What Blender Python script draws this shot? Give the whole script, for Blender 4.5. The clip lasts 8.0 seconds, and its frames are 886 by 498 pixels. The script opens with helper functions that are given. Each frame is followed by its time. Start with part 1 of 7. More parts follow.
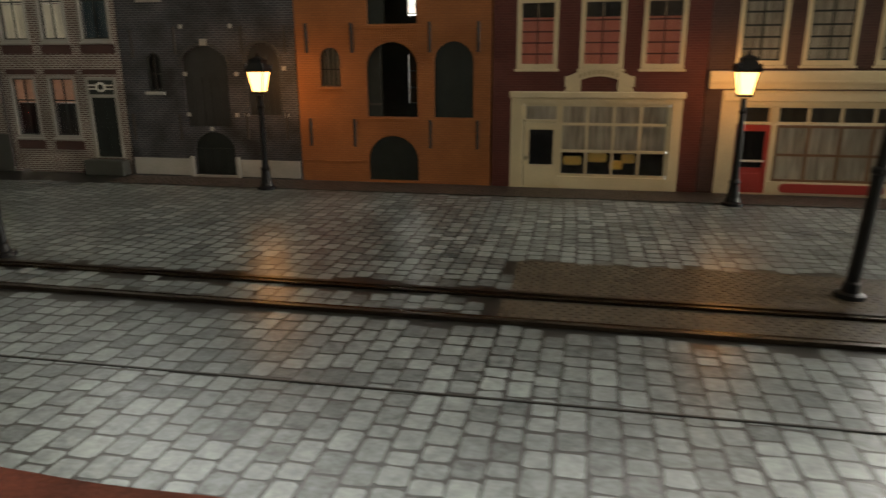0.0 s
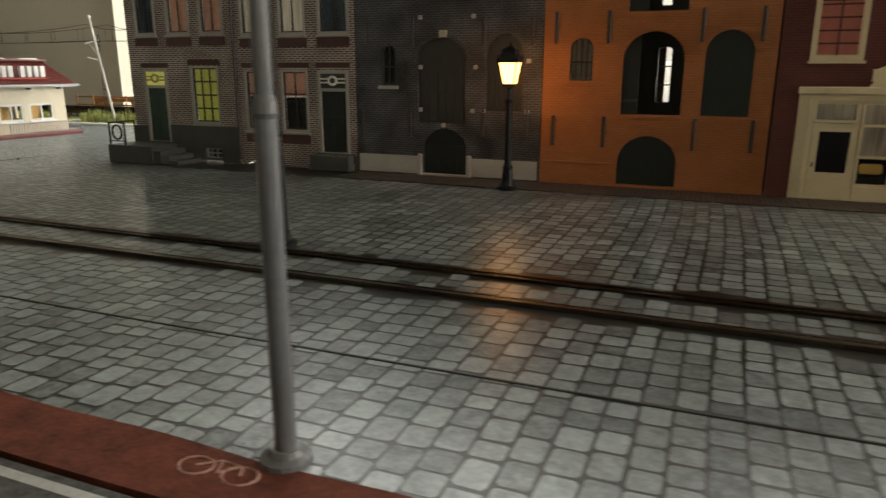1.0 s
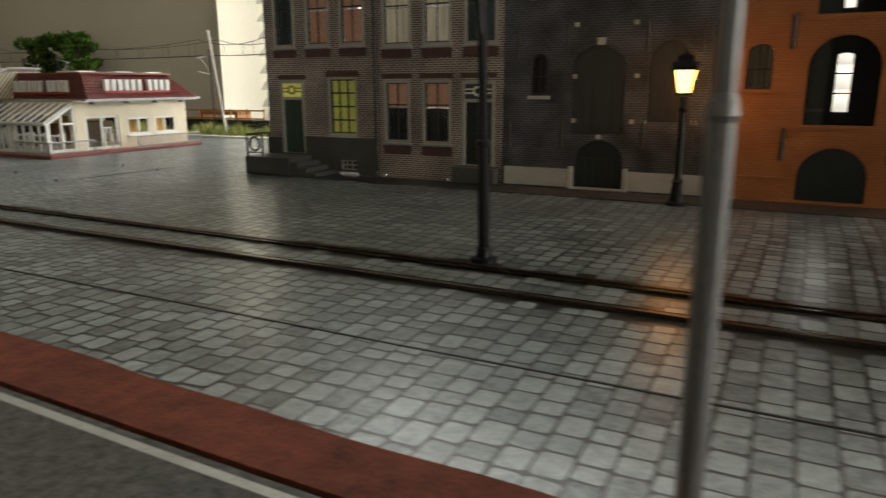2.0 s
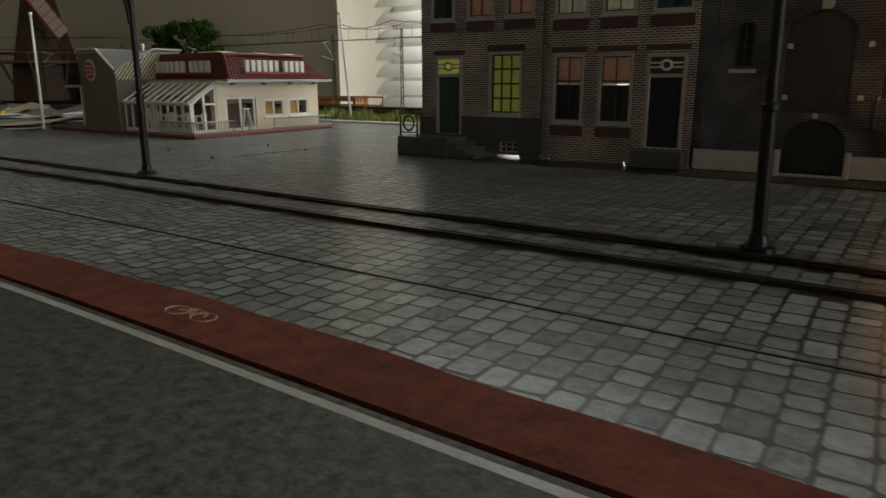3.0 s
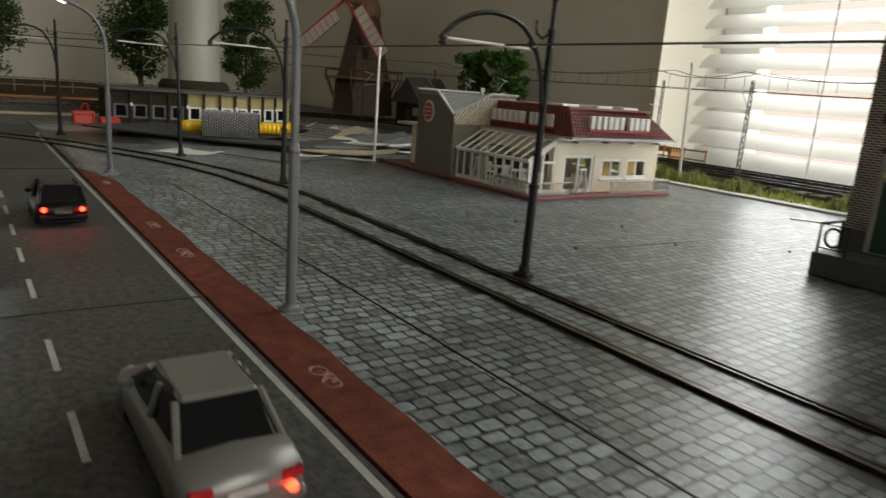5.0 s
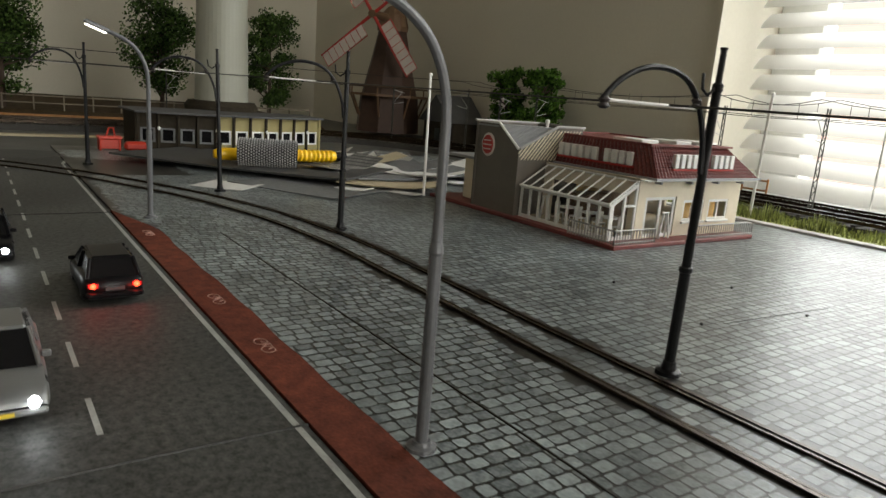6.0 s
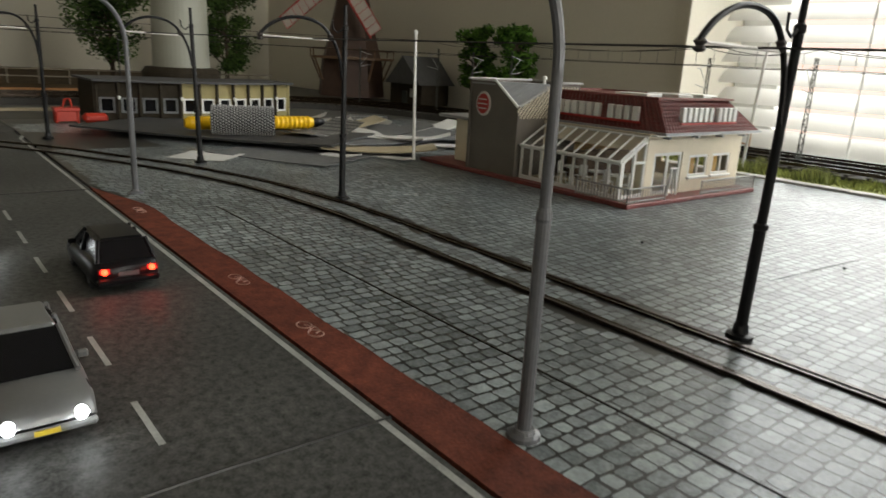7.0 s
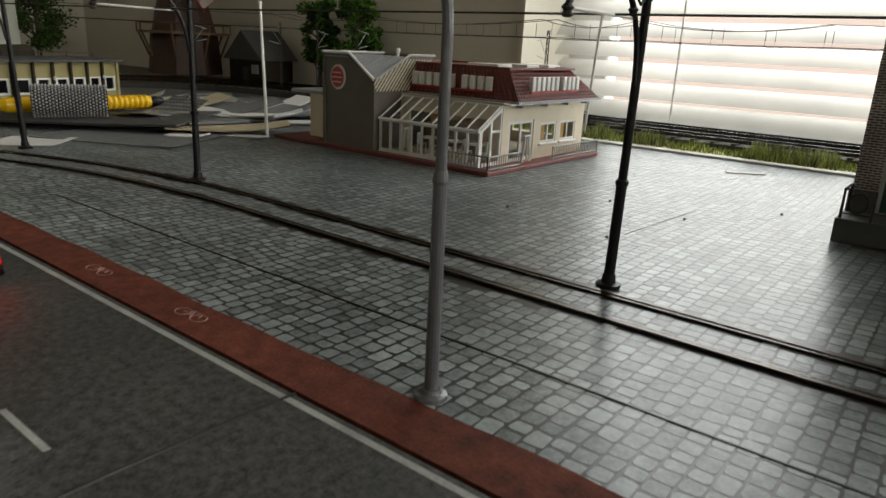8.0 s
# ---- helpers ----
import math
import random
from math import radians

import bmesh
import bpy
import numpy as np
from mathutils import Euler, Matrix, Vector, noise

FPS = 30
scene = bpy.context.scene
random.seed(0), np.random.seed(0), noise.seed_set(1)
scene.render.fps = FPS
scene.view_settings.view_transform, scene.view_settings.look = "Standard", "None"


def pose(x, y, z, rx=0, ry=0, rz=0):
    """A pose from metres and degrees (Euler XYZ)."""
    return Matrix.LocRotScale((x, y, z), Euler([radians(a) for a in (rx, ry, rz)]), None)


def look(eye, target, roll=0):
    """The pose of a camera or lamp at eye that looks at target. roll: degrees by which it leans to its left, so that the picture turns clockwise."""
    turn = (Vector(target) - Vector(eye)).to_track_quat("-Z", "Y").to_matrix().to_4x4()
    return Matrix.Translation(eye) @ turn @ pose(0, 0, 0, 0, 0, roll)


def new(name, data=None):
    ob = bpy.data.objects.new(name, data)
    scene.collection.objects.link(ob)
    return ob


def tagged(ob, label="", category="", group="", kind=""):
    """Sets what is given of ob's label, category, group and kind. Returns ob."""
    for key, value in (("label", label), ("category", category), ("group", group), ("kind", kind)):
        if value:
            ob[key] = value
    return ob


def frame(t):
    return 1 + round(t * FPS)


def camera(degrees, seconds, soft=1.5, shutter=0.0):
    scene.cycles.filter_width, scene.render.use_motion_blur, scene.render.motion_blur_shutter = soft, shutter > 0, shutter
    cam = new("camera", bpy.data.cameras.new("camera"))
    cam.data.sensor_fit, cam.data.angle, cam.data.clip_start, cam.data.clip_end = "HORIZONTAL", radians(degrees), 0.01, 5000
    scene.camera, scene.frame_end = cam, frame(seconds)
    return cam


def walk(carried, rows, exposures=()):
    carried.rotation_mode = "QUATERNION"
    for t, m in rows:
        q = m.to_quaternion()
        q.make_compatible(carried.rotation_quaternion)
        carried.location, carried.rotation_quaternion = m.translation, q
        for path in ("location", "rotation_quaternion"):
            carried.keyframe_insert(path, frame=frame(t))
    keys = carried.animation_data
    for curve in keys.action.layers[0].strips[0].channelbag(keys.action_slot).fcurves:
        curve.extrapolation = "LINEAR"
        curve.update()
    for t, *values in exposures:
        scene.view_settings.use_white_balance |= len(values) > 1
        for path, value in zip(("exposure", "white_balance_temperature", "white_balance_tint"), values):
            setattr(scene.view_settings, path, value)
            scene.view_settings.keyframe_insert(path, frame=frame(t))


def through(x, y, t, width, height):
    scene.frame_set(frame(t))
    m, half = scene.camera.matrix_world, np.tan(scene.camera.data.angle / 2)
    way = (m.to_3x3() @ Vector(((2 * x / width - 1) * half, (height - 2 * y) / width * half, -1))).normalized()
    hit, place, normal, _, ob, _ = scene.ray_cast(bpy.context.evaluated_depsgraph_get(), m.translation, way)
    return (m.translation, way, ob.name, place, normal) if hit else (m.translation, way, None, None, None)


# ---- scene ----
cam = camera(66.0, 8.0, soft=1.45, shutter=0.35)
PATH = [
    (0, (0.00536, 0.07840, 0.04563), (-0.3727, 1.9642, -0.5029), -0.27),
    (0.5, (-0.01816, 0.08546, 0.03932), (-0.5898, 1.9368, -0.4564), 0.25),
    (1, (-0.04013, 0.08652, 0.03754), (-0.7570, 1.8843, -0.4664), 0.10),
    (1.5, (-0.05473, 0.08659, 0.03625), (-0.8426, 1.8544, -0.4678), -0.79),
    (2, (-0.07211, 0.08302, 0.03623), (-0.9592, 1.8136, -0.4308), -0.24),
    (2.2, (-0.08254, 0.08150, 0.03498), (-1.0420, 1.7630, -0.4671), -0.16),
    (3.3, (-0.11734, 0.08760, 0.02865), (-1.2699, 1.6551, -0.4346), 0.71),
    (3.5, (-0.12526, 0.09064, 0.03085), (-1.3459, 1.6079, -0.4252), 1.73),
    (4, (-0.14833, 0.09369, 0.03719), (-1.5776, 1.4047, -0.4511), 3.31),
    (4.5, (-0.16156, 0.09147, 0.04028), (-1.6990, 1.2836, -0.4236), 3.48),
    (5, (-0.17636, 0.08817, 0.04864), (-1.7587, 1.2213, -0.4119), 4.37),
    (5.2, (-0.18704, 0.08625, 0.05133), (-1.7891, 1.1903, -0.4118), 4.65),
    (6.3, (-0.22851, 0.08110, 0.05879), (-1.8212, 1.2119, -0.3710), 4.25),
    (6.5, (-0.23305, 0.07777, 0.05738), (-1.8010, 1.2271, -0.4123), 3.90),
    (7, (-0.24363, 0.07398, 0.05435), (-1.7422, 1.2874, -0.4766), 3.15),
    (7.5, (-0.24234, 0.06354, 0.04884), (-1.5246, 1.4855, -0.5289), 2.34),
    (8, (-0.24780, 0.06863, 0.05242), (-1.4285, 1.5779, -0.5204), 2.82),
]
walk(cam, [(t, look(eye, target, roll)) for t, eye, target, roll in PATH],
     [(0.0, 0.85, 7450, 8), (1.5, 0.8, 7400, 8), (2.2, 0.65, 7300, 8), (3.4, -0.45, 7150, 8), (4.5, 0.05, 7050, 8), (5.2, 0.4, 7000, 8), (6.4, 0.5, 7000, 8), (7.5, 0.35, 7000, 8), (8.0, 0.15, 7000, 8)])

# ---- light ----
world = bpy.data.worlds.new("world")
scene.world = world
world.use_nodes = True
wn = world.node_tree
sky = wn.nodes.new("ShaderNodeTexSky")
sky.sky_type = "NISHITA"
sky.sun_disc = False
sky.sun_elevation, sky.sun_rotation = radians(40), radians(20)
wn.nodes["Background"].inputs[1].default_value = 0.10
wn.links.new(sky.outputs[0], wn.nodes["Background"].inputs[0])


def area_lamp(name, m, w, h, power, colour):
    data = bpy.data.lights.new(name, "AREA")
    data.shape, data.size, data.size_y, data.energy, data.color = "RECTANGLE", w, h, power, colour
    ob = new(name, data)
    ob.matrix_world = m
    return ob


# daylight standing in the window's opening, outside the blind
area_lamp("opening_lamp", look((-0.07, 0.80, 0.27), (-0.07, 0.0, 0.27)), 1.16, 0.66, 12.0, (0.93, 0.97, 1.0))
# unseen fill light, added in an east wall opening to brighten walls and facades
area_lamp("opening_lamp", look((1.38, 0.36, 0.40), (0.0, 0.36, 0.40)), 0.50, 0.9, 11.5, (0.98, 0.98, 0.97))


def point_lamp(name, x, y, z, power, colour, radius=0.002):
    data = bpy.data.lights.new(name, "POINT")
    data.energy, data.color, data.shadow_soft_size = power, colour, radius
    ob = new(name, data)
    ob.location = (x, y, z)
    return ob


# ---- materials ----
MM = 0.001


def mat(name, rgb, rough=0.6, metal=0.0, vary=0.25, scale=120.0, fine=1400.0, bump=0.15, island=0.0, per_object=0.0, tint=None,
        emit=0.0, clear=0.0, spec=0.5, stain=0.0, stain_scale=28.0):
    """A painted or natural surface: two scales of colour change and a fine relief."""
    m = bpy.data.materials.new(name)
    m.use_nodes = True
    nt = m.node_tree
    b = nt.nodes["Principled BSDF"]
    b.inputs["Roughness"].default_value = rough
    b.inputs["Metallic"].default_value = metal
    b.inputs["Specular IOR Level"].default_value = spec
    b.inputs["Coat Weight"].default_value = clear
    b.inputs["Coat Roughness"].default_value = rough * 0.9
    pos = nt.nodes.new("ShaderNodeNewGeometry")
    n1, n2 = nt.nodes.new("ShaderNodeTexNoise"), nt.nodes.new("ShaderNodeTexNoise")
    n1.inputs["Scale"].default_value, n2.inputs["Scale"].default_value = scale, fine
    n1.inputs["Detail"].default_value, n2.inputs["Detail"].default_value = 4, 3
    for n in (n1, n2):
        nt.links.new(pos.outputs["Position"], n.inputs["Vector"])
    add = nt.nodes.new("ShaderNodeMath")
    add.operation = "MULTIPLY_ADD"
    nt.links.new(n1.outputs["Fac"], add.inputs[0])
    add.inputs[1].default_value = 0.6
    half = nt.nodes.new("ShaderNodeMath")
    half.operation = "MULTIPLY"
    half.inputs[1].default_value = 0.4
    nt.links.new(n2.outputs["Fac"], half.inputs[0])
    nt.links.new(half.outputs[0], add.inputs[2])
    fac = add.outputs[0]
    if island or per_object:
        src = pos.outputs["Random Per Island"]
        if per_object:
            info = nt.nodes.new("ShaderNodeObjectInfo")
            src = info.outputs["Random"]
        mix = nt.nodes.new("ShaderNodeMix")
        mix.inputs[0].default_value = max(island, per_object)
        nt.links.new(fac, mix.inputs[2])
        nt.links.new(src, mix.inputs[3])
        fac = mix.outputs[0]
    ramp = nt.nodes.new("ShaderNodeValToRGB")
    lo = [c * (1 - vary) for c in rgb]
    hi = [min(1.0, c * (1 + vary)) for c in (tint or rgb)]
    ramp.color_ramp.elements[0].position, ramp.color_ramp.elements[1].position = (0.28, 0.72) if island or per_object else (0.3, 0.7)
    ramp.color_ramp.elements[0].color, ramp.color_ramp.elements[1].color = (*lo, 1), (*hi, 1)
    nt.links.new(fac, ramp.inputs[0])
    colour = ramp.outputs[0]
    if stain:
        n3 = nt.nodes.new("ShaderNodeTexNoise")
        n3.inputs["Scale"].default_value, n3.inputs["Detail"].default_value = stain_scale, 5
        nt.links.new(pos.outputs["Position"], n3.inputs["Vector"])
        rng = nt.nodes.new("ShaderNodeMapRange")
        rng.inputs[1].default_value, rng.inputs[2].default_value = 0.32, 0.68
        rng.inputs[3].default_value, rng.inputs[4].default_value = 1 - stain, 1 + stain * 0.8
        nt.links.new(n3.outputs["Fac"], rng.inputs[0])
        mul = nt.nodes.new("ShaderNodeVectorMath")
        mul.operation = "SCALE"
        nt.links.new(colour, mul.inputs[0])
        nt.links.new(rng.outputs[0], mul.inputs["Scale"])
        colour = mul.outputs[0]
    nt.links.new(colour, b.inputs["Base Color"])
    if bump:
        bp = nt.nodes.new("ShaderNodeBump")
        bp.inputs["Strength"].default_value = bump
        bp.inputs["Distance"].default_value = 0.0004
        nt.links.new(n2.outputs["Fac"], bp.inputs["Height"])
        nt.links.new(bp.outputs[0], b.inputs["Normal"])
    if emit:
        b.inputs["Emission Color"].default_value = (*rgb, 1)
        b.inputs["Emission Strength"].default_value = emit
    return m


def brick_mat(name, c1, c2, mortar, bw=2.6, bh=0.82, gap=0.16, rough=0.75, bump=0.5, blotch=0.35):
    """Moulded brick courses on an upright wall; sizes in millimetres."""
    m = bpy.data.materials.new(name)
    m.use_nodes = True
    nt = m.node_tree
    b = nt.nodes["Principled BSDF"]
    b.inputs["Roughness"].default_value = rough
    geo = nt.nodes.new("ShaderNodeNewGeometry")
    sep, com = nt.nodes.new("ShaderNodeSeparateXYZ"), nt.nodes.new("ShaderNodeCombineXYZ")
    nt.links.new(geo.outputs["Position"], sep.inputs[0])
    s = nt.nodes.new("ShaderNodeMath")
    nt.links.new(sep.outputs[0], s.inputs[0])
    nt.links.new(sep.outputs[1], s.inputs[1])
    nt.links.new(s.outputs[0], com.inputs[0])
    nt.links.new(sep.outputs[2], com.inputs[1])
    br = nt.nodes.new("ShaderNodeTexBrick")
    br.inputs["Scale"].default_value = 500.0
    br.inputs["Brick Width"].default_value, br.inputs["Row Height"].default_value = bw / 2, bh / 2
    br.inputs["Mortar Size"].default_value, br.inputs["Mortar Smooth"].default_value = gap / 2, 0.3
    br.inputs["Color1"].default_value, br.inputs["Color2"].default_value = (*c1, 1), (*c2, 1)
    br.inputs["Mortar"].default_value = (*mortar, 1)
    nt.links.new(com.outputs[0], br.inputs["Vector"])
    nz = nt.nodes.new("ShaderNodeTexNoise")
    nz.inputs["Scale"].default_value = 90
    nz.inputs["Detail"].default_value = 5
    nt.links.new(geo.outputs["Position"], nz.inputs["Vector"])
    mp = nt.nodes.new("ShaderNodeMapRange")
    mp.inputs[1].default_value, mp.inputs[2].default_value = 0.3, 0.7
    mp.inputs[3].default_value, mp.inputs[4].default_value = 1 - blotch, 1 + blotch * 0.5
    nt.links.new(nz.outputs["Fac"], mp.inputs[0])
    mul = nt.nodes.new("ShaderNodeVectorMath")
    mul.operation = "SCALE"
    nt.links.new(br.outputs["Color"], mul.inputs[0])
    nt.links.new(mp.outputs[0], mul.inputs["Scale"])
    nt.links.new(mul.outputs[0], b.inputs["Base Color"])
    bp = nt.nodes.new("ShaderNodeBump")
    bp.invert = True
    bp.inputs["Strength"].default_value, bp.inputs["Distance"].default_value = bump, 0.0002
    nt.links.new(br.outputs["Fac"], bp.inputs["Height"])
    nt.links.new(bp.outputs[0], b.inputs["Normal"])
    return m


def glass_mat(name, rgb=(1, 1, 1), rough=0.03):
    m = bpy.data.materials.new(name)
    m.use_nodes = True
    b = m.node_tree.nodes["Principled BSDF"]
    b.inputs["Base Color"].default_value = (*rgb, 1)
    b.inputs["Roughness"].default_value = rough
    b.inputs["Transmission Weight"].default_value = 1.0
    b.inputs["IOR"].default_value = 1.2
    return m


def cloth_mat(name, rgb, through=0.6, stripes=0.0, scale=500.0):
    """Thin card, film or slat that lets light through."""
    m = bpy.data.materials.new(name)
    m.use_nodes = True
    nt = m.node_tree
    nt.nodes.remove(nt.nodes["Principled BSDF"])
    d, t, mix = nt.nodes.new("ShaderNodeBsdfDiffuse"), nt.nodes.new("ShaderNodeBsdfTranslucent"), nt.nodes.new("ShaderNodeMixShader")
    geo = nt.nodes.new("ShaderNodeNewGeometry")
    nz = nt.nodes.new("ShaderNodeTexNoise")
    nz.inputs["Scale"].default_value = scale
    mp = nt.nodes.new("ShaderNodeMapping")
    mp.inputs["Scale"].default_value = (1, 1, 0.08) if stripes else (1, 1, 1)
    nt.links.new(geo.outputs["Position"], mp.inputs[0])
    nt.links.new(mp.outputs[0], nz.inputs["Vector"])
    ramp = nt.nodes.new("ShaderNodeValToRGB")
    k = stripes or 0.12
    ramp.color_ramp.elements[0].position, ramp.color_ramp.elements[1].position = 0.35, 0.65
    ramp.color_ramp.elements[0].color = (*[c * (1 - k) for c in rgb], 1)
    ramp.color_ramp.elements[1].color = (*rgb, 1)
    nt.links.new(nz.outputs["Fac"], ramp.inputs[0])
    for n in (d, t):
        nt.links.new(ramp.outputs[0], n.inputs["Color"])
    mix.inputs[0].default_value = through
    nt.links.new(d.outputs[0], mix.inputs[1])
    nt.links.new(t.outputs[0], mix.inputs[2])
    nt.links.new(mix.outputs[0], nt.nodes["Material Output"].inputs[0])
    return m


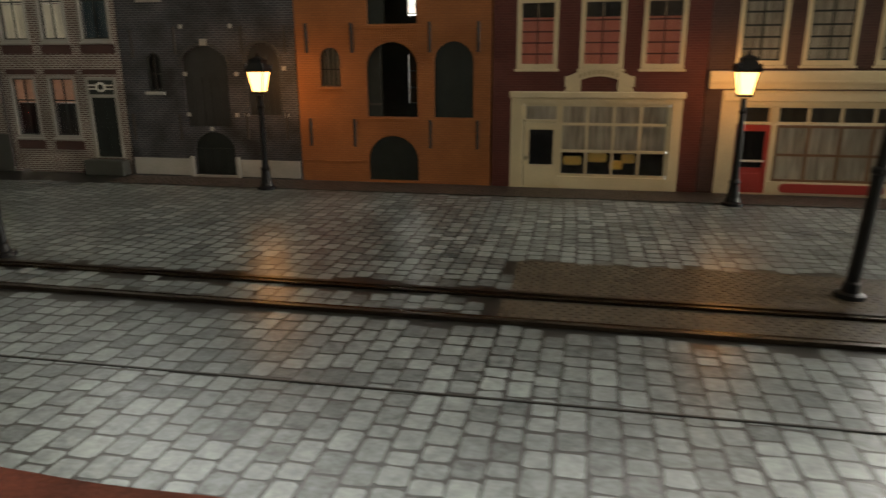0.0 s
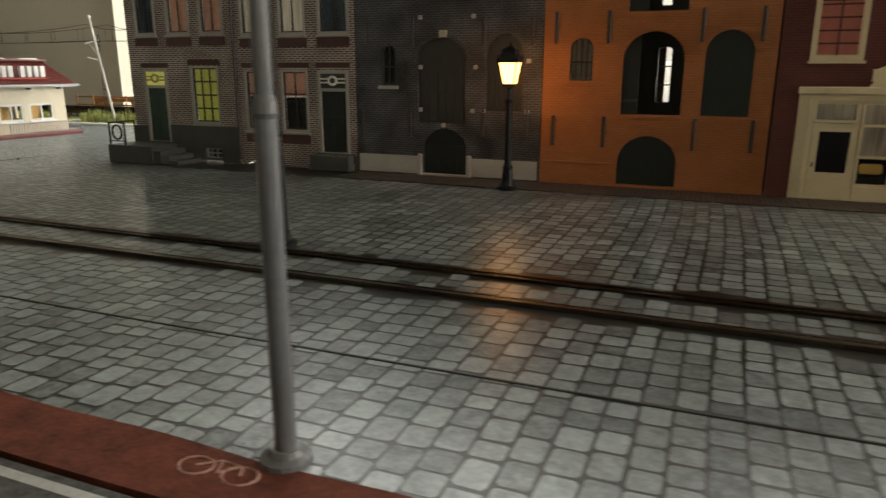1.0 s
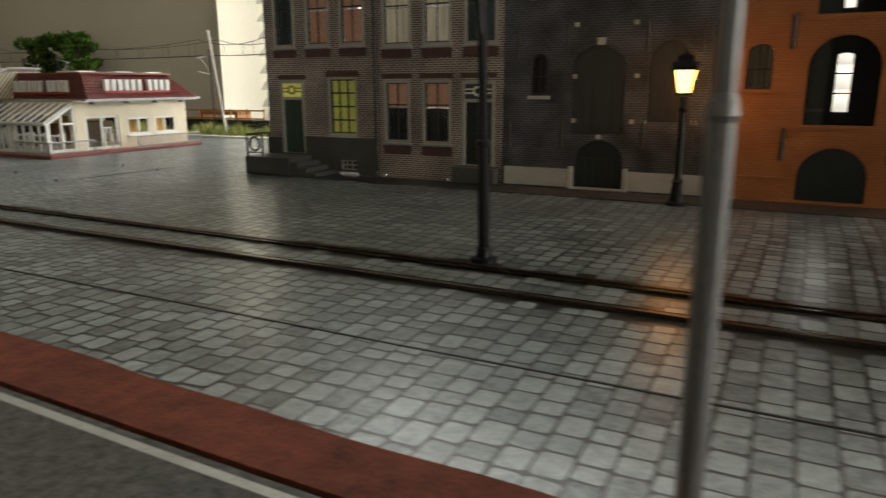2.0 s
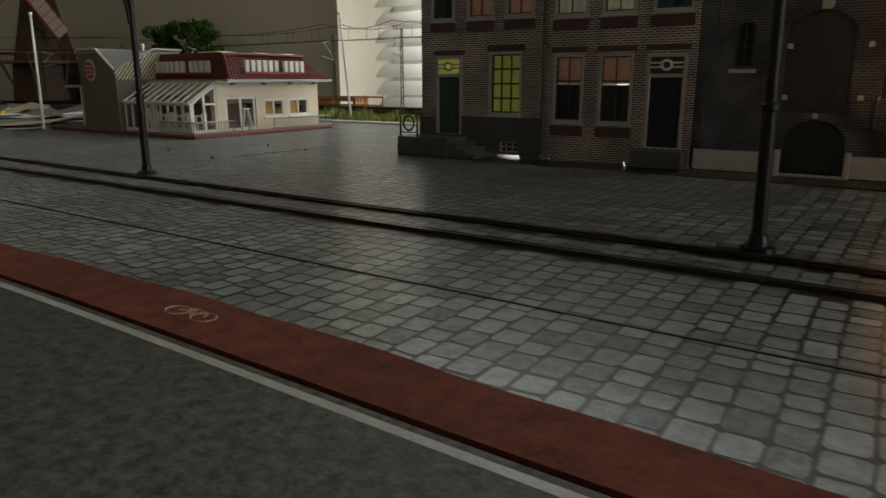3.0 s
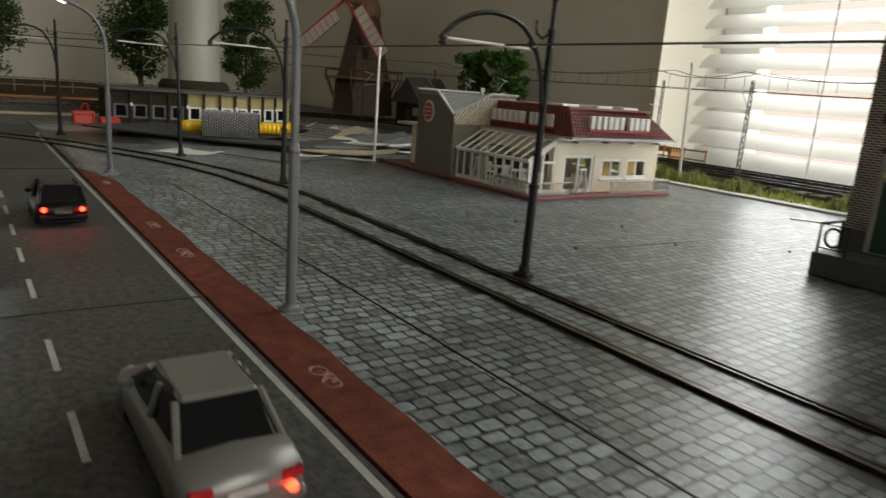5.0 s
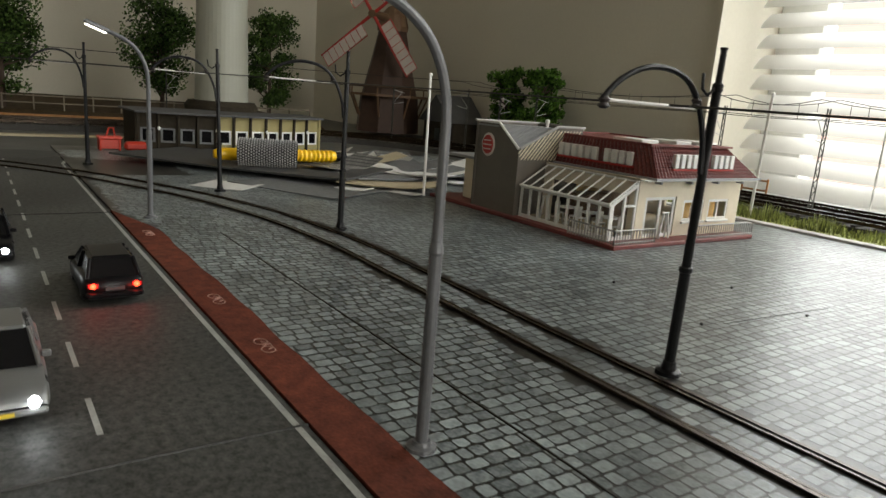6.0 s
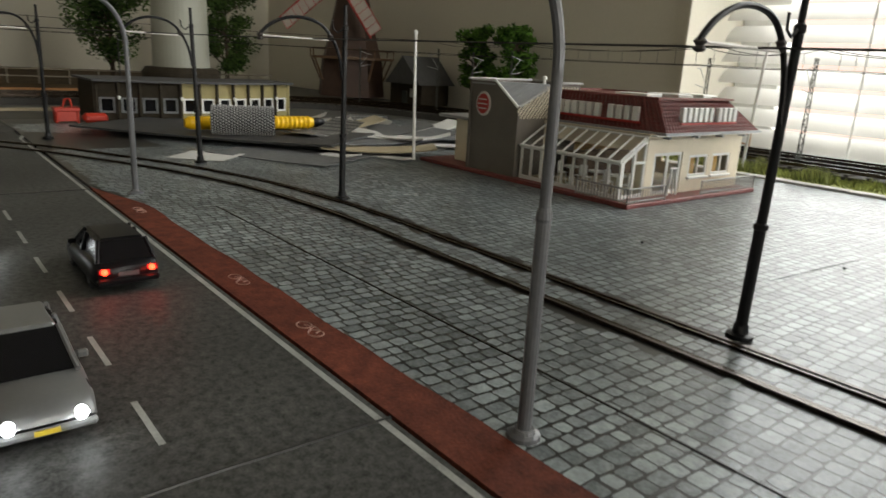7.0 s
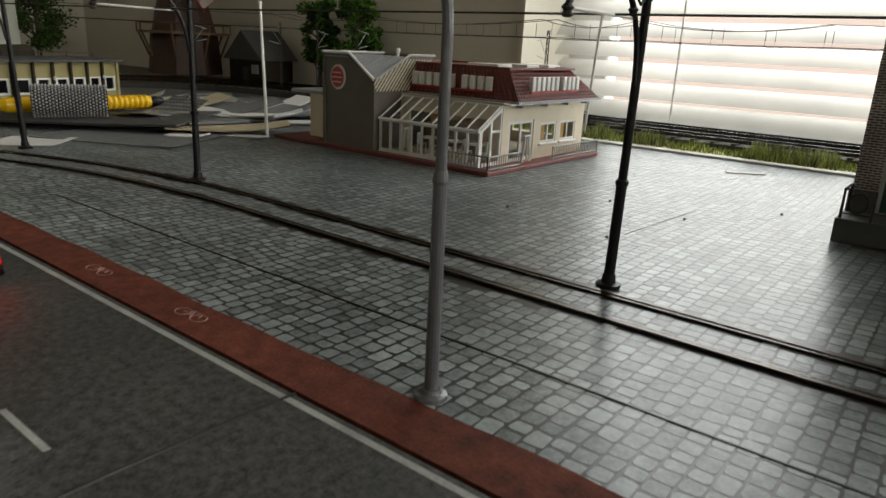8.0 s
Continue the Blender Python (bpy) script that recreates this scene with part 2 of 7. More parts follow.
M = dict(
    cobble=mat("cobblestone_print", (0.126, 0.150, 0.160), 0.30, vary=0.68, scale=480, fine=1500, bump=0.02, spec=0.44, stain=0.3, island=0.26, tint=(0.185, 0.212, 0.218)),
    cobble_one=mat("cobblestone_single", (0.126, 0.150, 0.160), 0.30, vary=0.68, scale=480, fine=1500, bump=0.02, spec=0.44, stain=0.3, per_object=0.26, tint=(0.185, 0.212, 0.218)),
    # bevel shade round each stone, put into the colour of its rim
    rim_shade=mat("painted_stone_edge_shade", (0.066, 0.074, 0.074), 0.31, stain=0.3, vary=0.7, scale=260, fine=900, bump=0.02, spec=0.44),
    joint=mat("paving_joint", (0.014, 0.014, 0.013), 0.31, vary=0.3, bump=0.02, spec=0.44),
    clinker=mat("clinker_paving", (0.085, 0.068, 0.05), 0.5, spec=0.3, vary=0.35, scale=200, island=0.4),
    kerb_clinker=mat("reddish_clinker", (0.055, 0.04, 0.034), 0.5, vary=0.3, scale=200, island=0.4),
    asphalt=mat("grey_asphalt", (0.050, 0.051, 0.048), 0.6, vary=0.95, scale=620, fine=1900, bump=0.15, spec=0.35, stain=0.3, stain_scale=16.0),
    cycle=mat("red_cycle_path", (0.118, 0.030, 0.017), 0.78, stain=0.25, stain_scale=35.0, vary=0.55, scale=260, fine=1500, bump=0.2, spec=0.2),
    marking=mat("white_road_marking", (0.33, 0.335, 0.32), 0.5, vary=0.35, scale=150, fine=1500, bump=0.2),
    faded=mat("faded_marking", (0.36, 0.20, 0.16), 0.6, vary=0.4, scale=400, fine=1500),
    rail=mat("dark_rusty_rail", (0.035, 0.022, 0.012), 0.25, metal=0.6, vary=0.4, scale=80, bump=0.2),
    steel=mat("bare_rail_steel", (0.065, 0.052, 0.040), 0.3, metal=0.9, vary=0.3, scale=90),
    black=mat("black_enamel", (0.006, 0.006, 0.007), 0.4, spec=0.25, vary=0.3, scale=200, bump=0.1),
    iron=mat("dark_iron", (0.035, 0.028, 0.026), 0.5, vary=0.3, scale=300),
    lampgrey=mat("grey_lamp_paint", (0.125, 0.128, 0.135), 0.38, metal=0.2, vary=0.15, scale=200, bump=0.1),
    white=mat("white_plastic", (0.72, 0.72, 0.69), 0.45, vary=0.06, scale=150, bump=0.1),
    offwhite=mat("cream_plastic", (0.70, 0.62, 0.47), 0.5, vary=0.08, scale=120, bump=0.1),
    cream=mat("cream_paint", (0.62, 0.55, 0.38), 0.5, vary=0.10, scale=120, bump=0.1),
    stone=mat("pale_plinth_stone", (0.40, 0.40, 0.39), 0.6, vary=0.2, scale=120),
    greystone=mat("dark_grey_plinth", (0.055, 0.06, 0.056), 0.6, vary=0.2, scale=120),
    frame_grey=mat("grey_white_frame", (0.33, 0.325, 0.31), 0.5, vary=0.1),
    frame_dark=mat("dark_green_frame", (0.018, 0.024, 0.022), 0.4, vary=0.2),
    green=mat("dark_green_door", (0.012, 0.05, 0.032), 0.35, vary=0.2, scale=200),
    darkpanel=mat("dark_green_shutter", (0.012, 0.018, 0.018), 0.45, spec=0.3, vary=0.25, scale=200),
    blackpanel=mat("black_shutter", (0.02, 0.021, 0.022), 0.45, vary=0.25, scale=200),
    red=mat("red_paint", (0.33, 0.03, 0.025), 0.4, vary=0.15),
    roof_tile=mat("dark_roof_tile", (0.06, 0.035, 0.03), 0.6, vary=0.3),
    brick=brick_mat("brown_brick_white_joints", (0.115, 0.052, 0.044), (0.080, 0.040, 0.038), (0.46, 0.44, 0.42), gap=0.2),
    brick_plain=mat("dark_red_band", (0.075, 0.030, 0.028), 0.6, vary=0.2),
    brick_black=brick_mat("black_brick", (0.030, 0.036, 0.050), (0.044, 0.044, 0.056), (0.115, 0.12, 0.14), gap=0.15, blotch=0.75),
    brick_orange=brick_mat("orange_brick", (0.42, 0.155, 0.05), (0.38, 0.14, 0.045), (0.30, 0.11, 0.04), gap=0.14, bump=0.9, blotch=0.14),
    brick_red=brick_mat("oxblood_brick", (0.125, 0.028, 0.025), (0.10, 0.024, 0.022), (0.14, 0.045, 0.04), gap=0.12, blotch=0.2),
    brick_brown=brick_mat("brown_violet_brick", (0.085, 0.045, 0.045), (0.07, 0.038, 0.04), (0.10, 0.06, 0.055), gap=0.12, blotch=0.2),
    glass=glass_mat("window_glass"),
    curtain_white=cloth_mat("cream_curtain", (0.80, 0.76, 0.66), 0.62, stripes=0.35),
    curtain_pink=cloth_mat("pinkish_blind", (0.62, 0.42, 0.33), 0.45),
    curtain_blue=cloth_mat("blue_grey_curtain", (0.10, 0.14, 0.16), 0.5, stripes=0.3),
    curtain_red=cloth_mat("red_net_curtain", (0.50, 0.24, 0.19), 0.5, stripes=0.15),
    curtain_grey=cloth_mat("grey_net_curtain", (0.42, 0.39, 0.33), 0.5, stripes=0.45, scale=900),
    curtain_dark=cloth_mat("dark_curtain", (0.06, 0.06, 0.06), 0.4, stripes=0.3),
    film_yellow=cloth_mat("yellow_window_film", (0.55, 0.56, 0.24), 0.6),
    film_bright=cloth_mat("bright_yellow_fanlight", (0.85, 0.84, 0.40), 0.65),
    cheese=mat("yellow_cheese", (0.60, 0.42, 0.10), 0.45, vary=0.15),
    wall_room=mat("beige_room_wall", (0.60, 0.565, 0.475), 0.85, vary=0.05, scale=6, fine=300, bump=0.1),
    wall_white=mat("white_reveal", (0.80, 0.78, 0.72), 0.8, vary=0.03, scale=6, fine=300, bump=0.1),
    ceiling=mat("white_ceiling", (0.85, 0.84, 0.80), 0.9, vary=0.03, scale=6, fine=300),
    floor=mat("pale_wood_floor", (0.42, 0.33, 0.23), 0.5, vary=0.2, scale=8, fine=200),
    board=mat("grey_layout_board", (0.10, 0.10, 0.095), 0.6, vary=0.25, scale=40),
    slat=cloth_mat("white_blind_slat", (0.70, 0.69, 0.66), 0.32, scale=20),
    cord=mat("white_cord", (0.7, 0.7, 0.68), 0.7),
    car_silver=mat("silver_car_paint", (0.155, 0.158, 0.158), 0.3, metal=0.3, vary=0.08, clear=0.2, bump=0),
    car_white=mat("champagne_car_paint", (0.14, 0.137, 0.128), 0.32, metal=0.2, vary=0.08, clear=0.2, bump=0),
    car_black=mat("black_car_paint", (0.004, 0.004, 0.005), 0.3, vary=0.1, spec=0.15, clear=0.0, bump=0),
    car_glass=mat("black_car_glass", (0.004, 0.004, 0.005), 0.18, spec=0.2, vary=0.1, bump=0),
    tyre=mat("black_tyre", (0.012, 0.012, 0.012), 0.7),
    rim=mat("grey_rim", (0.10, 0.10, 0.10), 0.35, metal=0.7),
    headlight=mat("lit_headlight", (0.85, 0.93, 1.0), 0.2, emit=18, vary=0.0, bump=0),
    taillight=mat("lit_tail_light", (1.0, 0.03, 0.012), 0.2, emit=9, vary=0.0, bump=0),
    taildim=mat("red_lamp_glass", (0.25, 0.012, 0.015), 0.2, vary=0.1, bump=0),
    plate=mat("yellow_plate", (0.55, 0.40, 0.04), 0.4, vary=0.1),
    lantern=mat("lit_lantern_pane", (1.0, 0.50, 0.15), 0.3, emit=3.6, vary=0.0, bump=0),
    lamp_tube=mat("lit_lamp_tube", (1.0, 0.97, 0.85), 0.3, emit=4, vary=0.0, bump=0),
    roof_red=mat("dark_red_roof_tile", (0.15, 0.028, 0.024), 0.36, vary=0.2, scale=200, island=0.3),
    tower=mat("taupe_cladding", (0.135, 0.12, 0.10), 0.5, vary=0.1, scale=150),
    zinc=mat("grey_zinc", (0.32, 0.33, 0.34), 0.35, metal=0.5, vary=0.1, scale=150),
    badge_red=mat("red_badge", (0.42, 0.03, 0.025), 0.4, vary=0.1),
    badge_white=mat("white_badge", (0.6, 0.58, 0.55), 0.4, vary=0.1),
    basered=mat("dark_red_base", (0.17, 0.035, 0.03), 0.5, vary=0.2),
    interior=mat("warm_interior", (0.55, 0.33, 0.10), 0.6, vary=0.15),
    depot=mat("olive_yellow_wall", (0.30, 0.25, 0.10), 0.6, vary=0.15, scale=100),
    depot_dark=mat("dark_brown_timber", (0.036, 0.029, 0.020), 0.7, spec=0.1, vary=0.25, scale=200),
    felt=mat("grey_roof_felt", (0.07, 0.07, 0.072), 0.7, vary=0.2),
    silo=mat("grey_green_silo", (0.30, 0.30, 0.25), 0.45, vary=0.08, scale=20),
    yellow=mat("yellow_plastic", (0.85, 0.50, 0.01), 0.35, vary=0.08, bump=0.1),
    redplastic=mat("red_plastic", (0.40, 0.03, 0.015), 0.4, vary=0.1),
    paper=mat("white_paper", (0.62, 0.62, 0.60), 0.6, vary=0.08, scale=60),
    card_grey=mat("grey_card", (0.14, 0.145, 0.15), 0.55, vary=0.35, scale=300, fine=900),
    stone_card=brick_mat("stone_patterned_card", (0.26, 0.26, 0.25), (0.17, 0.17, 0.165), (0.05, 0.05, 0.05), bw=3.2, bh=1.6, gap=0.35, rough=0.5, bump=0.3),
    card_tan=mat("tan_card", (0.42, 0.36, 0.24), 0.6, vary=0.15),
    card_dark=mat("dark_card", (0.045, 0.045, 0.045), 0.6, vary=0.3),
    ballast=mat("dark_ballast", (0.06, 0.056, 0.05), 0.8, vary=0.5, scale=500, island=0.5),
    sleeper=mat("dark_sleeper", (0.03, 0.024, 0.02), 0.7, vary=0.3),
    grass=mat("grass_fibre", (0.16, 0.19, 0.045), 0.7, vary=0.5, scale=60, island=0.5, tint=(0.28, 0.31, 0.09), bump=0),
    leaf=mat("leaf_green", (0.035, 0.085, 0.014), 0.75, spec=0.15, vary=0.5, island=0.6, tint=(0.07, 0.15, 0.022), bump=0),
    leaf_dark=mat("leaf_dark_green", (0.026, 0.052, 0.012), 0.75, spec=0.15, vary=0.5, island=0.6, tint=(0.05, 0.09, 0.02), bump=0),
    bark=mat("brown_bark", (0.07, 0.045, 0.03), 0.8, vary=0.3),
    wood_orange=mat("orange_brown_timber", (0.36, 0.16, 0.05), 0.6, vary=0.2),
    earth=mat("brown_earth", (0.075, 0.052, 0.030), 0.9, spec=0.1, vary=0.5, scale=70, fine=500, bump=0.3),
    fence_wood=mat("weathered_fence", (0.20, 0.17, 0.13), 0.7, vary=0.25),
    wood=mat("brown_timber", (0.15, 0.085, 0.045), 0.6, vary=0.25),
    mill_body=mat("brown_mill_body", (0.065, 0.035, 0.024), 0.65, vary=0.25),
    sail=mat("white_sail", (0.55, 0.50, 0.45), 0.6, vary=0.1),
    wire=mat("dark_wire", (0.03, 0.028, 0.026), 0.4, metal=0.5),
    mast=mat("grey_green_mast", (0.06, 0.062, 0.055), 0.5, metal=0.3, vary=0.2),
    # backdrop emits by itself in place of daylight falling on it
    outside=mat("glowing_outside_brick", (0.85, 0.66, 0.58), 0.8, vary=0.3, scale=20, emit=0.9),
)

# ---- mesh helpers (millimetres) ----


def link(name, bm, material, parent=None, label="", smooth=False, loc=None):
    me = bpy.data.meshes.new(name)
    bmesh.ops.recalc_face_normals(bm, faces=bm.faces)
    bmesh.ops.scale(bm, vec=(MM, MM, MM), verts=bm.verts)
    bm.to_mesh(me)
    bm.free()
    me.materials.append(M[material])
    if smooth:
        me.polygons.foreach_set("use_smooth", [True] * len(me.polygons))
    ob = new(name, me)
    if parent:
        ob.parent = parent
    if loc:
        ob.location = [c * MM for c in loc]
    if label:
        ob["label"] = label
    return ob


part = link


def thing(name, loc, label, category, group="", turn=0.0):
    ob = new(name)
    ob.empty_display_size = 0.01
    ob.matrix_basis = pose(loc[0] * MM, loc[1] * MM, loc[2] * MM, 0, 0, turn)
    return tagged(ob, label, category, group)


def structure(ob, label, category):
    return tagged(ob, label, category, "", "structure")


def box(bm, x0, x1, y0, y1, z0, z1, bevel=0.0):
    g = bmesh.ops.create_cube(bm, size=1.0)
    vs = g["verts"]
    for v in vs:
        v.co = Vector(((x0 + x1) / 2 + v.co.x * (x1 - x0), (y0 + y1) / 2 + v.co.y * (y1 - y0), (z0 + z1) / 2 + v.co.z * (z1 - z0)))
    if bevel:
        es = list({e for v in vs for e in v.link_edges})
        bmesh.ops.bevel(bm, geom=es, offset=bevel, segments=1, affect="EDGES", profile=0.5)
    return bm


def new_box(*a, **k):
    return box(bmesh.new(), *a, **k)


def tube(bm, pts, r, n=8, caps=True):
    """A round bar along points; r is one radius or one for each point."""
    pts = [Vector(p) for p in pts]
    rs = r if isinstance(r, (list, tuple)) else [r] * len(pts)
    rings = []
    up = Vector((0, 0, 1))
    first = (pts[1] - pts[0]).normalized()
    side = first.cross(up) if abs(first.z) < 0.9 else first.cross(Vector((0, 1, 0)))
    side.normalize()
    for i, p in enumerate(pts):
        d = (pts[min(i + 1, len(pts) - 1)] - pts[max(i - 1, 0)]).normalized()
        side = (side - d * side.dot(d)).normalized()
        other = d.cross(side)
        rings.append([bm.verts.new(p + (side * math.cos(2 * math.pi * k / n) + other * math.sin(2 * math.pi * k / n)) * rs[i]) for k in range(n)])
    for a, b in zip(rings, rings[1:]):
        for k in range(n):
            bm.faces.new((a[k], a[(k + 1) % n], b[(k + 1) % n], b[k]))
    if caps:
        bm.faces.new(rings[0][::-1])
        bm.faces.new(rings[-1])
    return bm


def lathe(bm, prof, x=0, y=0, n=16):
    """A turned shape from (radius, height) pairs."""
    return tube(bm, [(x, y, z) for _, z in prof], [max(r, 0.01) for r, _ in prof], n)


def slab(bm, outline, y0, y1, holes=(), plane="xz"):
    """A flat plate with holes: outline and holes in the plane, thickness from y0 to y1."""
    def at(p, d):
        return Vector((p[0], d, p[1])) if plane == "xz" else (Vector((d, p[0], p[1])) if plane == "yz" else Vector((p[0], p[1], d)))
    edges = []
    loops = []
    for loop in (outline, *holes):
        vs = [bm.verts.new(at(p, y0)) for p in loop]
        loops.append(vs)
        edges += [bm.edges.new((vs[i], vs[(i + 1) % len(vs)])) for i in range(len(vs))]
    res = bmesh.ops.triangle_fill(bm, use_beauty=True, use_dissolve=False, edges=edges)
    faces = [f for f in res["geom"] if isinstance(f, bmesh.types.BMFace)]
    ex = bmesh.ops.extrude_face_region(bm, geom=faces)
    vs = [v for v in ex["geom"] if isinstance(v, bmesh.types.BMVert)]
    bmesh.ops.translate(bm, vec=at((0, 0), y1 - y0), verts=vs)
    return bm


def rect(x0, x1, z0, z1):
    return [(x0, z0), (x1, z0), (x1, z1), (x0, z1)]


def arch(x0, x1, z0, z1, n=14, flat=1.0):
    """An opening with a rounded head; flat below 1 gives a lower arch."""
    r = (x1 - x0) / 2
    rise = r * flat
    c = (x0 + x1) / 2
    return [(x0, z0), (x1, z0)] + [(c + r * math.cos(math.pi * i / n), z1 - rise + rise * math.sin(math.pi * i / n)) for i in range(n + 1)]


def grow(loop, d):
    cx, cz = sum(p[0] for p in loop) / len(loop), sum(p[1] for p in loop) / len(loop)
    w = max(abs(p[0] - cx) for p in loop)
    h = max(abs(p[1] - cz) for p in loop)
    return [(cx + (p[0] - cx) * (w + d) / w, cz + (p[1] - cz) * (h + d) / h) for p in loop]

# ---- the room ----
def build_room():
    f = link("floor", new_box(-1460, 1320, -1220, 720, -820, -800), "floor")
    structure(f, "pale wooden floor of the room below the layout", "floor")
    c = link("ceiling", new_box(-1460, 1320, -1220, 720, 1700, 1720), "ceiling")
    structure(c, "plain white ceiling of the room", "ceiling")
    n = link("wall_north", slab(bmesh.new(), rect(-1450, 1300, -800, 1700), 620, 720, [rect(-600, 460, -30, 580)]), "wall_room")
    structure(n, "beige plaster wall with a deep window opening", "wall")
    structure(link("wall_west", new_box(-1500, -1450, -1200, 720, -800, 1700), "wall_room"), "plain beige room wall", "wall")
    structure(link("wall_east", slab(bmesh.new(), rect(-1200, 720, -800, 1700), 1300, 1350, [rect(110, 610, -50, 850)], plane="yz"), "wall_white"), "plain white room wall with an added fill light opening", "wall")
    # unseen wall, set close and white to bounce light onto the facades
    structure(link("wall_south", new_box(-1500, 1350, -1250, -1200, -800, 1700), "wall_white"), "plain white room wall", "wall")
    # unseen window, made up to hold the east fill light
    w = thing("fill_window", (1320, 0, 0), "unseen white framed window added for fill light", "window")
    structure(w, "unseen white framed window added for fill light", "window")
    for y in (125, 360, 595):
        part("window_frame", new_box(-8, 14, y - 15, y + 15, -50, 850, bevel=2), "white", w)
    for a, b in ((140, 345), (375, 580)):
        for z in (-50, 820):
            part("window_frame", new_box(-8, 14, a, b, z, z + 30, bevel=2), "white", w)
    # bright lining of the window niche
    bm = new_box(-600.0, -597.0, 617, 720, -30, 580)
    box(bm, 457, 460, 617, 720, -30, 580)
    box(bm, -597, 457, 617, 720, 577, 580)
    structure(link("window_reveal", bm, "wall_room"), "smooth beige lining of the window niche", "window reveal")
    s = link("window_sill", new_box(-597, 457, 616, 735, -31, -22, bevel=1.5), "wall_white")
    structure(s, "white window sill behind the layout", "window sill")
    w = thing("window_1", (0, 712, 0), "white framed window behind the blind", "window")
    structure(w, "white framed window behind the blind", "window")
    for x in (-575, -70, 435):
        part("window_frame", new_box(x - 22, x + 22, -8, 14, -22, 576, bevel=2), "white", w)
    for a, b in ((-553, -92), (-48, 413)):
        part("window_frame", new_box(a, b, -8, 14, -22, 8, bevel=2), "white", w)
        part("window_frame", new_box(a, b, -8, 14, 546, 576, bevel=2), "white", w)
    # the blind
    b = thing("venetian_blind", (0, 676, 0), "white venetian blind with half-closed slats over the whole window", "blind")
    me = None
    for i in range(32):
        z = -14 + 17.6 * i
        if me is None:
            bm = bmesh.new()
            rows = []
            for k in range(6):
                u = -11 + 22 * k / 5
                dz = 1.6 * (1 - (u / 11) ** 2)
                ang = radians(40)
                rows.append([bm.verts.new((x, u * math.cos(ang) - dz * math.sin(ang), u * math.sin(ang) + dz * math.cos(ang))) for x in (-592, 452)])
            for a, c in zip(rows, rows[1:]):
                bm.faces.new((a[0], a[1], c[1], c[0]))
            s = part("slat", bm, "slat", b, smooth=True)
            me = s.data
        else:
            s = new("slat", me)
            s.parent = b
        s.location = (0, 0, z * MM)
        s.rotation_euler = (radians(random.uniform(-2.5, 2.5)), 0, 0)
    for x in (-470, -250, -30, 190, 410, 430):
        part("cord", tube(bmesh.new(), [(x, -11, -26), (x, -11, 550)], 0.9, 6), "cord", b)
    part("bottom_rail", new_box(-592, 452, -11, 11, -21.5, -17, bevel=1.5), "white", b)
    part("head_rail", new_box(-592, 452, -14, 14, 550, 568), "white", b)
    # house roof across the street, faint past the slats; its glow stands for daylight
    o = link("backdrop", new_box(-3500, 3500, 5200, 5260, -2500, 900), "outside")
    structure(o, "glowing backdrop of brick houses across the street", "backdrop")


# ---- ground, road, rails ----
CENTRE = [(160 - 56 * k, 197 + 0.26 * k) for k in range(11)] + [(-455, 199), (-512, 191), (-560, 176), (-600, 157), (-647, 131), (-690, 96), (-725, 55), (-750, 10), (-765, -50)]


def smooth_line(pts, step=8.0):
    out = []
    p = [Vector((*q, 0)) for q in pts]
    for i in range(len(p) - 1):
        a, b, c, d = p[max(i - 1, 0)], p[i], p[i + 1], p[min(i + 2, len(p) - 1)]
        n = max(2, int((c - b).length / step))
        for k in range(n):
            t = k / n
            out.append(0.5 * ((2 * b) + (c - a) * t + (2 * a - 5 * b + 4 * c - d) * t * t + (3 * b - a - 3 * c + d) * t ** 3) if i not in (0,) else b.lerp(c, t))
    out.append(p[-1])
    return out


def offset_line(line, d):
    out = []
    for i, p in enumerate(line):
        t = (line[min(i + 1, len(line) - 1)] - line[max(i - 1, 0)]).normalized()
        out.append(p + Vector((t.y, -t.x, 0)) * d)
    return out


RAIL = smooth_line(CENTRE)
RAIL_A = np.array([(p.x, p.y) for p in RAIL[:-1]])
RAIL_D = np.array([(p.x, p.y) for p in RAIL[1:]]) - RAIL_A
RAIL_L = (RAIL_D ** 2).sum(1)


def ribbon(bm, line, w, z0, z1):
    """A square bar that follows a line on the ground."""
    a, b = offset_line(line, -w / 2), offset_line(line, w / 2)
    prev = None
    for p, q in zip(a, b):
        ring = [bm.verts.new((p.x, p.y, z0)), bm.verts.new((q.x, q.y, z0)), bm.verts.new((q.x, q.y, z1)), bm.verts.new((p.x, p.y, z1))]
        if prev:
            for k in range(4):
                bm.faces.new((prev[k], prev[(k + 1) % 4], ring[(k + 1) % 4], ring[k]))
        else:
            bm.faces.new(ring)
        prev = ring
    bm.faces.new(prev[::-1])
    return bm


def rail_distance(x, y):
    """How far a place lies from the nearer rail of the tramway."""
    q = np.array((x, y))
    u = np.clip(((q - RAIL_A) * RAIL_D).sum(1) / RAIL_L, 0, 1)
    best = float(np.sqrt((((RAIL_A + RAIL_D * u[:, None]) - q) ** 2).sum(1).min()))
    return abs(best - 7.4), best


def kerb_y(x):
    """The road's edge, which drifts a little along the street."""
    u = min(1.0, max(0.0, (x + 220) / 130.0))
    return 129.2 - 2.4 * u * u * (3 - 2 * u)


def strip(bm, y0, y1, z0, z1, xs, wob=0.0):
    """A flat band along the road's edge."""
    return slab(bm, [(x, kerb_y(x) + y0) for x in xs] + [(x, kerb_y(x) + y1 + wob * (math.sin(x / 17.0) + math.sin(x / 6.1 + 1))) for x in reversed(xs)], z0, z1, plane="xy")


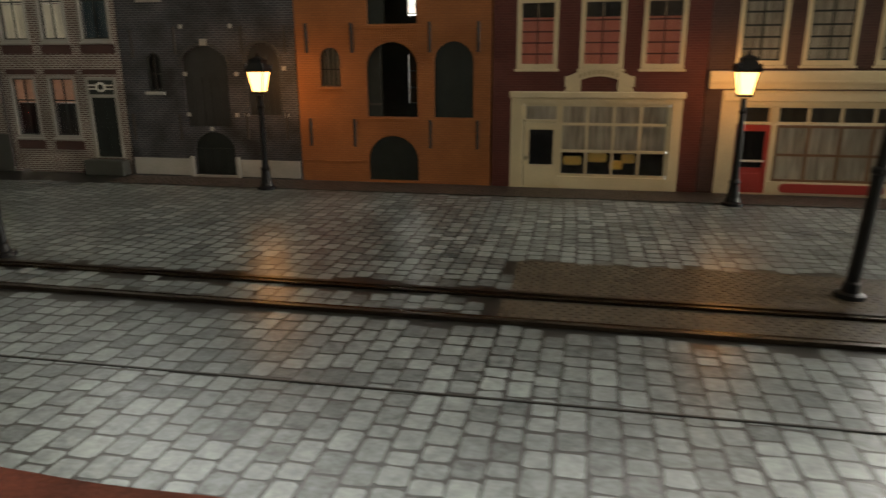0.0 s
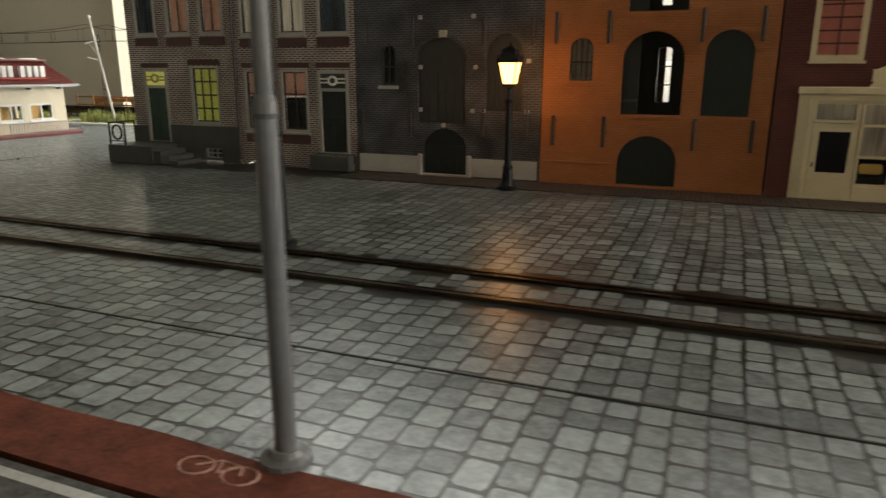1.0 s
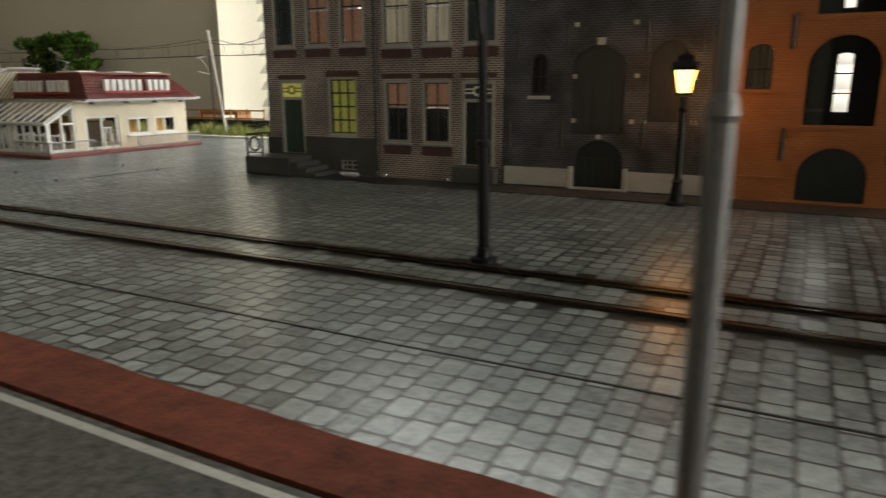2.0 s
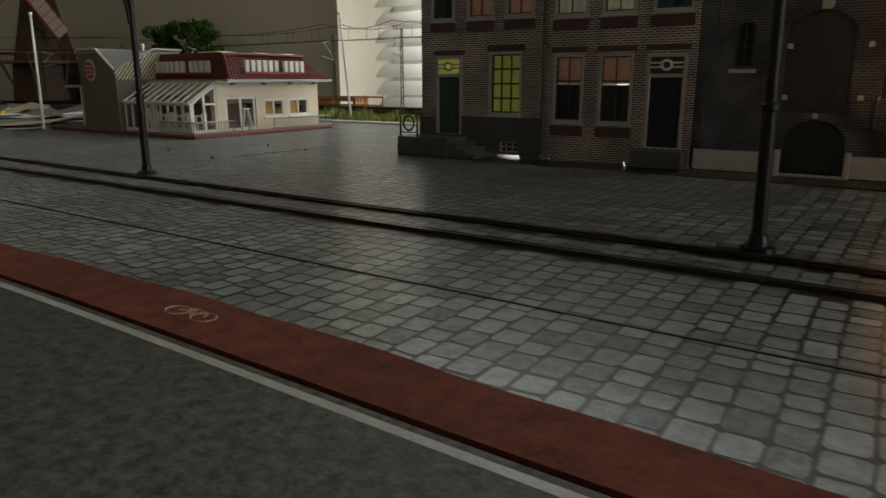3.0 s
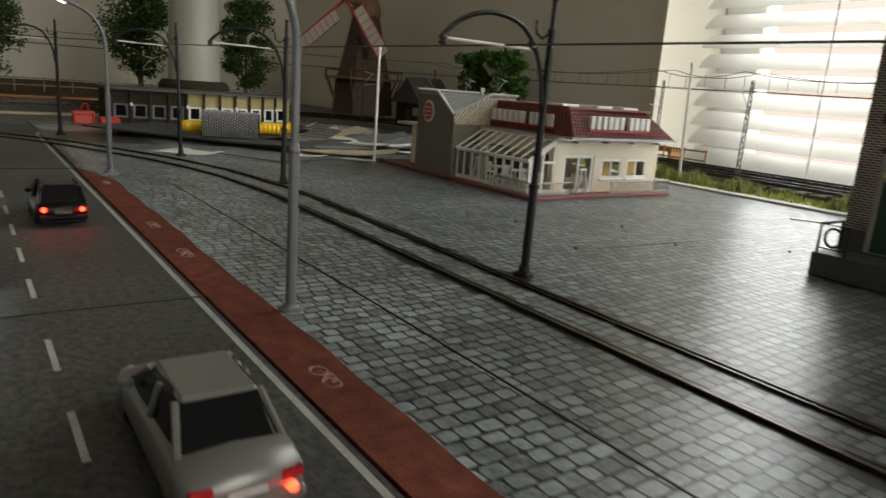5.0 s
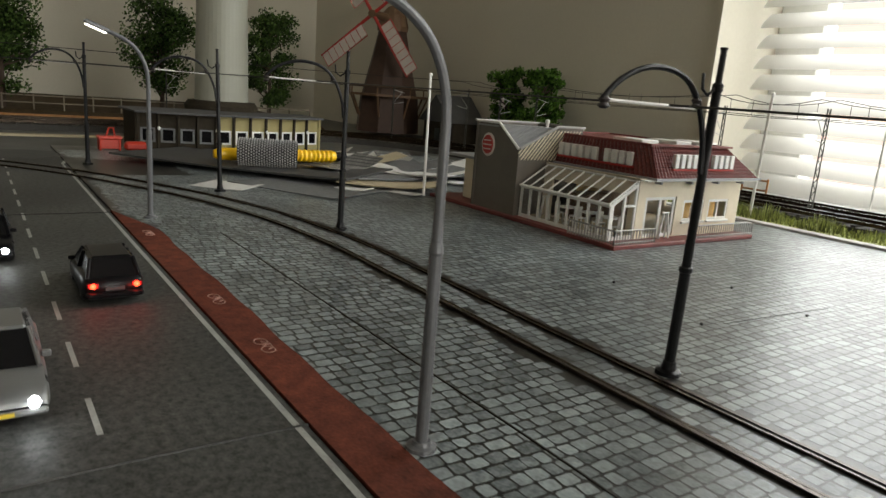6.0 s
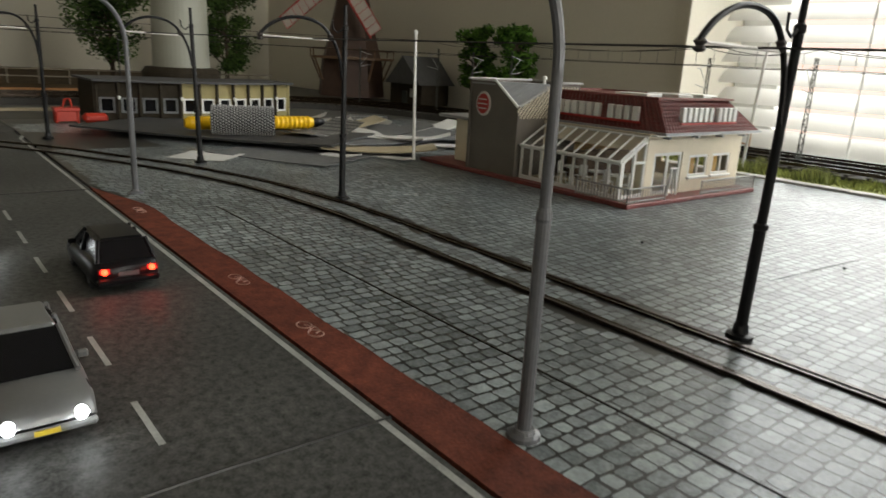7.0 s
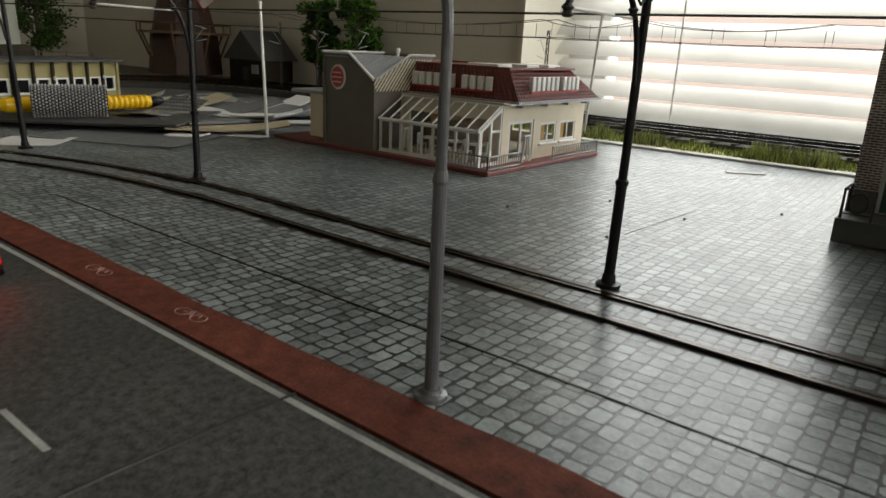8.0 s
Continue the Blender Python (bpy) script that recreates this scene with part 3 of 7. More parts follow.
def build_ground():
    g = link("ground", new_box(-1449, 900, -130, 614, -22, -1.2), "board")
    structure(g, "dark grey layout board that carries the model town", "ground")
    j = link("paving_bed", new_box(-800, 165, 130.5, 452, -1.2, -0.05), "joint")
    structure(j, "dark joint bed below the cobbles", "paving bed")
    r = link("road", slab(bmesh.new(), [(-760, -120), (200, -120)] + [(x, kerb_y(x) - 0.1) for x in range(200, -770, -20)], -1.2, -0.10, plane="xy"), "asphalt")
    structure(r, "worn grey asphalt road with two lanes", "road")
    structure(link("edge_line", strip(bmesh.new(), -2.3, -1.1, -0.10, -0.06, list(range(-690, 201, 10))), "marking"), "thin white edge line on the road", "road marking")
    bm = new_box(-745, -690, 126.5, 128.5, -0.10, -0.06)
    bmesh.ops.rotate(bm, verts=bm.verts, cent=(-690, 127.5, 0), matrix=Matrix.Rotation(radians(-12), 3, "Z"))
    structure(link("edge_line", bm, "marking"), "thin white edge line at the bend", "road marking")
    for i in range(19):
        x = -379 - 30.5 * (i - 7) + (10 if i < 6 else 0)
        if -740 < x < 190:
            structure(link("lane_dash", new_box(x - 0.2, x + 14.6, 97.5, 98.5, -0.10, -0.06), "marking"), "short white dash of the lane line", "road marking")
    for x in (-323, -528, -60):
        bm = tube(bmesh.new(), [(x - 0.9, -115, -0.15), (x + 0.6, 60, -0.12), (x - 0.3, 100, -0.12), (x + 0.2, 129.4, -0.12)], 0.33, 6)
        structure(link("road_seam", bm, "joint"), "dark seam between two road plates", "seam")
    patch = slab(bmesh.new(), [(-742 + 25 * math.cos(k * math.pi / 16), 108 + 24 * math.sin(k * math.pi / 16)) for k in range(32)], -0.10, -0.05, plane="xy")
    structure(link("dark_patch", patch, "card_dark"), "round dark patch at the end of the road", "road patch")
    # cycle path with an uneven edge and a tapered end
    xs = list(range(-490, 161, 5))
    top = [(-532, 130.2), (-515, 134), (-500, 138)] + [(x, kerb_y(x) + (11.0 if x < -150 else 11.0 - 2.2 * min(1, (x + 150) / 70.0)) + 0.3 * math.sin(x / 17.0) + 0.25 * math.sin(x / 5.1 + 1)) for x in xs]
    bm = slab(bmesh.new(), [(x, kerb_y(x) + 0.6) for x in [-532] + xs][::-1] + top, -0.8, 0.10, plane="xy")
    c = link("cycle_path", bm, "cycle")
    structure(c, "red-brown cycle path with a rough paper edge", "cycle path")
    for x in (-82, -182, -273, -361, -398, -484):
        bm = bmesh.new()
        for dx in (-2.6, 2.6):
            ring = [(x + dx + 1.9 * math.cos(a * math.pi / 6), kerb_y(x) + 6 + 1.5 * math.sin(a * math.pi / 6), 0.13) for a in range(13)]
            tube(bm, ring, 0.14, 4)
        tube(bm, [(x - 2.6, kerb_y(x) + 6, 0.13), (x - 0.6, kerb_y(x) + 7.6, 0.13), (x + 1.9, kerb_y(x) + 7.4, 0.13), (x + 2.6, kerb_y(x) + 6, 0.13)], 0.14, 4)
        tube(bm, [(x - 0.6, kerb_y(x) + 7.6, 0.13), (x + 0.2, kerb_y(x) + 5.6, 0.13), (x + 1.9, kerb_y(x) + 7.4, 0.13)], 0.14, 4)
        structure(link("cycle_sign", bm, "faded"), "worn pale bicycle sign on the path", "road marking")
    # rails with their guards, in two grooves
    for d in (-7.4, 7.4):
        line = offset_line(RAIL, d)
        t = thing("tram_rail", (0, 0, 0), "dark rusty grooved tram rail in the cobbles", "rail", "tram rails")
        part("rail_head", ribbon(bmesh.new(), line, 1.1, -1.2, 0.75), "steel", t, "worn rail head")
        side = 1 if d < 0 else -1
        part("guard", ribbon(bmesh.new(), offset_line(line, side * 1.5), 0.8, -1.2, 0.55), "rail", t)
        part("groove", ribbon(bmesh.new(), offset_line(line, side * 0.2), 3.0, -1.2, -0.06), "rail", t)


# ---- facades ----
Y0 = 320.0


def shell(t, x0, x1, h, material, holes, depth=70.0, thick=1.6, roof="roof_tile", gable=None, west=True, east=True, notches=()):
    """Front wall with openings, side walls and a roof; the back of the model stays open. Local x, y from the front's left foot."""
    w = x1 - x0
    foot = [(0, 0)]
    for a, b in notches:
        foot += [(a, 0), (a, 1.0), (b, 1.0), (b, 0)]
    loop = foot + [(w, 0), (w, h), (0, h)]
    part("front_wall", slab(bmesh.new(), loop, 0, thick, holes), material, t)
    if west:
        part("side_wall", new_box(0, thick, thick, depth, 0.5, h - 0.1), material, t)
    if east:
        part("side_wall", new_box(w - thick, w, thick, depth, 0.5, h - 0.1), material, t)
    bm = bmesh.new()
    slab(bm, [(-0.0, h), (depth / 2, h + 18), (depth, h), (depth, h - 1.2), (depth / 2, h + 16.8), (0, h - 1.2)], 0.2, w - 0.2, plane="yz")
    bmesh.ops.translate(bm, vec=(0, thick + 0.1, 0), verts=bm.verts)
    part("roof", bm, roof, t)
    part("upper_floor", new_box(thick, w - thick, thick + 6, depth, h - 4, h - 2.5), "depot_dark", t)


def frame_plate(outline, inner, y0, y1):
    return slab(bmesh.new(), outline, y0, y1, [inner] if inner else [])


def sash(t, x0, x1, z0, z1, outer="frame_grey", inner="frame_dark", cols=2, rows=(0.55,), curtain="curtain_white", border=0.8, sill=True, blind=None,
         bar=0.45, name="window", panes=True, deep=0.5):
    """A window with its surround, sashes, bars, pane and curtain."""
    w = part(name, frame_plate(rect(x0 - 0.2, x1 + 0.2, z0 - 0.2, z1 + 0.2), rect(x0 + border, x1 - border, z0 + border, z1 - border), -0.45, 0.9), outer, t)
    a, b, c, d = x0 + border, x1 - border, z0 + border, z1 - border
    bm = bmesh.new()
    box(bm, a, a + bar, deep, deep + 0.6, c, d)
    box(bm, b - bar, b, deep, deep + 0.6, c, d)
    box(bm, a + bar, b - bar, deep, deep + 0.6, c, c + bar)
    box(bm, a + bar, b - bar, deep, deep + 0.6, d - bar, d)
    for k in range(1, cols):
        x = a + (b - a) * k / cols
        box(bm, x - bar / 2, x + bar / 2, deep + 0.05, deep + 0.5, c + bar, d - bar)
    for f in rows:
        z = c + (d - c) * f
        box(bm, a + bar, b - bar, deep - 0.05, deep + 0.55, z - bar * 0.6, z + bar * 0.6)
    part("sash", bm, inner, w)
    if panes:
        p = part("pane", new_box(a, b, deep + 0.65, deep + 0.85, c, d), "glass", w)
        p.visible_shadow = False
    if curtain:
        part("curtain", new_box(a, b, 2.0, 2.15, c, d if not blind else c + (d - c) * 0.56), curtain, w)
    if blind:
        part("roller_blind", new_box(a, b, 1.7, 1.85, c + (d - c) * 0.58, d), blind, w)
    if sill:
        part("sill", new_box(x0 - 0.8, x1 + 0.8, -1.0, 0.0, z0 - 1.1, z0 - 0.25, bevel=0.12), outer, w)
    return w


def fan_door(t, x0, x1, z0, zf, z1, leaf="green"):
    """A panelled door below a fanlight with a ring."""
    d = part("door", new_box(x0 + 1, x1 - 1, 0.6, 1.5, z0, zf - 0.6), leaf, t, "dark green panelled door")
    bm = bmesh.new()
    xm = (x0 + x1) / 2
    for a, b, c, e in ((x0 + 2, xm - 0.4, z0 + 2, zf - 12), (xm + 0.4, x1 - 2, z0 + 2, zf - 12), (x0 + 2, xm - 0.4, zf - 10.5, zf - 2), (xm + 0.4, x1 - 2, zf - 10.5, zf - 2)):
        box(bm, a, b, 0.35, 0.6, c, e, bevel=0.1)
    part("door_panel", bm, leaf, d)
    part("door_knob", lathe(bmesh.new(), [(0.1, 0), (0.45, 0.2), (0.45, 0.6), (0.1, 0.8)], xm + 2.6, 0.1, 8), "iron", d)
    fr = part("door_frame", slab(bmesh.new(), rect(x0 - 0.2, x1 + 0.2, z0 - 0.3, z1 + 0.2), -0.45, 0.5, [rect(x0 + 1, x1 - 1, z0, zf - 0.6), rect(x0 + 1, x1 - 1, zf + 0.6, z1 - 0.8)]), "frame_grey", t)
    fr2 = bmesh.new()
    ring = [(xm + 1.7 * math.cos(a * math.pi / 8), -0.55, (zf + z1) / 2 + 1.5 * math.sin(a * math.pi / 8)) for a in range(17)]
    tube(fr2, ring, 0.5, 5)
    for s in (-1, 1):
        tube(fr2, [(xm + s * 1.7, -0.55, (zf + z1) / 2 + 0.7), (x0 + 1.2 if s < 0 else x1 - 1.2, -0.55, (zf + z1) / 2 + 0.7)], 0.3, 5)
        tube(fr2, [(xm + s * 1.7, -0.55, (zf + z1) / 2 - 0.7), (x0 + 1.2 if s < 0 else x1 - 1.2, -0.55, (zf + z1) / 2 - 0.7)], 0.3, 5)
    part("fanlight_bar", fr2, "white" if leaf != "green" else "depot", fr)
    part("fanlight", new_box(x0 + 1, x1 - 1, -0.1, 0.0, zf + 0.6, z1 - 0.8), "film_bright" if leaf == "green" else "frame_dark", fr)


def lintel_row(t, x0, x1, z, h=2.0):
    """A row of upright bricks over an opening."""
    n = max(3, int((x1 - x0) / 0.85))
    for i in range(n):
        a = x0 + (x1 - x0) * i / n
        part("lintel_brick", new_box(a + 0.06, a + (x1 - x0) / n - 0.06, -0.22, 0.0, z, z + h), "brick_plain", t)


def build_brick_houses():
    # the end house with the stoop
    ox = -279.0
    t = thing("brick_house", (ox, Y0, 0), "brown brick town house with pale joints and a grey plinth", "house")
    ups = [(5, 16.2), (22, 34), (39, 51)]
    holes = [rect(7.2, 19.8, 8, 38.2), rect(32.3, 46.6, 16, 39.6), rect(37, 46, 1.4, 6.2)] + [rect(a, b, 52, 77) for a, b in ups]
    shell(t, ox, -223.4, 112, "brick", holes, notches=((35.5, 46.5),))
    fan_door(t, 7.4, 19.6, 8, 31, 38)
    sash(t, 32.5, 46.4, 16.2, 39.4, cols=3, rows=(0.25, 0.5, 0.75), curtain="film_yellow", bar=0.55, border=0.7)
    for k, (a, b) in enumerate(ups):
        sash(t, a + 0.2, b - 0.2, 52.2, 76.8, rows=(0.6,), curtain="curtain_blue" if k == 0 else "curtain_pink", blind=None if k == 0 else "curtain_pink")
    part("plinth", slab(bmesh.new(), [(-0.6, 0), (35.5, 0), (35.5, 1.0), (46.5, 1.0), (46.5, 0), (55, 0), (55, 14.5), (20, 14.5), (20, 7.9), (7, 7.9), (7, 14.5), (-0.6, 14.5)], -0.9, -0.05, [rect(36.8, 46.2, 1.4, 6.4)]), "greystone", t, "dark grey stone plinth")
    part("plinth_cap", slab(bmesh.new(), rect(19.9, 55, 14.4, 15.2), -1.2, -0.05), "greystone", t)
    part("plinth", new_box(-0.9, -0.05, 0, 69, 0.9, 14.5), "greystone", t)
    # dark curtain added behind the bars to hide the bright open back
    sash(t, 37, 46, 1.6, 6.2, cols=3, rows=(0.5,), curtain="curtain_dark", sill=False, name="cellar_window", outer="greystone", inner="frame_grey", panes=False, deep=0.1, bar=0.4, border=0.3)
    for a, b, z in [(a, b, 77.4) for a, b in ups] + [(32.3, 46.6, 40), (7, 20, 38.8)]:
        lintel_row(t, a - 1, b + 1, z)
    for a, b in ups:
        part("apron", new_box(a - 0.4, b + 0.4, -0.5, -0.02, 47.6, 50.9, bevel=0.1), "brick_plain", t)
    part("cornice", new_box(-1, 55, -2.2, -0.05, 108, 112, bevel=0.4), "frame_dark", t)
    # stoop with its railing
    s = thing("stoop", (-280, 304, 0), "dark stone stoop with steps and an iron railing", "steps")
    part("landing", new_box(0, 24, 0, 15.0, 0, 7.4, bevel=0.25), "greystone", s)
    for i in range(3):
        part("step", new_box(24 + i * 4.2, 28.2 + i * 4.2, 0.3, 15.0, 0, 5.6 - 1.9 * i, bevel=0.2), "greystone", s)
    r = bmesh.new()
    tube(r, [(1.2, 0.8, 7.4), (1.2, 0.8, 16.4), (9.5, 0.8, 16.4), (9.5, 0.8, 7.4)], 0.45, 6)
    tube(r, [(1.2, 0.8, 9.0), (9.5, 0.8, 9.0)], 0.22, 5)
    tube(r, [(5.3 + 2.5 * math.cos(a * math.pi / 8), 0.8, 12.6 + 2.9 * math.sin(a * math.pi / 8)) for a in range(17)], 0.42, 5)
    tube(r, [(1.2, 0.8, 16.4), (1.2, 14.5, 16.4), (1.2, 14.5, 7.4)], 0.45, 6)
    part("railing", r, "tyre", s, "black wrought-iron railing")
    # its neighbour
    ox = -223.0
    t = thing("brick_house", (ox, Y0, 0), "brown brick town house with two windows beside its door", "house")
    ups = [(3, 16), (21, 33.2), (38.6, 52)]
    lows = [(3.4, 15.2), (20.8, 33.2)]
    holes = [rect(a, b, 51, 76) for a, b in ups] + [rect(a, b, 14, 38.2) for a, b in lows] + [rect(37.8, 51.2, 6.6, 37.6)]
    shell(t, ox, -168.8, 112, "brick", holes, notches=((1.8, 6.5), (31, 32.2), (34, 35), (53.2, 53.9)))
    for k, (a, b) in enumerate(ups):
        sash(t, a + 0.2, b - 0.2, 51.2, 75.8, rows=(0.6,), curtain="curtain_blue" if k == 2 else "curtain_white", blind=None if k == 2 else "curtain_white")
    for a, b in lows:
        sash(t, a + 0.2, b - 0.2, 14.2, 38, rows=(0.62,), curtain="curtain_dark", blind="curtain_pink")
    fan_door(t, 38, 51, 6.7, 30.6, 37.4, leaf="darkpanel")
    for a, b, z in [(a, b, 76.4) for a, b in ups] + [(a, b, 38.8) for a, b in lows + [(38, 51)]]:
        lintel_row(t, a - 1, b + 1, z)
    for a, b in ups + lows:
        z = 46.6 if a in (3, 21, 38.6) else 9.4
        part("apron", new_box(a - 0.4, b + 0.4, -0.5, -0.02, z, z + 3.3, bevel=0.1), "brick_plain", t)
    part("doorstep", new_box(35.5, 53, -5, -0.05, 0, 6.0, bevel=0.3), "greystone", t, "dark stone doorstep")
    part("downpipe", tube(bmesh.new(), [(-0.3, -0.9, 2), (-0.3, -0.9, 108)], 0.6, 8), "iron", t)
    part("cornice", new_box(-0.4, 54, -2.2, -0.05, 108, 112, bevel=0.4), "frame_dark", t)


def arch_band(bm, x0, x1, z0, z1, flat=1.0, n=18, size=1.0, off=0.9):
    """Small stones set round an arched head."""
    r = (x1 - x0) / 2 + off
    c = (x0 + x1) / 2
    for i in range(n + 1):
        a = math.pi * i / n
        x, z = c + r * math.cos(a), z1 - r * flat + r * flat * math.sin(a) + off
        box(bm, x - size / 2, x + size / 2, -0.35, 0.0, z - size / 2, z + size / 2)


def build_black_house():
    ox = -168.5
    t = thing("black_gate_house", (ox, Y0, 0), "black brick warehouse with arched shutters and a pale plinth", "house")
    holes = [arch(10.5, 16.8, 32.5, 46.8), arch(25.5, 43.6, 19.5, 49, flat=0.8), arch(51.5, 64.5, 24, 49.6), arch(27.5, 44.2, 0.8, 17.4, flat=0.85),
             arch(10.5, 19.5, 66, 84), arch(54.0, 63, 67, 84)]
    shell(t, ox, -97.3, 124, "brick_black", holes)
    for h, m in ((holes[1], "blackpanel"), (holes[2], "blackpanel"), (holes[3], "darkpanel"), (holes[4], "blackpanel"), (holes[5], "blackpanel")):
        s = part("shutter", slab(bmesh.new(), grow(h, 0.3), 1.0, 1.55), m, t)
        xs = [p[0] for p in h]
        zs = [p[1] for p in h]
        bm = bmesh.new()
        n = 5
        for i in range(n):
            a = min(xs) + 0.6 + (max(xs) - min(xs) - 1.2) * i / n
            box(bm, a + 0.1, a + (max(xs) - min(xs) - 1.2) / n - 0.1, 0.75, 1.0, min(zs) + 0.5, min(zs) + (max(zs) - min(zs)) * 0.62)
        part("board", bm, m, s)
    w = part("window", slab(bmesh.new(), holes[0], 0.5, 1.2, [grow(holes[0], -0.8)]), "frame_dark", t)
    part("window_bar", tube(tube(bmesh.new(), [(13.6, 0.7, 32.6), (13.6, 0.7, 46.6)], 0.25, 5), [(10.6, 0.7, 39), (16.6, 0.7, 39)], 0.25, 5), "iron", w)
    part("curtain", slab(bmesh.new(), grow(holes[0], -0.3), 2.0, 2.15), "curtain_dark", w)
    part("window_sill", new_box(9.6, 17.6, -1.2, -0.02, 31.2, 32.4, bevel=0.15), "stone", t, "pale stone sill")
    part("window_sill", new_box(9.8, 20, -1.2, -0.02, 64.7, 65.9, bevel=0.15), "stone", t, "pale stone sill")
    part("window_sill", new_box(53, 64, -1.2, -0.02, 65.7, 66.9, bevel=0.15), "stone", t, "pale stone sill")
    for a, b in ((1.0, 25.2), (46.4, 70.6)):
        part("plinth", slab(bmesh.new(), rect(a, b, 0.5, 7.0), -0.8, -0.03), "stone", t, "pale grey stone plinth")
    for a in (25.4, 44.6):
        part("guard_stone", new_box(a, a + 1.7, -1.3, -0.03, 0.0, 8.0, bevel=0.25), "stone", t)
    part("threshold", new_box(27.2, 44.5, -1.0, -0.03, 0.0, 0.9, bevel=0.15), "stone", t)
    bm = bmesh.new()
    for x, z in ((26.5, 56), (46.5, 56), (26.5, 39), (47.5, 39), (26.5, 24), (46.5, 24), (50.5, 24), (66.5, 41), (66.5, 24), (35.5, 18.6)):
        box(bm, x - 0.75, x + 0.75, -0.45, -0.02, z - 0.75, z + 0.75, bevel=0.12)
    box(bm, 33.7, 36.7, -0.5, -0.02, 49.2, 51.6, bevel=0.2)
    part("corner_stone", bm, "stone", t, "small pale corner stones")
    bm = bmesh.new()
    arch_band(bm, 51.5, 64.5, 24, 49.6, n=22, size=0.75)
    arch_band(bm, 25.5, 43.6, 19.5, 49, flat=0.8, n=26, size=0.6)
    part("arch_stone", bm, "greystone", t)
    for x, z in ((5.5, 50), (23.5, 51), (50.5, 51), (67.5, 51), (22.5, 19), (2.5, 19), (50.5, 20), (66.5, 20)):
        part("wall_anchor", new_box(x - 0.5, x + 0.5, -0.7, -0.02, z - 5, z + 5, bevel=0.2), "iron", t)


def build_orange_house():
    ox = -97.0
    t = thing("orange_warehouse", (ox, Y0, 0), "orange brick warehouse with dark arched openings", "house")
    H = [rect(27, 45, 56, 72), arch(26.2, 45, 24, 50, flat=0.95), arch(51, 65, 24, 50), arch(26.2, 45, 0.9, 17.2, flat=0.95), arch(9.0, 16.6, 34.6, 48.2)]
    shell(t, ox, -25.8, 130, "brick_orange", H, roof="roof_tile")
    part("loft_shutter", new_box(26.8, 33.0, 1.0, 1.55, 55.8, 72.2), "darkpanel", t)
    # inner wall with a narrow lit slot behind the large arch
    slots = [arch(34.6, 39.2, 27, 46, flat=0.35), arch(34.6, 37.8, 60, 76, flat=0.35)]
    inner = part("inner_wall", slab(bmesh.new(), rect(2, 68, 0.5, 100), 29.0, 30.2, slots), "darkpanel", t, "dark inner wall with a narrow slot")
    # half-width unseen wall, added to keep the slot dark from the right
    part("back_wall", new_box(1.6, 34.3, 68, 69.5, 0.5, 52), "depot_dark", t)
    bm = bmesh.new()
    for z in (33.0, 39.4):
        box(bm, 33.8, 40.6, 29.2, 29.9, z - 0.25, z + 0.25)
    part("slot_bar", bm, "frame_dark", inner)
    for loop in (H[2], H[3]):
        part("shutter", slab(bmesh.new(), grow(loop, 0.3), 1.0, 1.55), "darkpanel", t)
    leaf = part("shutter", slab(bmesh.new(), [(26.5, 24), (31.5, 24), (31.5, 49.3), (29.5, 47.8), (27.5, 45), (26.5, 41.5)], 1.0, 1.5), "darkpanel", t)
    part("strap", new_box(26.6, 31.4, 0.8, 1.0, 28, 28.8), "iron", leaf)
    w = part("window", slab(bmesh.new(), H[4], 0.5, 1.2, [grow(H[4], -0.55)]), "iron", t)
    bm = bmesh.new()
    for x in (11.0, 12.8, 14.6):
        tube(bm, [(x, 0.8, 34.8), (x, 0.8, 47.6)], 0.22, 5)
    tube(bm, [(9.2, 0.8, 40.6), (16.4, 0.8, 40.6)], 0.25, 5)
    part("window_bar", bm, "iron", w)
    part("curtain", slab(bmesh.new(), grow(H[4], -0.3), 2.0, 2.15), "curtain_grey", w)
    part("window_sill", new_box(8.0, 18.0, -0.8, -0.02, 33.2, 34.5, bevel=0.15), "brick_orange", t)
    for a, b in ((26, 45.4), (50.4, 66)):
        part("string_course", new_box(a - 0.4, b, -0.35, -0.02, 22.6, 23.6, bevel=0.1), "brick_orange", t)
    part("string_course", new_box(0.3, 25, -0.3, -0.02, 7.2, 7.9, bevel=0.1), "brick_orange", t)
    part("string_course", new_box(26, 46, -0.35, -0.02, 54.4, 55.6, bevel=0.1), "brick_orange", t)
    for lo in (H[1], H[2], H[3]):
        xs, zs = [p[0] for p in lo], [p[1] for p in lo]
        c, r = (min(xs) + max(xs)) / 2, (max(xs) - min(xs)) / 2
        for i in range(27):
            bm = bmesh.new()
            a = math.pi * (i + 0.5) / 27
            g = bmesh.ops.create_cube(bm, size=1.0)["verts"]
            m = Matrix.Translation((c + (r + 1.2) * math.cos(a), -0.1, max(zs) - r * 0.96 + (r + 1.2) * math.sin(a))) @ Matrix.Rotation(-a, 4, "Y") @ Matrix.Diagonal((2.0, 0.3, r * math.pi / 27 * 0.9, 1))
            bmesh.ops.transform(bm, matrix=m, verts=g)
            part("voussoir", bm, "brick_orange", t)
    for z in (51.5, 18.2):
        for x in (4.2, 21.2, 49.6, 66.6):
            part("wall_anchor", new_box(x - 0.55, x + 0.55, -0.8, -0.02, z - 5.2, z + 5.0, bevel=0.2), "iron", t)
    part("downpipe", tube(bmesh.new(), [(72.6, 3.0, 1), (72.6, 3.0, 30), (73.2, 3.0, 34), (73.2, 3.0, 128)], 0.6, 8), "lampgrey", t, "grey zinc downpipe")


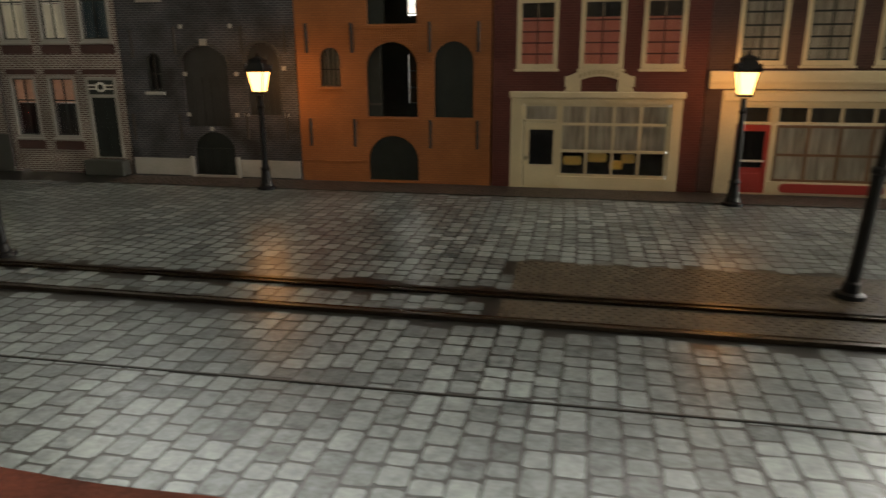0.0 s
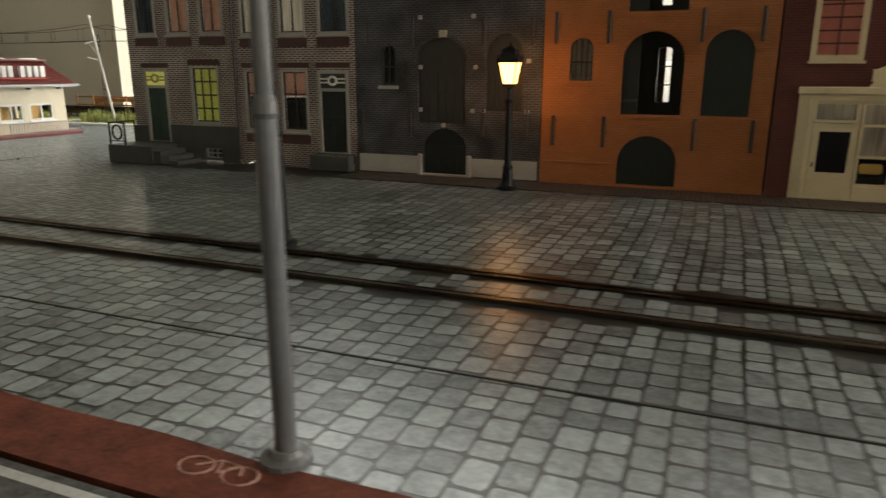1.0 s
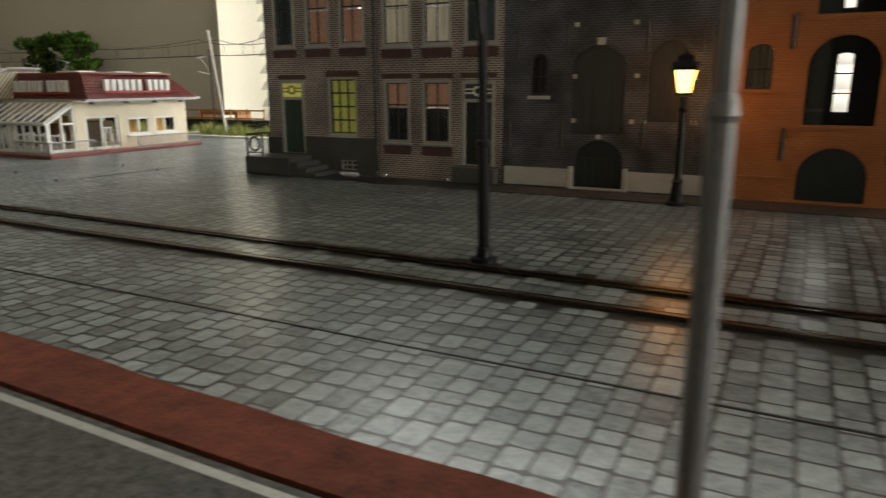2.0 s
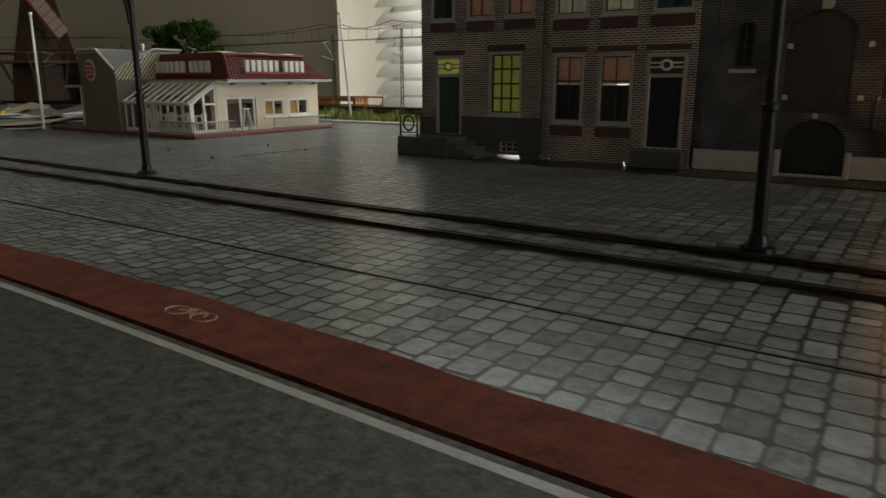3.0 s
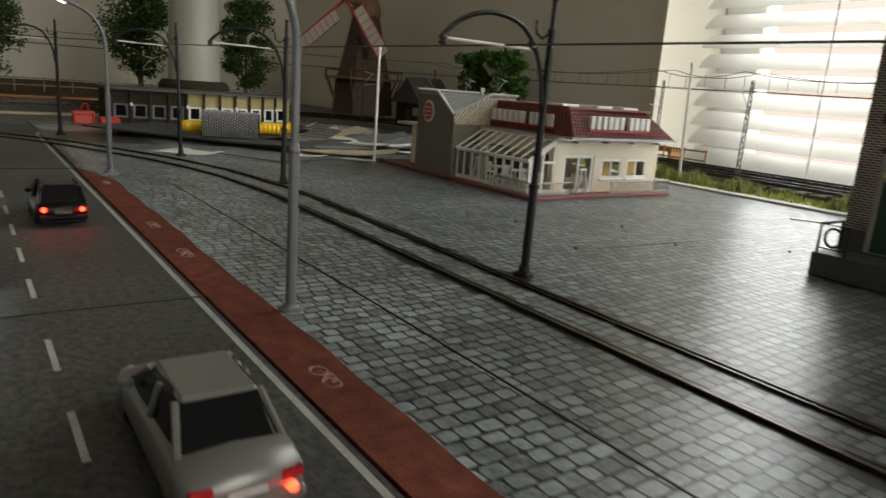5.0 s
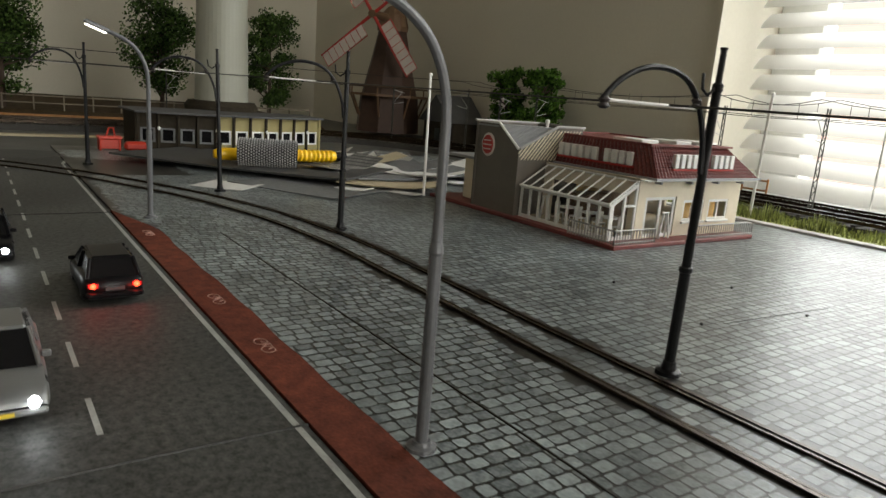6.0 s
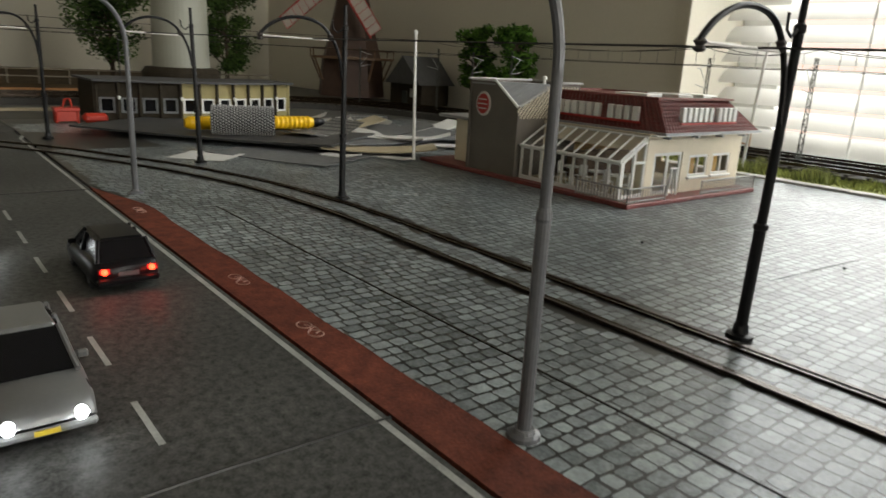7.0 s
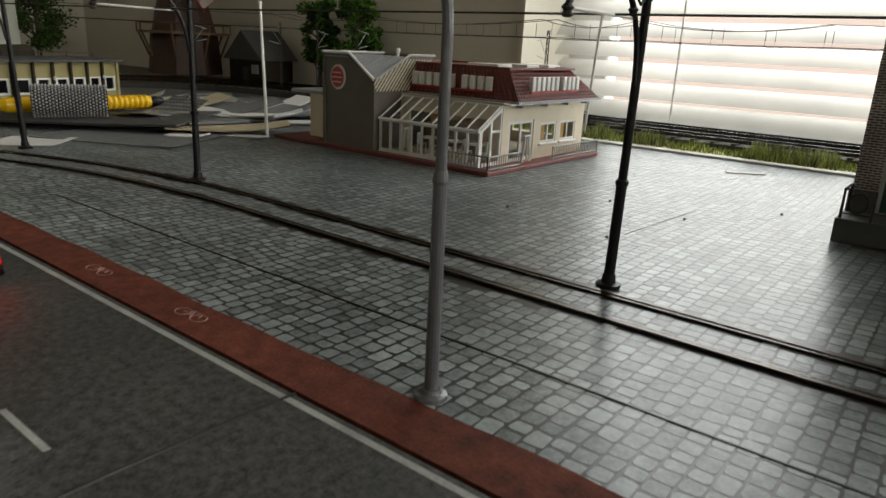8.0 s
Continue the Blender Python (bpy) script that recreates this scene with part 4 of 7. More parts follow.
def shop_window(t, x0, x1, zs, cols, frame="cream", curtain="curtain_grey", lower=None):
    """A grid of panes: zs are the heights of the bars."""
    bm = bmesh.new()
    for z in zs:
        box(bm, x0, x1, -0.5, 0.6, z - 0.4, z + 0.4)
    for k in range(cols + 1):
        x = x0 + (x1 - x0) * k / cols
        for a, b in zip(zs, zs[1:]):
            box(bm, x - 0.4, x + 0.4, -0.45, 0.55, a + 0.4, b - 0.4)
    w = part("shop_window", bm, frame, t)
    for i, (a, b) in enumerate(zip(zs, zs[1:])):
        for k in range(cols):
            xa, xb = x0 + (x1 - x0) * k / cols, x0 + (x1 - x0) * (k + 1) / cols
            p = part("pane", new_box(xa + 0.4, xb - 0.4, 0.0, 0.2, a + 0.4, b - 0.4), "glass", w)
            p.visible_shadow = False
        m = lower if i == 0 and lower else curtain
        part("curtain", new_box(x0, x1, 3.0, 3.15, a, b), m, w)
    return w


def build_red_shop():
    ox = -25.2
    W = 70.0
    t = thing("red_shop_house", (ox, Y0, 0), "oxblood brick house with a cream cheese shop front", "house")
    ups = [(8.2, 21.6), (29.2, 43.2), (49.2, 62.4)]
    holes = [rect(7.6, 62.6, 0.6, 32.6)] + [rect(a, b, 41, 63.5) for a, b in ups]
    shell(t, ox, ox + W, 124, "brick_red", holes)
    for a, b in ups:
        sash(t, a, b, 41, 63.4, outer="cream", inner="cream", cols=2, rows=(), curtain="curtain_red", border=1.2, bar=0.2)
        w = bmesh.new()
        for f in (0.18, 0.36, 0.54, 0.72):
            box(w, a + 1.4, b - 1.4, 0.4, 0.9, 42 + 20 * f - 0.25, 42 + 20 * f + 0.25)
        box(w, (a + b) / 2 - 0.25, (a + b) / 2 + 0.25, 0.4, 0.9, 42.2, 57.5)
        part("glazing_bar", w, "brick_plain", t)
        part("roller_blind", new_box(a + 1.2, b - 1.2, 1.4, 1.6, 57.4, 62.2), "curtain_dark", t)
        part("hood", new_box(a - 0.6, b + 0.6, -1.0, -0.02, 63.8, 65.4, bevel=0.2), "cream", t)
    # shop front
    f = part("shop_front", slab(bmesh.new(), rect(6.6, 63.4, 0.2, 33.2), -1.4, -0.02, [[(11, 0.6), (23.6, 0.6), (23.6, 4.4), (59.6, 4.4), (59.6, 29.2), (11, 29.2)]]), "cream", t, "cream painted shop front")
    part("cornice", new_box(6.0, 64.0, -2.6, -1.4, 31.2, 33.4, bevel=0.3), "cream", f)
    part("moulding", slab(bmesh.new(), [(9.6, 0.3), (10.6, 0.3), (10.6, 29.6), (60, 29.6), (60, 0.3), (61, 0.3), (61, 30.6), (9.6, 30.6)], -1.9, -1.4), "cream", f)
    shop_window(t, 24.0, 59.2, (4.8, 13.2, 22.4, 28.8), 4, lower="car_glass")
    shop_window(t, 11.4, 22.6, (23.4, 28.8), 1)
    # upright and dark sheet added behind the gaps against light from the open back
    part("mullion", new_box(22.2, 24.2, 0.65, 2.9, 0.6, 29.2), "cream", t)
    part("door_lining", new_box(10.6, 24.2, 2.9, 3.1, 0.4, 23.4), "frame_dark", t)
    d = part("door", slab(bmesh.new(), rect(11.3, 23.2, 0.6, 22.8), -0.4, 0.6, [rect(13.2, 21.4, 8.2, 20.4)]), "cream", t, "cream shop door with a dark pane")
    part("pane", new_box(13.0, 21.6, 0.0, 0.3, 8.0, 20.6), "car_glass", d)
    part("door_knob", new_box(11.9, 12.5, -1.0, -0.4, 9.8, 11.2, bevel=0.15), "iron", d)
    for x, z, r in ((28.2, 9.6, 3.1), (36.8, 10.8, 3.2), (43.2, 8.4, 2.2), (47.2, 10.6, 2.3)):
        g = part("cheese", lathe(bmesh.new(), [(r * 0.85, z - 1.5), (r, z - 0.9), (r, z + 0.9), (r * 0.85, z + 1.5)], x, 2.2, 20), "cheese", t, "round yellow cheese", smooth=False)
        g.scale = (1, 0.22, 1)
        g.location = (0, 0.0014, 0)
    # scroll above the front
    c = bmesh.new()
    pts = [(24.6 + (47.4 - 24.6) * i / 12, 36.0 + 3.6 * math.sin(math.pi * i / 12)) for i in range(13)]
    slab(c, [(x, z - 1.2) for x, z in pts] + [(x, z + 1.9) for x, z in reversed(pts)], -1.6, -0.9)
    s = part("scroll_sign", c, "cream", t, "cream scroll sign above the shop front")
    for a, b in ((24.4, 30.0), (42.0, 47.6)):
        q = bmesh.new()
        k = 1 if a > 30 else -1
        m = (a + b) / 2
        slab(q, [(m - 2.8, 33.4), (m + 2.8, 33.4), (m + (2.8 if k < 0 else 1.4), 35.8), (m + 2.8, 38.4), (m - 2.8, 38.4), (m - (2.8 if k > 0 else 1.4), 35.8)], -0.9, -0.1)
        part("ribbon_end", q, "cream", s)
    q = bmesh.new()
    for i in range(9):
        x = 29.6 + 1.5 * i
        z = 36.0 + 3.6 * math.sin(math.pi * (x - 24.6) / 22.8)
        box(q, x - 0.45, x + 0.45, -1.7, -1.6, z - 0.5, z + 0.9)
    part("lettering_bars", q, "card_tan", s)


def build_brown_shop():
    ox = 45.0
    W = 74.0
    t = thing("brown_shop_house", (ox, Y0, 0), "violet-brown brick house with a cream shop front and red door", "house")
    ups = [(8.4, 22.6), (28.0, 43.0), (49.2, 64)]
    holes = [rect(8.0, 66, 0.6, 30)] + [rect(a, b, 42, 66) for a, b in ups]
    shell(t, ox, ox + W, 124, "brick_brown", holes)
    for a, b in ups:
        sash(t, a, b, 42, 65.8, outer="cream", inner="frame_dark", cols=2, rows=(0.17, 0.34, 0.51, 0.70, 0.86), curtain="curtain_grey", border=1.3, bar=0.5)
    f = part("shop_front", slab(bmesh.new(), rect(5.2, 70, 0.2, 34), -1.2, -0.02, [[(10.4, 0.6), (21.4, 0.6), (21.4, 4.6), (62, 4.6), (62, 29.4), (10.4, 29.4)]]), "cream", t, "cream painted shop front")
    part("fascia", new_box(0.6, 70, -2.2, -1.2, 34.4, 40.2, bevel=0.3), "cream", f)
    part("fascia", new_box(0.6, 70, -2.8, -2.2, 36.2, 37.2, bevel=0.15), "cream", f)
    part("cornice", new_box(5.6, 70, -1.9, -1.2, 30.6, 33.6, bevel=0.2), "cream", f)
    shop_window(t, 23.4, 61.6, (5.0, 13.4, 22.6), 4, frame="wood", curtain="curtain_grey")
    shop_window(t, 22.6, 61.6, (23.6, 29.0), 4, curtain="curtain_dark")
    shop_window(t, 10.8, 21.6, (23.6, 29.0), 1, curtain="curtain_dark")
    # uprights and an unseen dark sheet, added to stop light leaking round the door
    part("mullion", new_box(20.8, 23.8, 0.65, 2.9, 0.6, 29.4), "cream", t)
    part("mullion", new_box(21.25, 23.0, -0.6, 0.65, 0.6, 23.0), "cream", t)
    part("door_lining", new_box(10.0, 23.8, 2.9, 3.1, 0.4, 23.6), "frame_dark", t)
    d = part("door", slab(bmesh.new(), rect(10.9, 21.2, 0.6, 23.0), -0.4, 0.6, [rect(12.6, 19.8, 9, 21.0)]), "red", t, "red shop door with a dark pane")
    part("pane", new_box(12.4, 20.0, 0.0, 0.3, 8.8, 21.2), "car_glass", d)
    part("letter_plate", new_box(12.8, 20.2, -0.6, -0.1, 10.9, 11.5), "white", d)
    part("panel", new_box(13, 19.6, -0.65, -0.4, 2.0, 7.2, bevel=0.15), "red", d)
    q = bmesh.new()
    x0, x1, z, r = 27.0, 56.0, 2.6, 1.5
    slab(q, [(x0 + r * math.cos(math.pi / 2 + math.pi * i / 8), z + r * math.sin(math.pi / 2 + math.pi * i / 8)) for i in range(9)] +
         [(x1 + r * math.cos(-math.pi / 2 + math.pi * i / 8), z + r * math.sin(-math.pi / 2 + math.pi * i / 8)) for i in range(9)], -1.7, -1.2)
    part("oval_board", q, "red", f, "long red oval board")


# ---- cobbles and small paving ----
def stone_shape(w, l, round_=0.5, drop=0.1, rnd=None, rim=0.1):
    """Vertices and faces of one worn, eight-sided stone, its top at height 0."""
    j = (lambda k: rnd.uniform(-k, k)) if rnd else (lambda k: 0.0)
    c = round_ * 1.5
    ring = [(-w / 2 + c, -l / 2), (w / 2 - c, -l / 2), (w / 2, -l / 2 + c), (w / 2, l / 2 - c), (w / 2 - c, l / 2), (-w / 2 + c, l / 2), (-w / 2, l / 2 - c), (-w / 2, -l / 2 + c)]
    ring = [(x + j(0.16), y + j(0.16)) for x, y in ring]
    k = rim * 2
    v = [(x, y, -0.3) for x, y in ring] + [(x * (1 - 0.03), y * (1 - 0.03), -drop) for x, y in ring] + [(x * (1 - k / w) + j(rim * 0.45), y * (1 - k / l) + j(rim * 0.45), 0.0) for x, y in ring]
    f = [tuple(range(16, 24))]
    for a in (0, 8):
        for k in range(8):
            f.append((a + k, a + (k + 1) % 8, a + 8 + (k + 1) % 8, a + 8 + k))
    return v, f


def in_plaza(x, y):
    if y < kerb_y(x) + (8.4 if x < -150 else 8.4 - 2.2 * min(1, (x + 150) / 70.0)) and x > -495:
        return False
    if x <= -495 and y < 131 + max(0.0, min(10.0, (x + 535) * 0.25)):
        return False
    if x > -283 and y > 301.5:
        return False
    if x > -8 and 206 < y < 229.5:
        return False
    if x > -9 and 192 < y < 204:
        return False
    d, c = rail_distance(x, y)
    if d < 2.9 and abs(c - 7.4) < 3.2:
        return False
    if x < -640 and y < 2.0 * (x + 760) + 60 and y < 190:
        return False
    return 450 > y and x > -772


def build_cobbles():
    rnd = random.Random(7)
    V, F = [], []
    near = []
    col = 0
    x = -770.0
    while x < 160:
        big = 1.0 if x < -190 else 1.15
        w = rnd.uniform(3.15, 3.6) * big
        y = 131.0 + rnd.uniform(0, 4)
        while y < 450:
            l = (rnd.choice((3.0, 3.5, 4.0, 4.4)) + rnd.uniform(-0.3, 0.3)) * big
            cx, cy = x + w / 2 + 0.9 * math.sin(y / 31.0 + x / 90.0), y + l / 2
            if in_plaza(cx, cy):
                tilt = rnd.uniform(-0.002, 0.002)
                if -112 < cx < -16 and 138 < cy < 176 and len(near) < 290:
                    near.append((cx, cy, w - rnd.uniform(0.12, 0.34), l - rnd.uniform(0.12, 0.34), rnd.uniform(-2.5, 2.5)))
                else:
                    v, f = stone_shape(w - rnd.uniform(0.12, 0.34), l - rnd.uniform(0.12, 0.34), 0.3, 0.004, rnd=rnd, rim=0.15)
                    o = len(V)
                    ca, sa = math.cos(radians(rnd.uniform(-2.5, 2.5))), math.sin(radians(rnd.uniform(-2.5, 2.5)))
                    dz = rnd.uniform(-0.012, 0.0)
                    V += [((cx + a * ca - b * sa) * MM, (cy + a * sa + b * ca) * MM, (c + dz + tilt * a * 0.4) * MM) for a, b, c in v]
                    F += [tuple(o + i for i in q) for q in f]
            y += l
        x += w
    me = bpy.data.meshes.new("cobblestones")
    me.from_pydata(V, [], F)
    me.materials.append(M["cobble"])
    # all faces but the top take the darker, painted-in edge shade
    me.materials.append(M["rim_shade"])
    me.polygons.foreach_set("material_index", [0 if len(q) == 8 else 1 for q in F])
    ob = new("cobblestones", me)
    tagged(ob, "worn grey cobblestones of the square in straight rows", "paving", "", "stuff")
    root = new("pavement")
    root.empty_display_size = 0.01
    structure(root, "grey cobbled strip between cycle path and tram rails", "pavement")
    shapes = []
    for k in range(6):
        v, f = stone_shape(1.0, 1.0, 0.075, 0.004, rim=0.035)
        rk = random.Random(k)
        v = [(a * (1 + rk.uniform(-0.03, 0.03)), b * (1 + rk.uniform(-0.03, 0.03)), c) for a, b, c in v]
        m2 = bpy.data.meshes.new("cobble")
        m2.from_pydata([(a * MM, b * MM, c * MM) for a, b, c in v], [], f)
        m2.materials.append(M["cobble_one"])
        m2.materials.append(M["rim_shade"])
        m2.polygons.foreach_set("material_index", [0 if len(q) == 8 else 1 for q in f])
        shapes.append(m2)
    for i, (cx, cy, w, l, turn) in enumerate(near):
        s = new("cobble", shapes[i % 6])
        s.parent = root
        s.location = (cx * MM, cy * MM, -0.005 * MM * (i % 3))
        s.rotation_euler = (0, 0, radians(turn))
        s.scale = (w, l, 1)


def small_bricks(name, areas, pitch_x, pitch_y, material, top, label, seed=3):
    rnd = random.Random(seed)
    V, F = [], []
    for x0, x1, y0, y1 in areas:
        x, c = x0, 0
        while x < x1:
            y = y0 - (pitch_y / 2 if c % 2 else 0)
            while y < y1:
                a, b = max(y, y0), min(y + pitch_y, y1)
                if b - a > 0.5:
                    v, f = stone_shape(pitch_x - 0.18, b - a - 0.16, 0.1, 0.08)
                    o, dz = len(V), top + rnd.uniform(-0.05, 0.0)
                    V += [((x + pitch_x / 2 + p) * MM, ((a + b) / 2 + q) * MM, (r + dz) * MM) for p, q, r in v]
                    F += [tuple(o + i for i in q) for q in f]
                y += pitch_y
            x += pitch_x
            c += 1
    me = bpy.data.meshes.new(name)
    me.from_pydata(V, [], F)
    me.materials.append(M[material])
    return tagged(new(name, me), label, "paving", "", "stuff")


def build_small_paving():
    small_bricks("clinker_bricks", [(-7, 160, 206.8, 229), (-8, 160, 192.6, 202.6)], 1.15, 2.7, "clinker", 0.09, "brown clinker bricks of the stop beside the rails")
    small_bricks("footway_bricks", [(-168.5, 160, 302.5, 318.8)], 1.5, 3.2, "kerb_clinker", 0.15, "dark reddish bricks of the footway below the facades", 5)
    f = link("footway", new_box(-223, 165, 302.0, 325.0, -0.42, -0.2), "joint")
    structure(f, "narrow footway bed in front of the facades", "footway")
    f = link("footway_kerb", new_box(-168.5, 160, 301.4, 302.0, -0.42, 0.25), "greystone")
    structure(f, "low dark kerb of the footway", "kerb")
    # seam where two boards meet, and small blemishes
    s = tube(bmesh.new(), [(160, 163.2, -0.2), (40, 162.9, -0.1), (-35, 162.4, -0.1), (-120, 161.9, -0.15), (-300, 162.2, -0.1), (-480, 160.4, -0.15)], 0.35, 6)
    structure(link("board_seam", s, "joint"), "dark seam between two boards of the square", "seam")
    s = tube(bmesh.new(), [(-328, 260, 0.0), (-326, 290, 0.02), (-324, 311, 0.0)], 0.14, 5)
    structure(link("board_seam", s, "joint"), "fine dark seam across the square", "seam")
    for x, y in ((-322, 294), (-330, 252), (-300, 330), (-352, 300), (-372, 262)):
        b = thing("crumb", (x, y, 0), "tiny dark crumb lying on the square", "crumb", "crumbs")
        bm = bmesh.new()
        bmesh.ops.create_icosphere(bm, subdivisions=1, radius=0.55)
        part("crumb_body", bm, "card_dark", b, loc=(0, 0, 0.35))
    s = thing("loose_strip", (-336, 414, 0), "small white loose strip of card", "card strip", turn=35)
    part("strip_body", new_box(-9, 9, -1.6, 1.6, 0, 0.5), "paper", s)


# ---- street furniture ----
def lantern(x, y, label):
    t = thing("lantern_post", (x, y, 0), label, "street lamp", "old lanterns")
    part("foot", lathe(bmesh.new(), [(3.4, 0), (3.4, 0.8), (2.4, 1.2), (1.9, 2.5), (1.7, 4.5), (1.5, 6.5), (1.75, 7.2), (1.2, 8.2)], n=16), "black", t, smooth=False)
    part("post", lathe(bmesh.new(), [(1.15, 8.0), (1.0, 20), (0.85, 28), (1.3, 28.6), (0.8, 29.2), (0.75, 32.2), (1.2, 32.6)], n=12), "black", t)
    h = bmesh.new()
    rings = [[h.verts.new((sx * r, sy * r, z)) for sx, sy in ((-1, -1), (1, -1), (1, 1), (-1, 1))] for r, z in ((1.8, 33.8), (2.85, 40.2))]
    for k in range(4):
        h.faces.new((rings[0][k], rings[0][(k + 1) % 4], rings[1][(k + 1) % 4], rings[1][k]))
    h.faces.new(rings[0][::-1])
    h.faces.new(rings[1])
    g = part("lamp_glass", h, "lantern", t, "warm glowing lantern panes")
    g.visible_shadow = False
    f = bmesh.new()
    for sx, sy in ((-1, -1), (1, -1), (1, 1), (-1, 1)):
        tube(f, [(sx * 1.8, sy * 1.8, 33.6), (sx * 2.9, sy * 2.9, 40.3)], 0.2, 5)
    box(f, -2.0, 2.0, -2.0, 2.0, 33.0, 33.6)
    part("lamp_frame", f, "black", g)
    r = bmesh.new()
    lathe(r, [(4.9, 40.2), (4.9, 41.2), (4.0, 42.2), (3.1, 43.2), (3.1, 44.2), (1.7, 44.8), (0.6, 45.2), (0.4, 46.4)], n=4)
    bmesh.ops.rotate(r, verts=r.verts, cent=(0, 0, 0), matrix=Matrix.Rotation(radians(45), 3, "Z"))
    cap = part("lamp_cap", r, "black", t)
    for sx, sy in ((-1, -1), (1, -1), (1, 1), (-1, 1)):
        part("finial", lathe(bmesh.new(), [(0.35, 41.0), (0.5, 41.8), (0.25, 42.8)], sx * 3.1, sy * 3.1, 6), "black", cap)
    return t


def bend(pts, n=4):
    """More points along a soft curve through those given."""
    p = [Vector(q) for q in pts]
    out = []
    for i in range(len(p) - 1):
        a, b, c, d = p[max(i - 1, 0)], p[i], p[i + 1], p[min(i + 2, len(p) - 1)]
        for k in range(n):
            t = k / n
            out.append(0.5 * ((2 * b) + (c - a) * t + (2 * a - 5 * b + 4 * c - d) * t * t + (3 * b - a - 3 * c + d) * t ** 3))
    return out + [p[-1]]


def tram_pole(x, y, lean=0.0, turn=0.0, label="black tram pole with a curved bracket arm"):
    t = thing("tram_pole", (x, y, 0), label, "pole", "tram poles")
    t.matrix_basis = pose(x * MM, y * MM, 0, 0, lean, turn)
    part("base_plate", lathe(bmesh.new(), [(2.9, 0), (2.9, 0.9), (1.7, 1.2), (1.5, 3.0), (1.2, 3.4)], n=14), "black", t)
    part("pole", lathe(bmesh.new(), [(1.25, 1.0), (1.2, 24), (1.5, 24.3), (1.5, 25.2), (1.0, 25.6), (0.95, 63), (1.15, 63.3), (1.15, 64.6), (0.7, 65.0), (0.65, 71.4), (0.8, 71.6), (0.8, 72)], n=12), "black", t)
    # the arm swings out over the rails, towards -y
    arc = bend([(0, -0.9, 46), (0, -2.0, 53), (0, -5.2, 60), (0, -10, 64.6), (0, -16.5, 66.4), (0, -23.2, 66.0), (0, -29.4, 63.4), (0, -33.6, 59.6)])
    a = part("arm", tube(bmesh.new(), arc, 0.6, 8), "black", t)
    part("stay", tube(bmesh.new(), [(0, -0.6, 64), (0, -3.0, 62.2), (0, -5.0, 63.4), (0, -5.4, 66.5)], 0.32, 6), "black", a)
    part("insulator", lathe(bmesh.new(), [(0.6, -1.4), (1.2, -0.9), (0.7, -0.3), (1.2, 0.3), (0.6, 0.9)], 0, 0, 10), "iron", a, loc=(0, -33.0, 59.4))
    part("insulator", lathe(bmesh.new(), [(0.6, -1.2), (1.1, -0.6), (0.7, 0), (1.1, 0.6), (0.6, 1.2)], 0, 0, 10), "iron", a, loc=(0, -6.2, 60.4))
    part("span_rod", tube(bmesh.new(), [(0, -32.2, 59.6), (0, -6.0, 59.4)], 0.38, 6), "badge_white", a, "pale rod under the arm")
    return t


def street_lamp(x, y, label="grey modern street lamp with a curved arm"):
    t = thing("street_lamp", (x, y, 0), label, "street lamp", "modern street lamps")
    part("base_plate", lathe(bmesh.new(), [(2.7, 0), (2.6, 0.6), (1.8, 0.9), (1.5, 1.5)], n=16), "lampgrey", t, "worn grey round base")
    part("pole", lathe(bmesh.new(), [(1.1, 1.0), (1.06, 33.5), (1.22, 34), (1.08, 35), (0.85, 35.6), (0.8, 54)], n=14), "lampgrey", t)
    part("arm", tube(bmesh.new(), bend([(0, 0, 53.8), (0, -0.3, 57.5), (0, -1.6, 62), (0, -4.0, 66.0), (0, -7.5, 69.0), (0, -11.5, 70.9), (0, -15, 72)]), 0.79, 10), "lampgrey", t)
    h = bmesh.new()
    box(h, -1.8, 1.8, -9.0, 0, -0.6, 1.1, bevel=0.5)
    bmesh.ops.rotate(h, verts=h.verts, cent=(0, 0, 0), matrix=Matrix.Rotation(radians(-20), 3, "X"))
    hd = part("lamp_head", h, "lampgrey", t, loc=(0, -13.5, 71.4))
    g = bmesh.new()
    box(g, -1.3, 1.3, -8.4, -0.8, -1.0, -0.62, bevel=0.15)
    bmesh.ops.rotate(g, verts=g.verts, cent=(0, 0, 0), matrix=Matrix.Rotation(radians(-20), 3, "X"))
    part("tube_light", g, "lamp_tube", hd, "lit lamp tube")
    return t


def wheel(parent, x, y, r, w=2.2):
    t = bmesh.new()
    tube(t, [(x, y - w / 2, r), (x, y - w / 2 + 0.3, r), (x, y + w / 2 - 0.3, r), (x, y + w / 2, r)], [r * 0.86, r, r, r * 0.86], 18)
    a = part("wheel", t, "tyre", parent)
    m = bmesh.new()
    s = -1 if y < 0 else 1
    tube(m, [(x, y + s * (w / 2 - 0.2), r), (x, y + s * (w / 2 + 0.12), r)], r * 0.6, 12)
    part("rim", m, "rim", a)


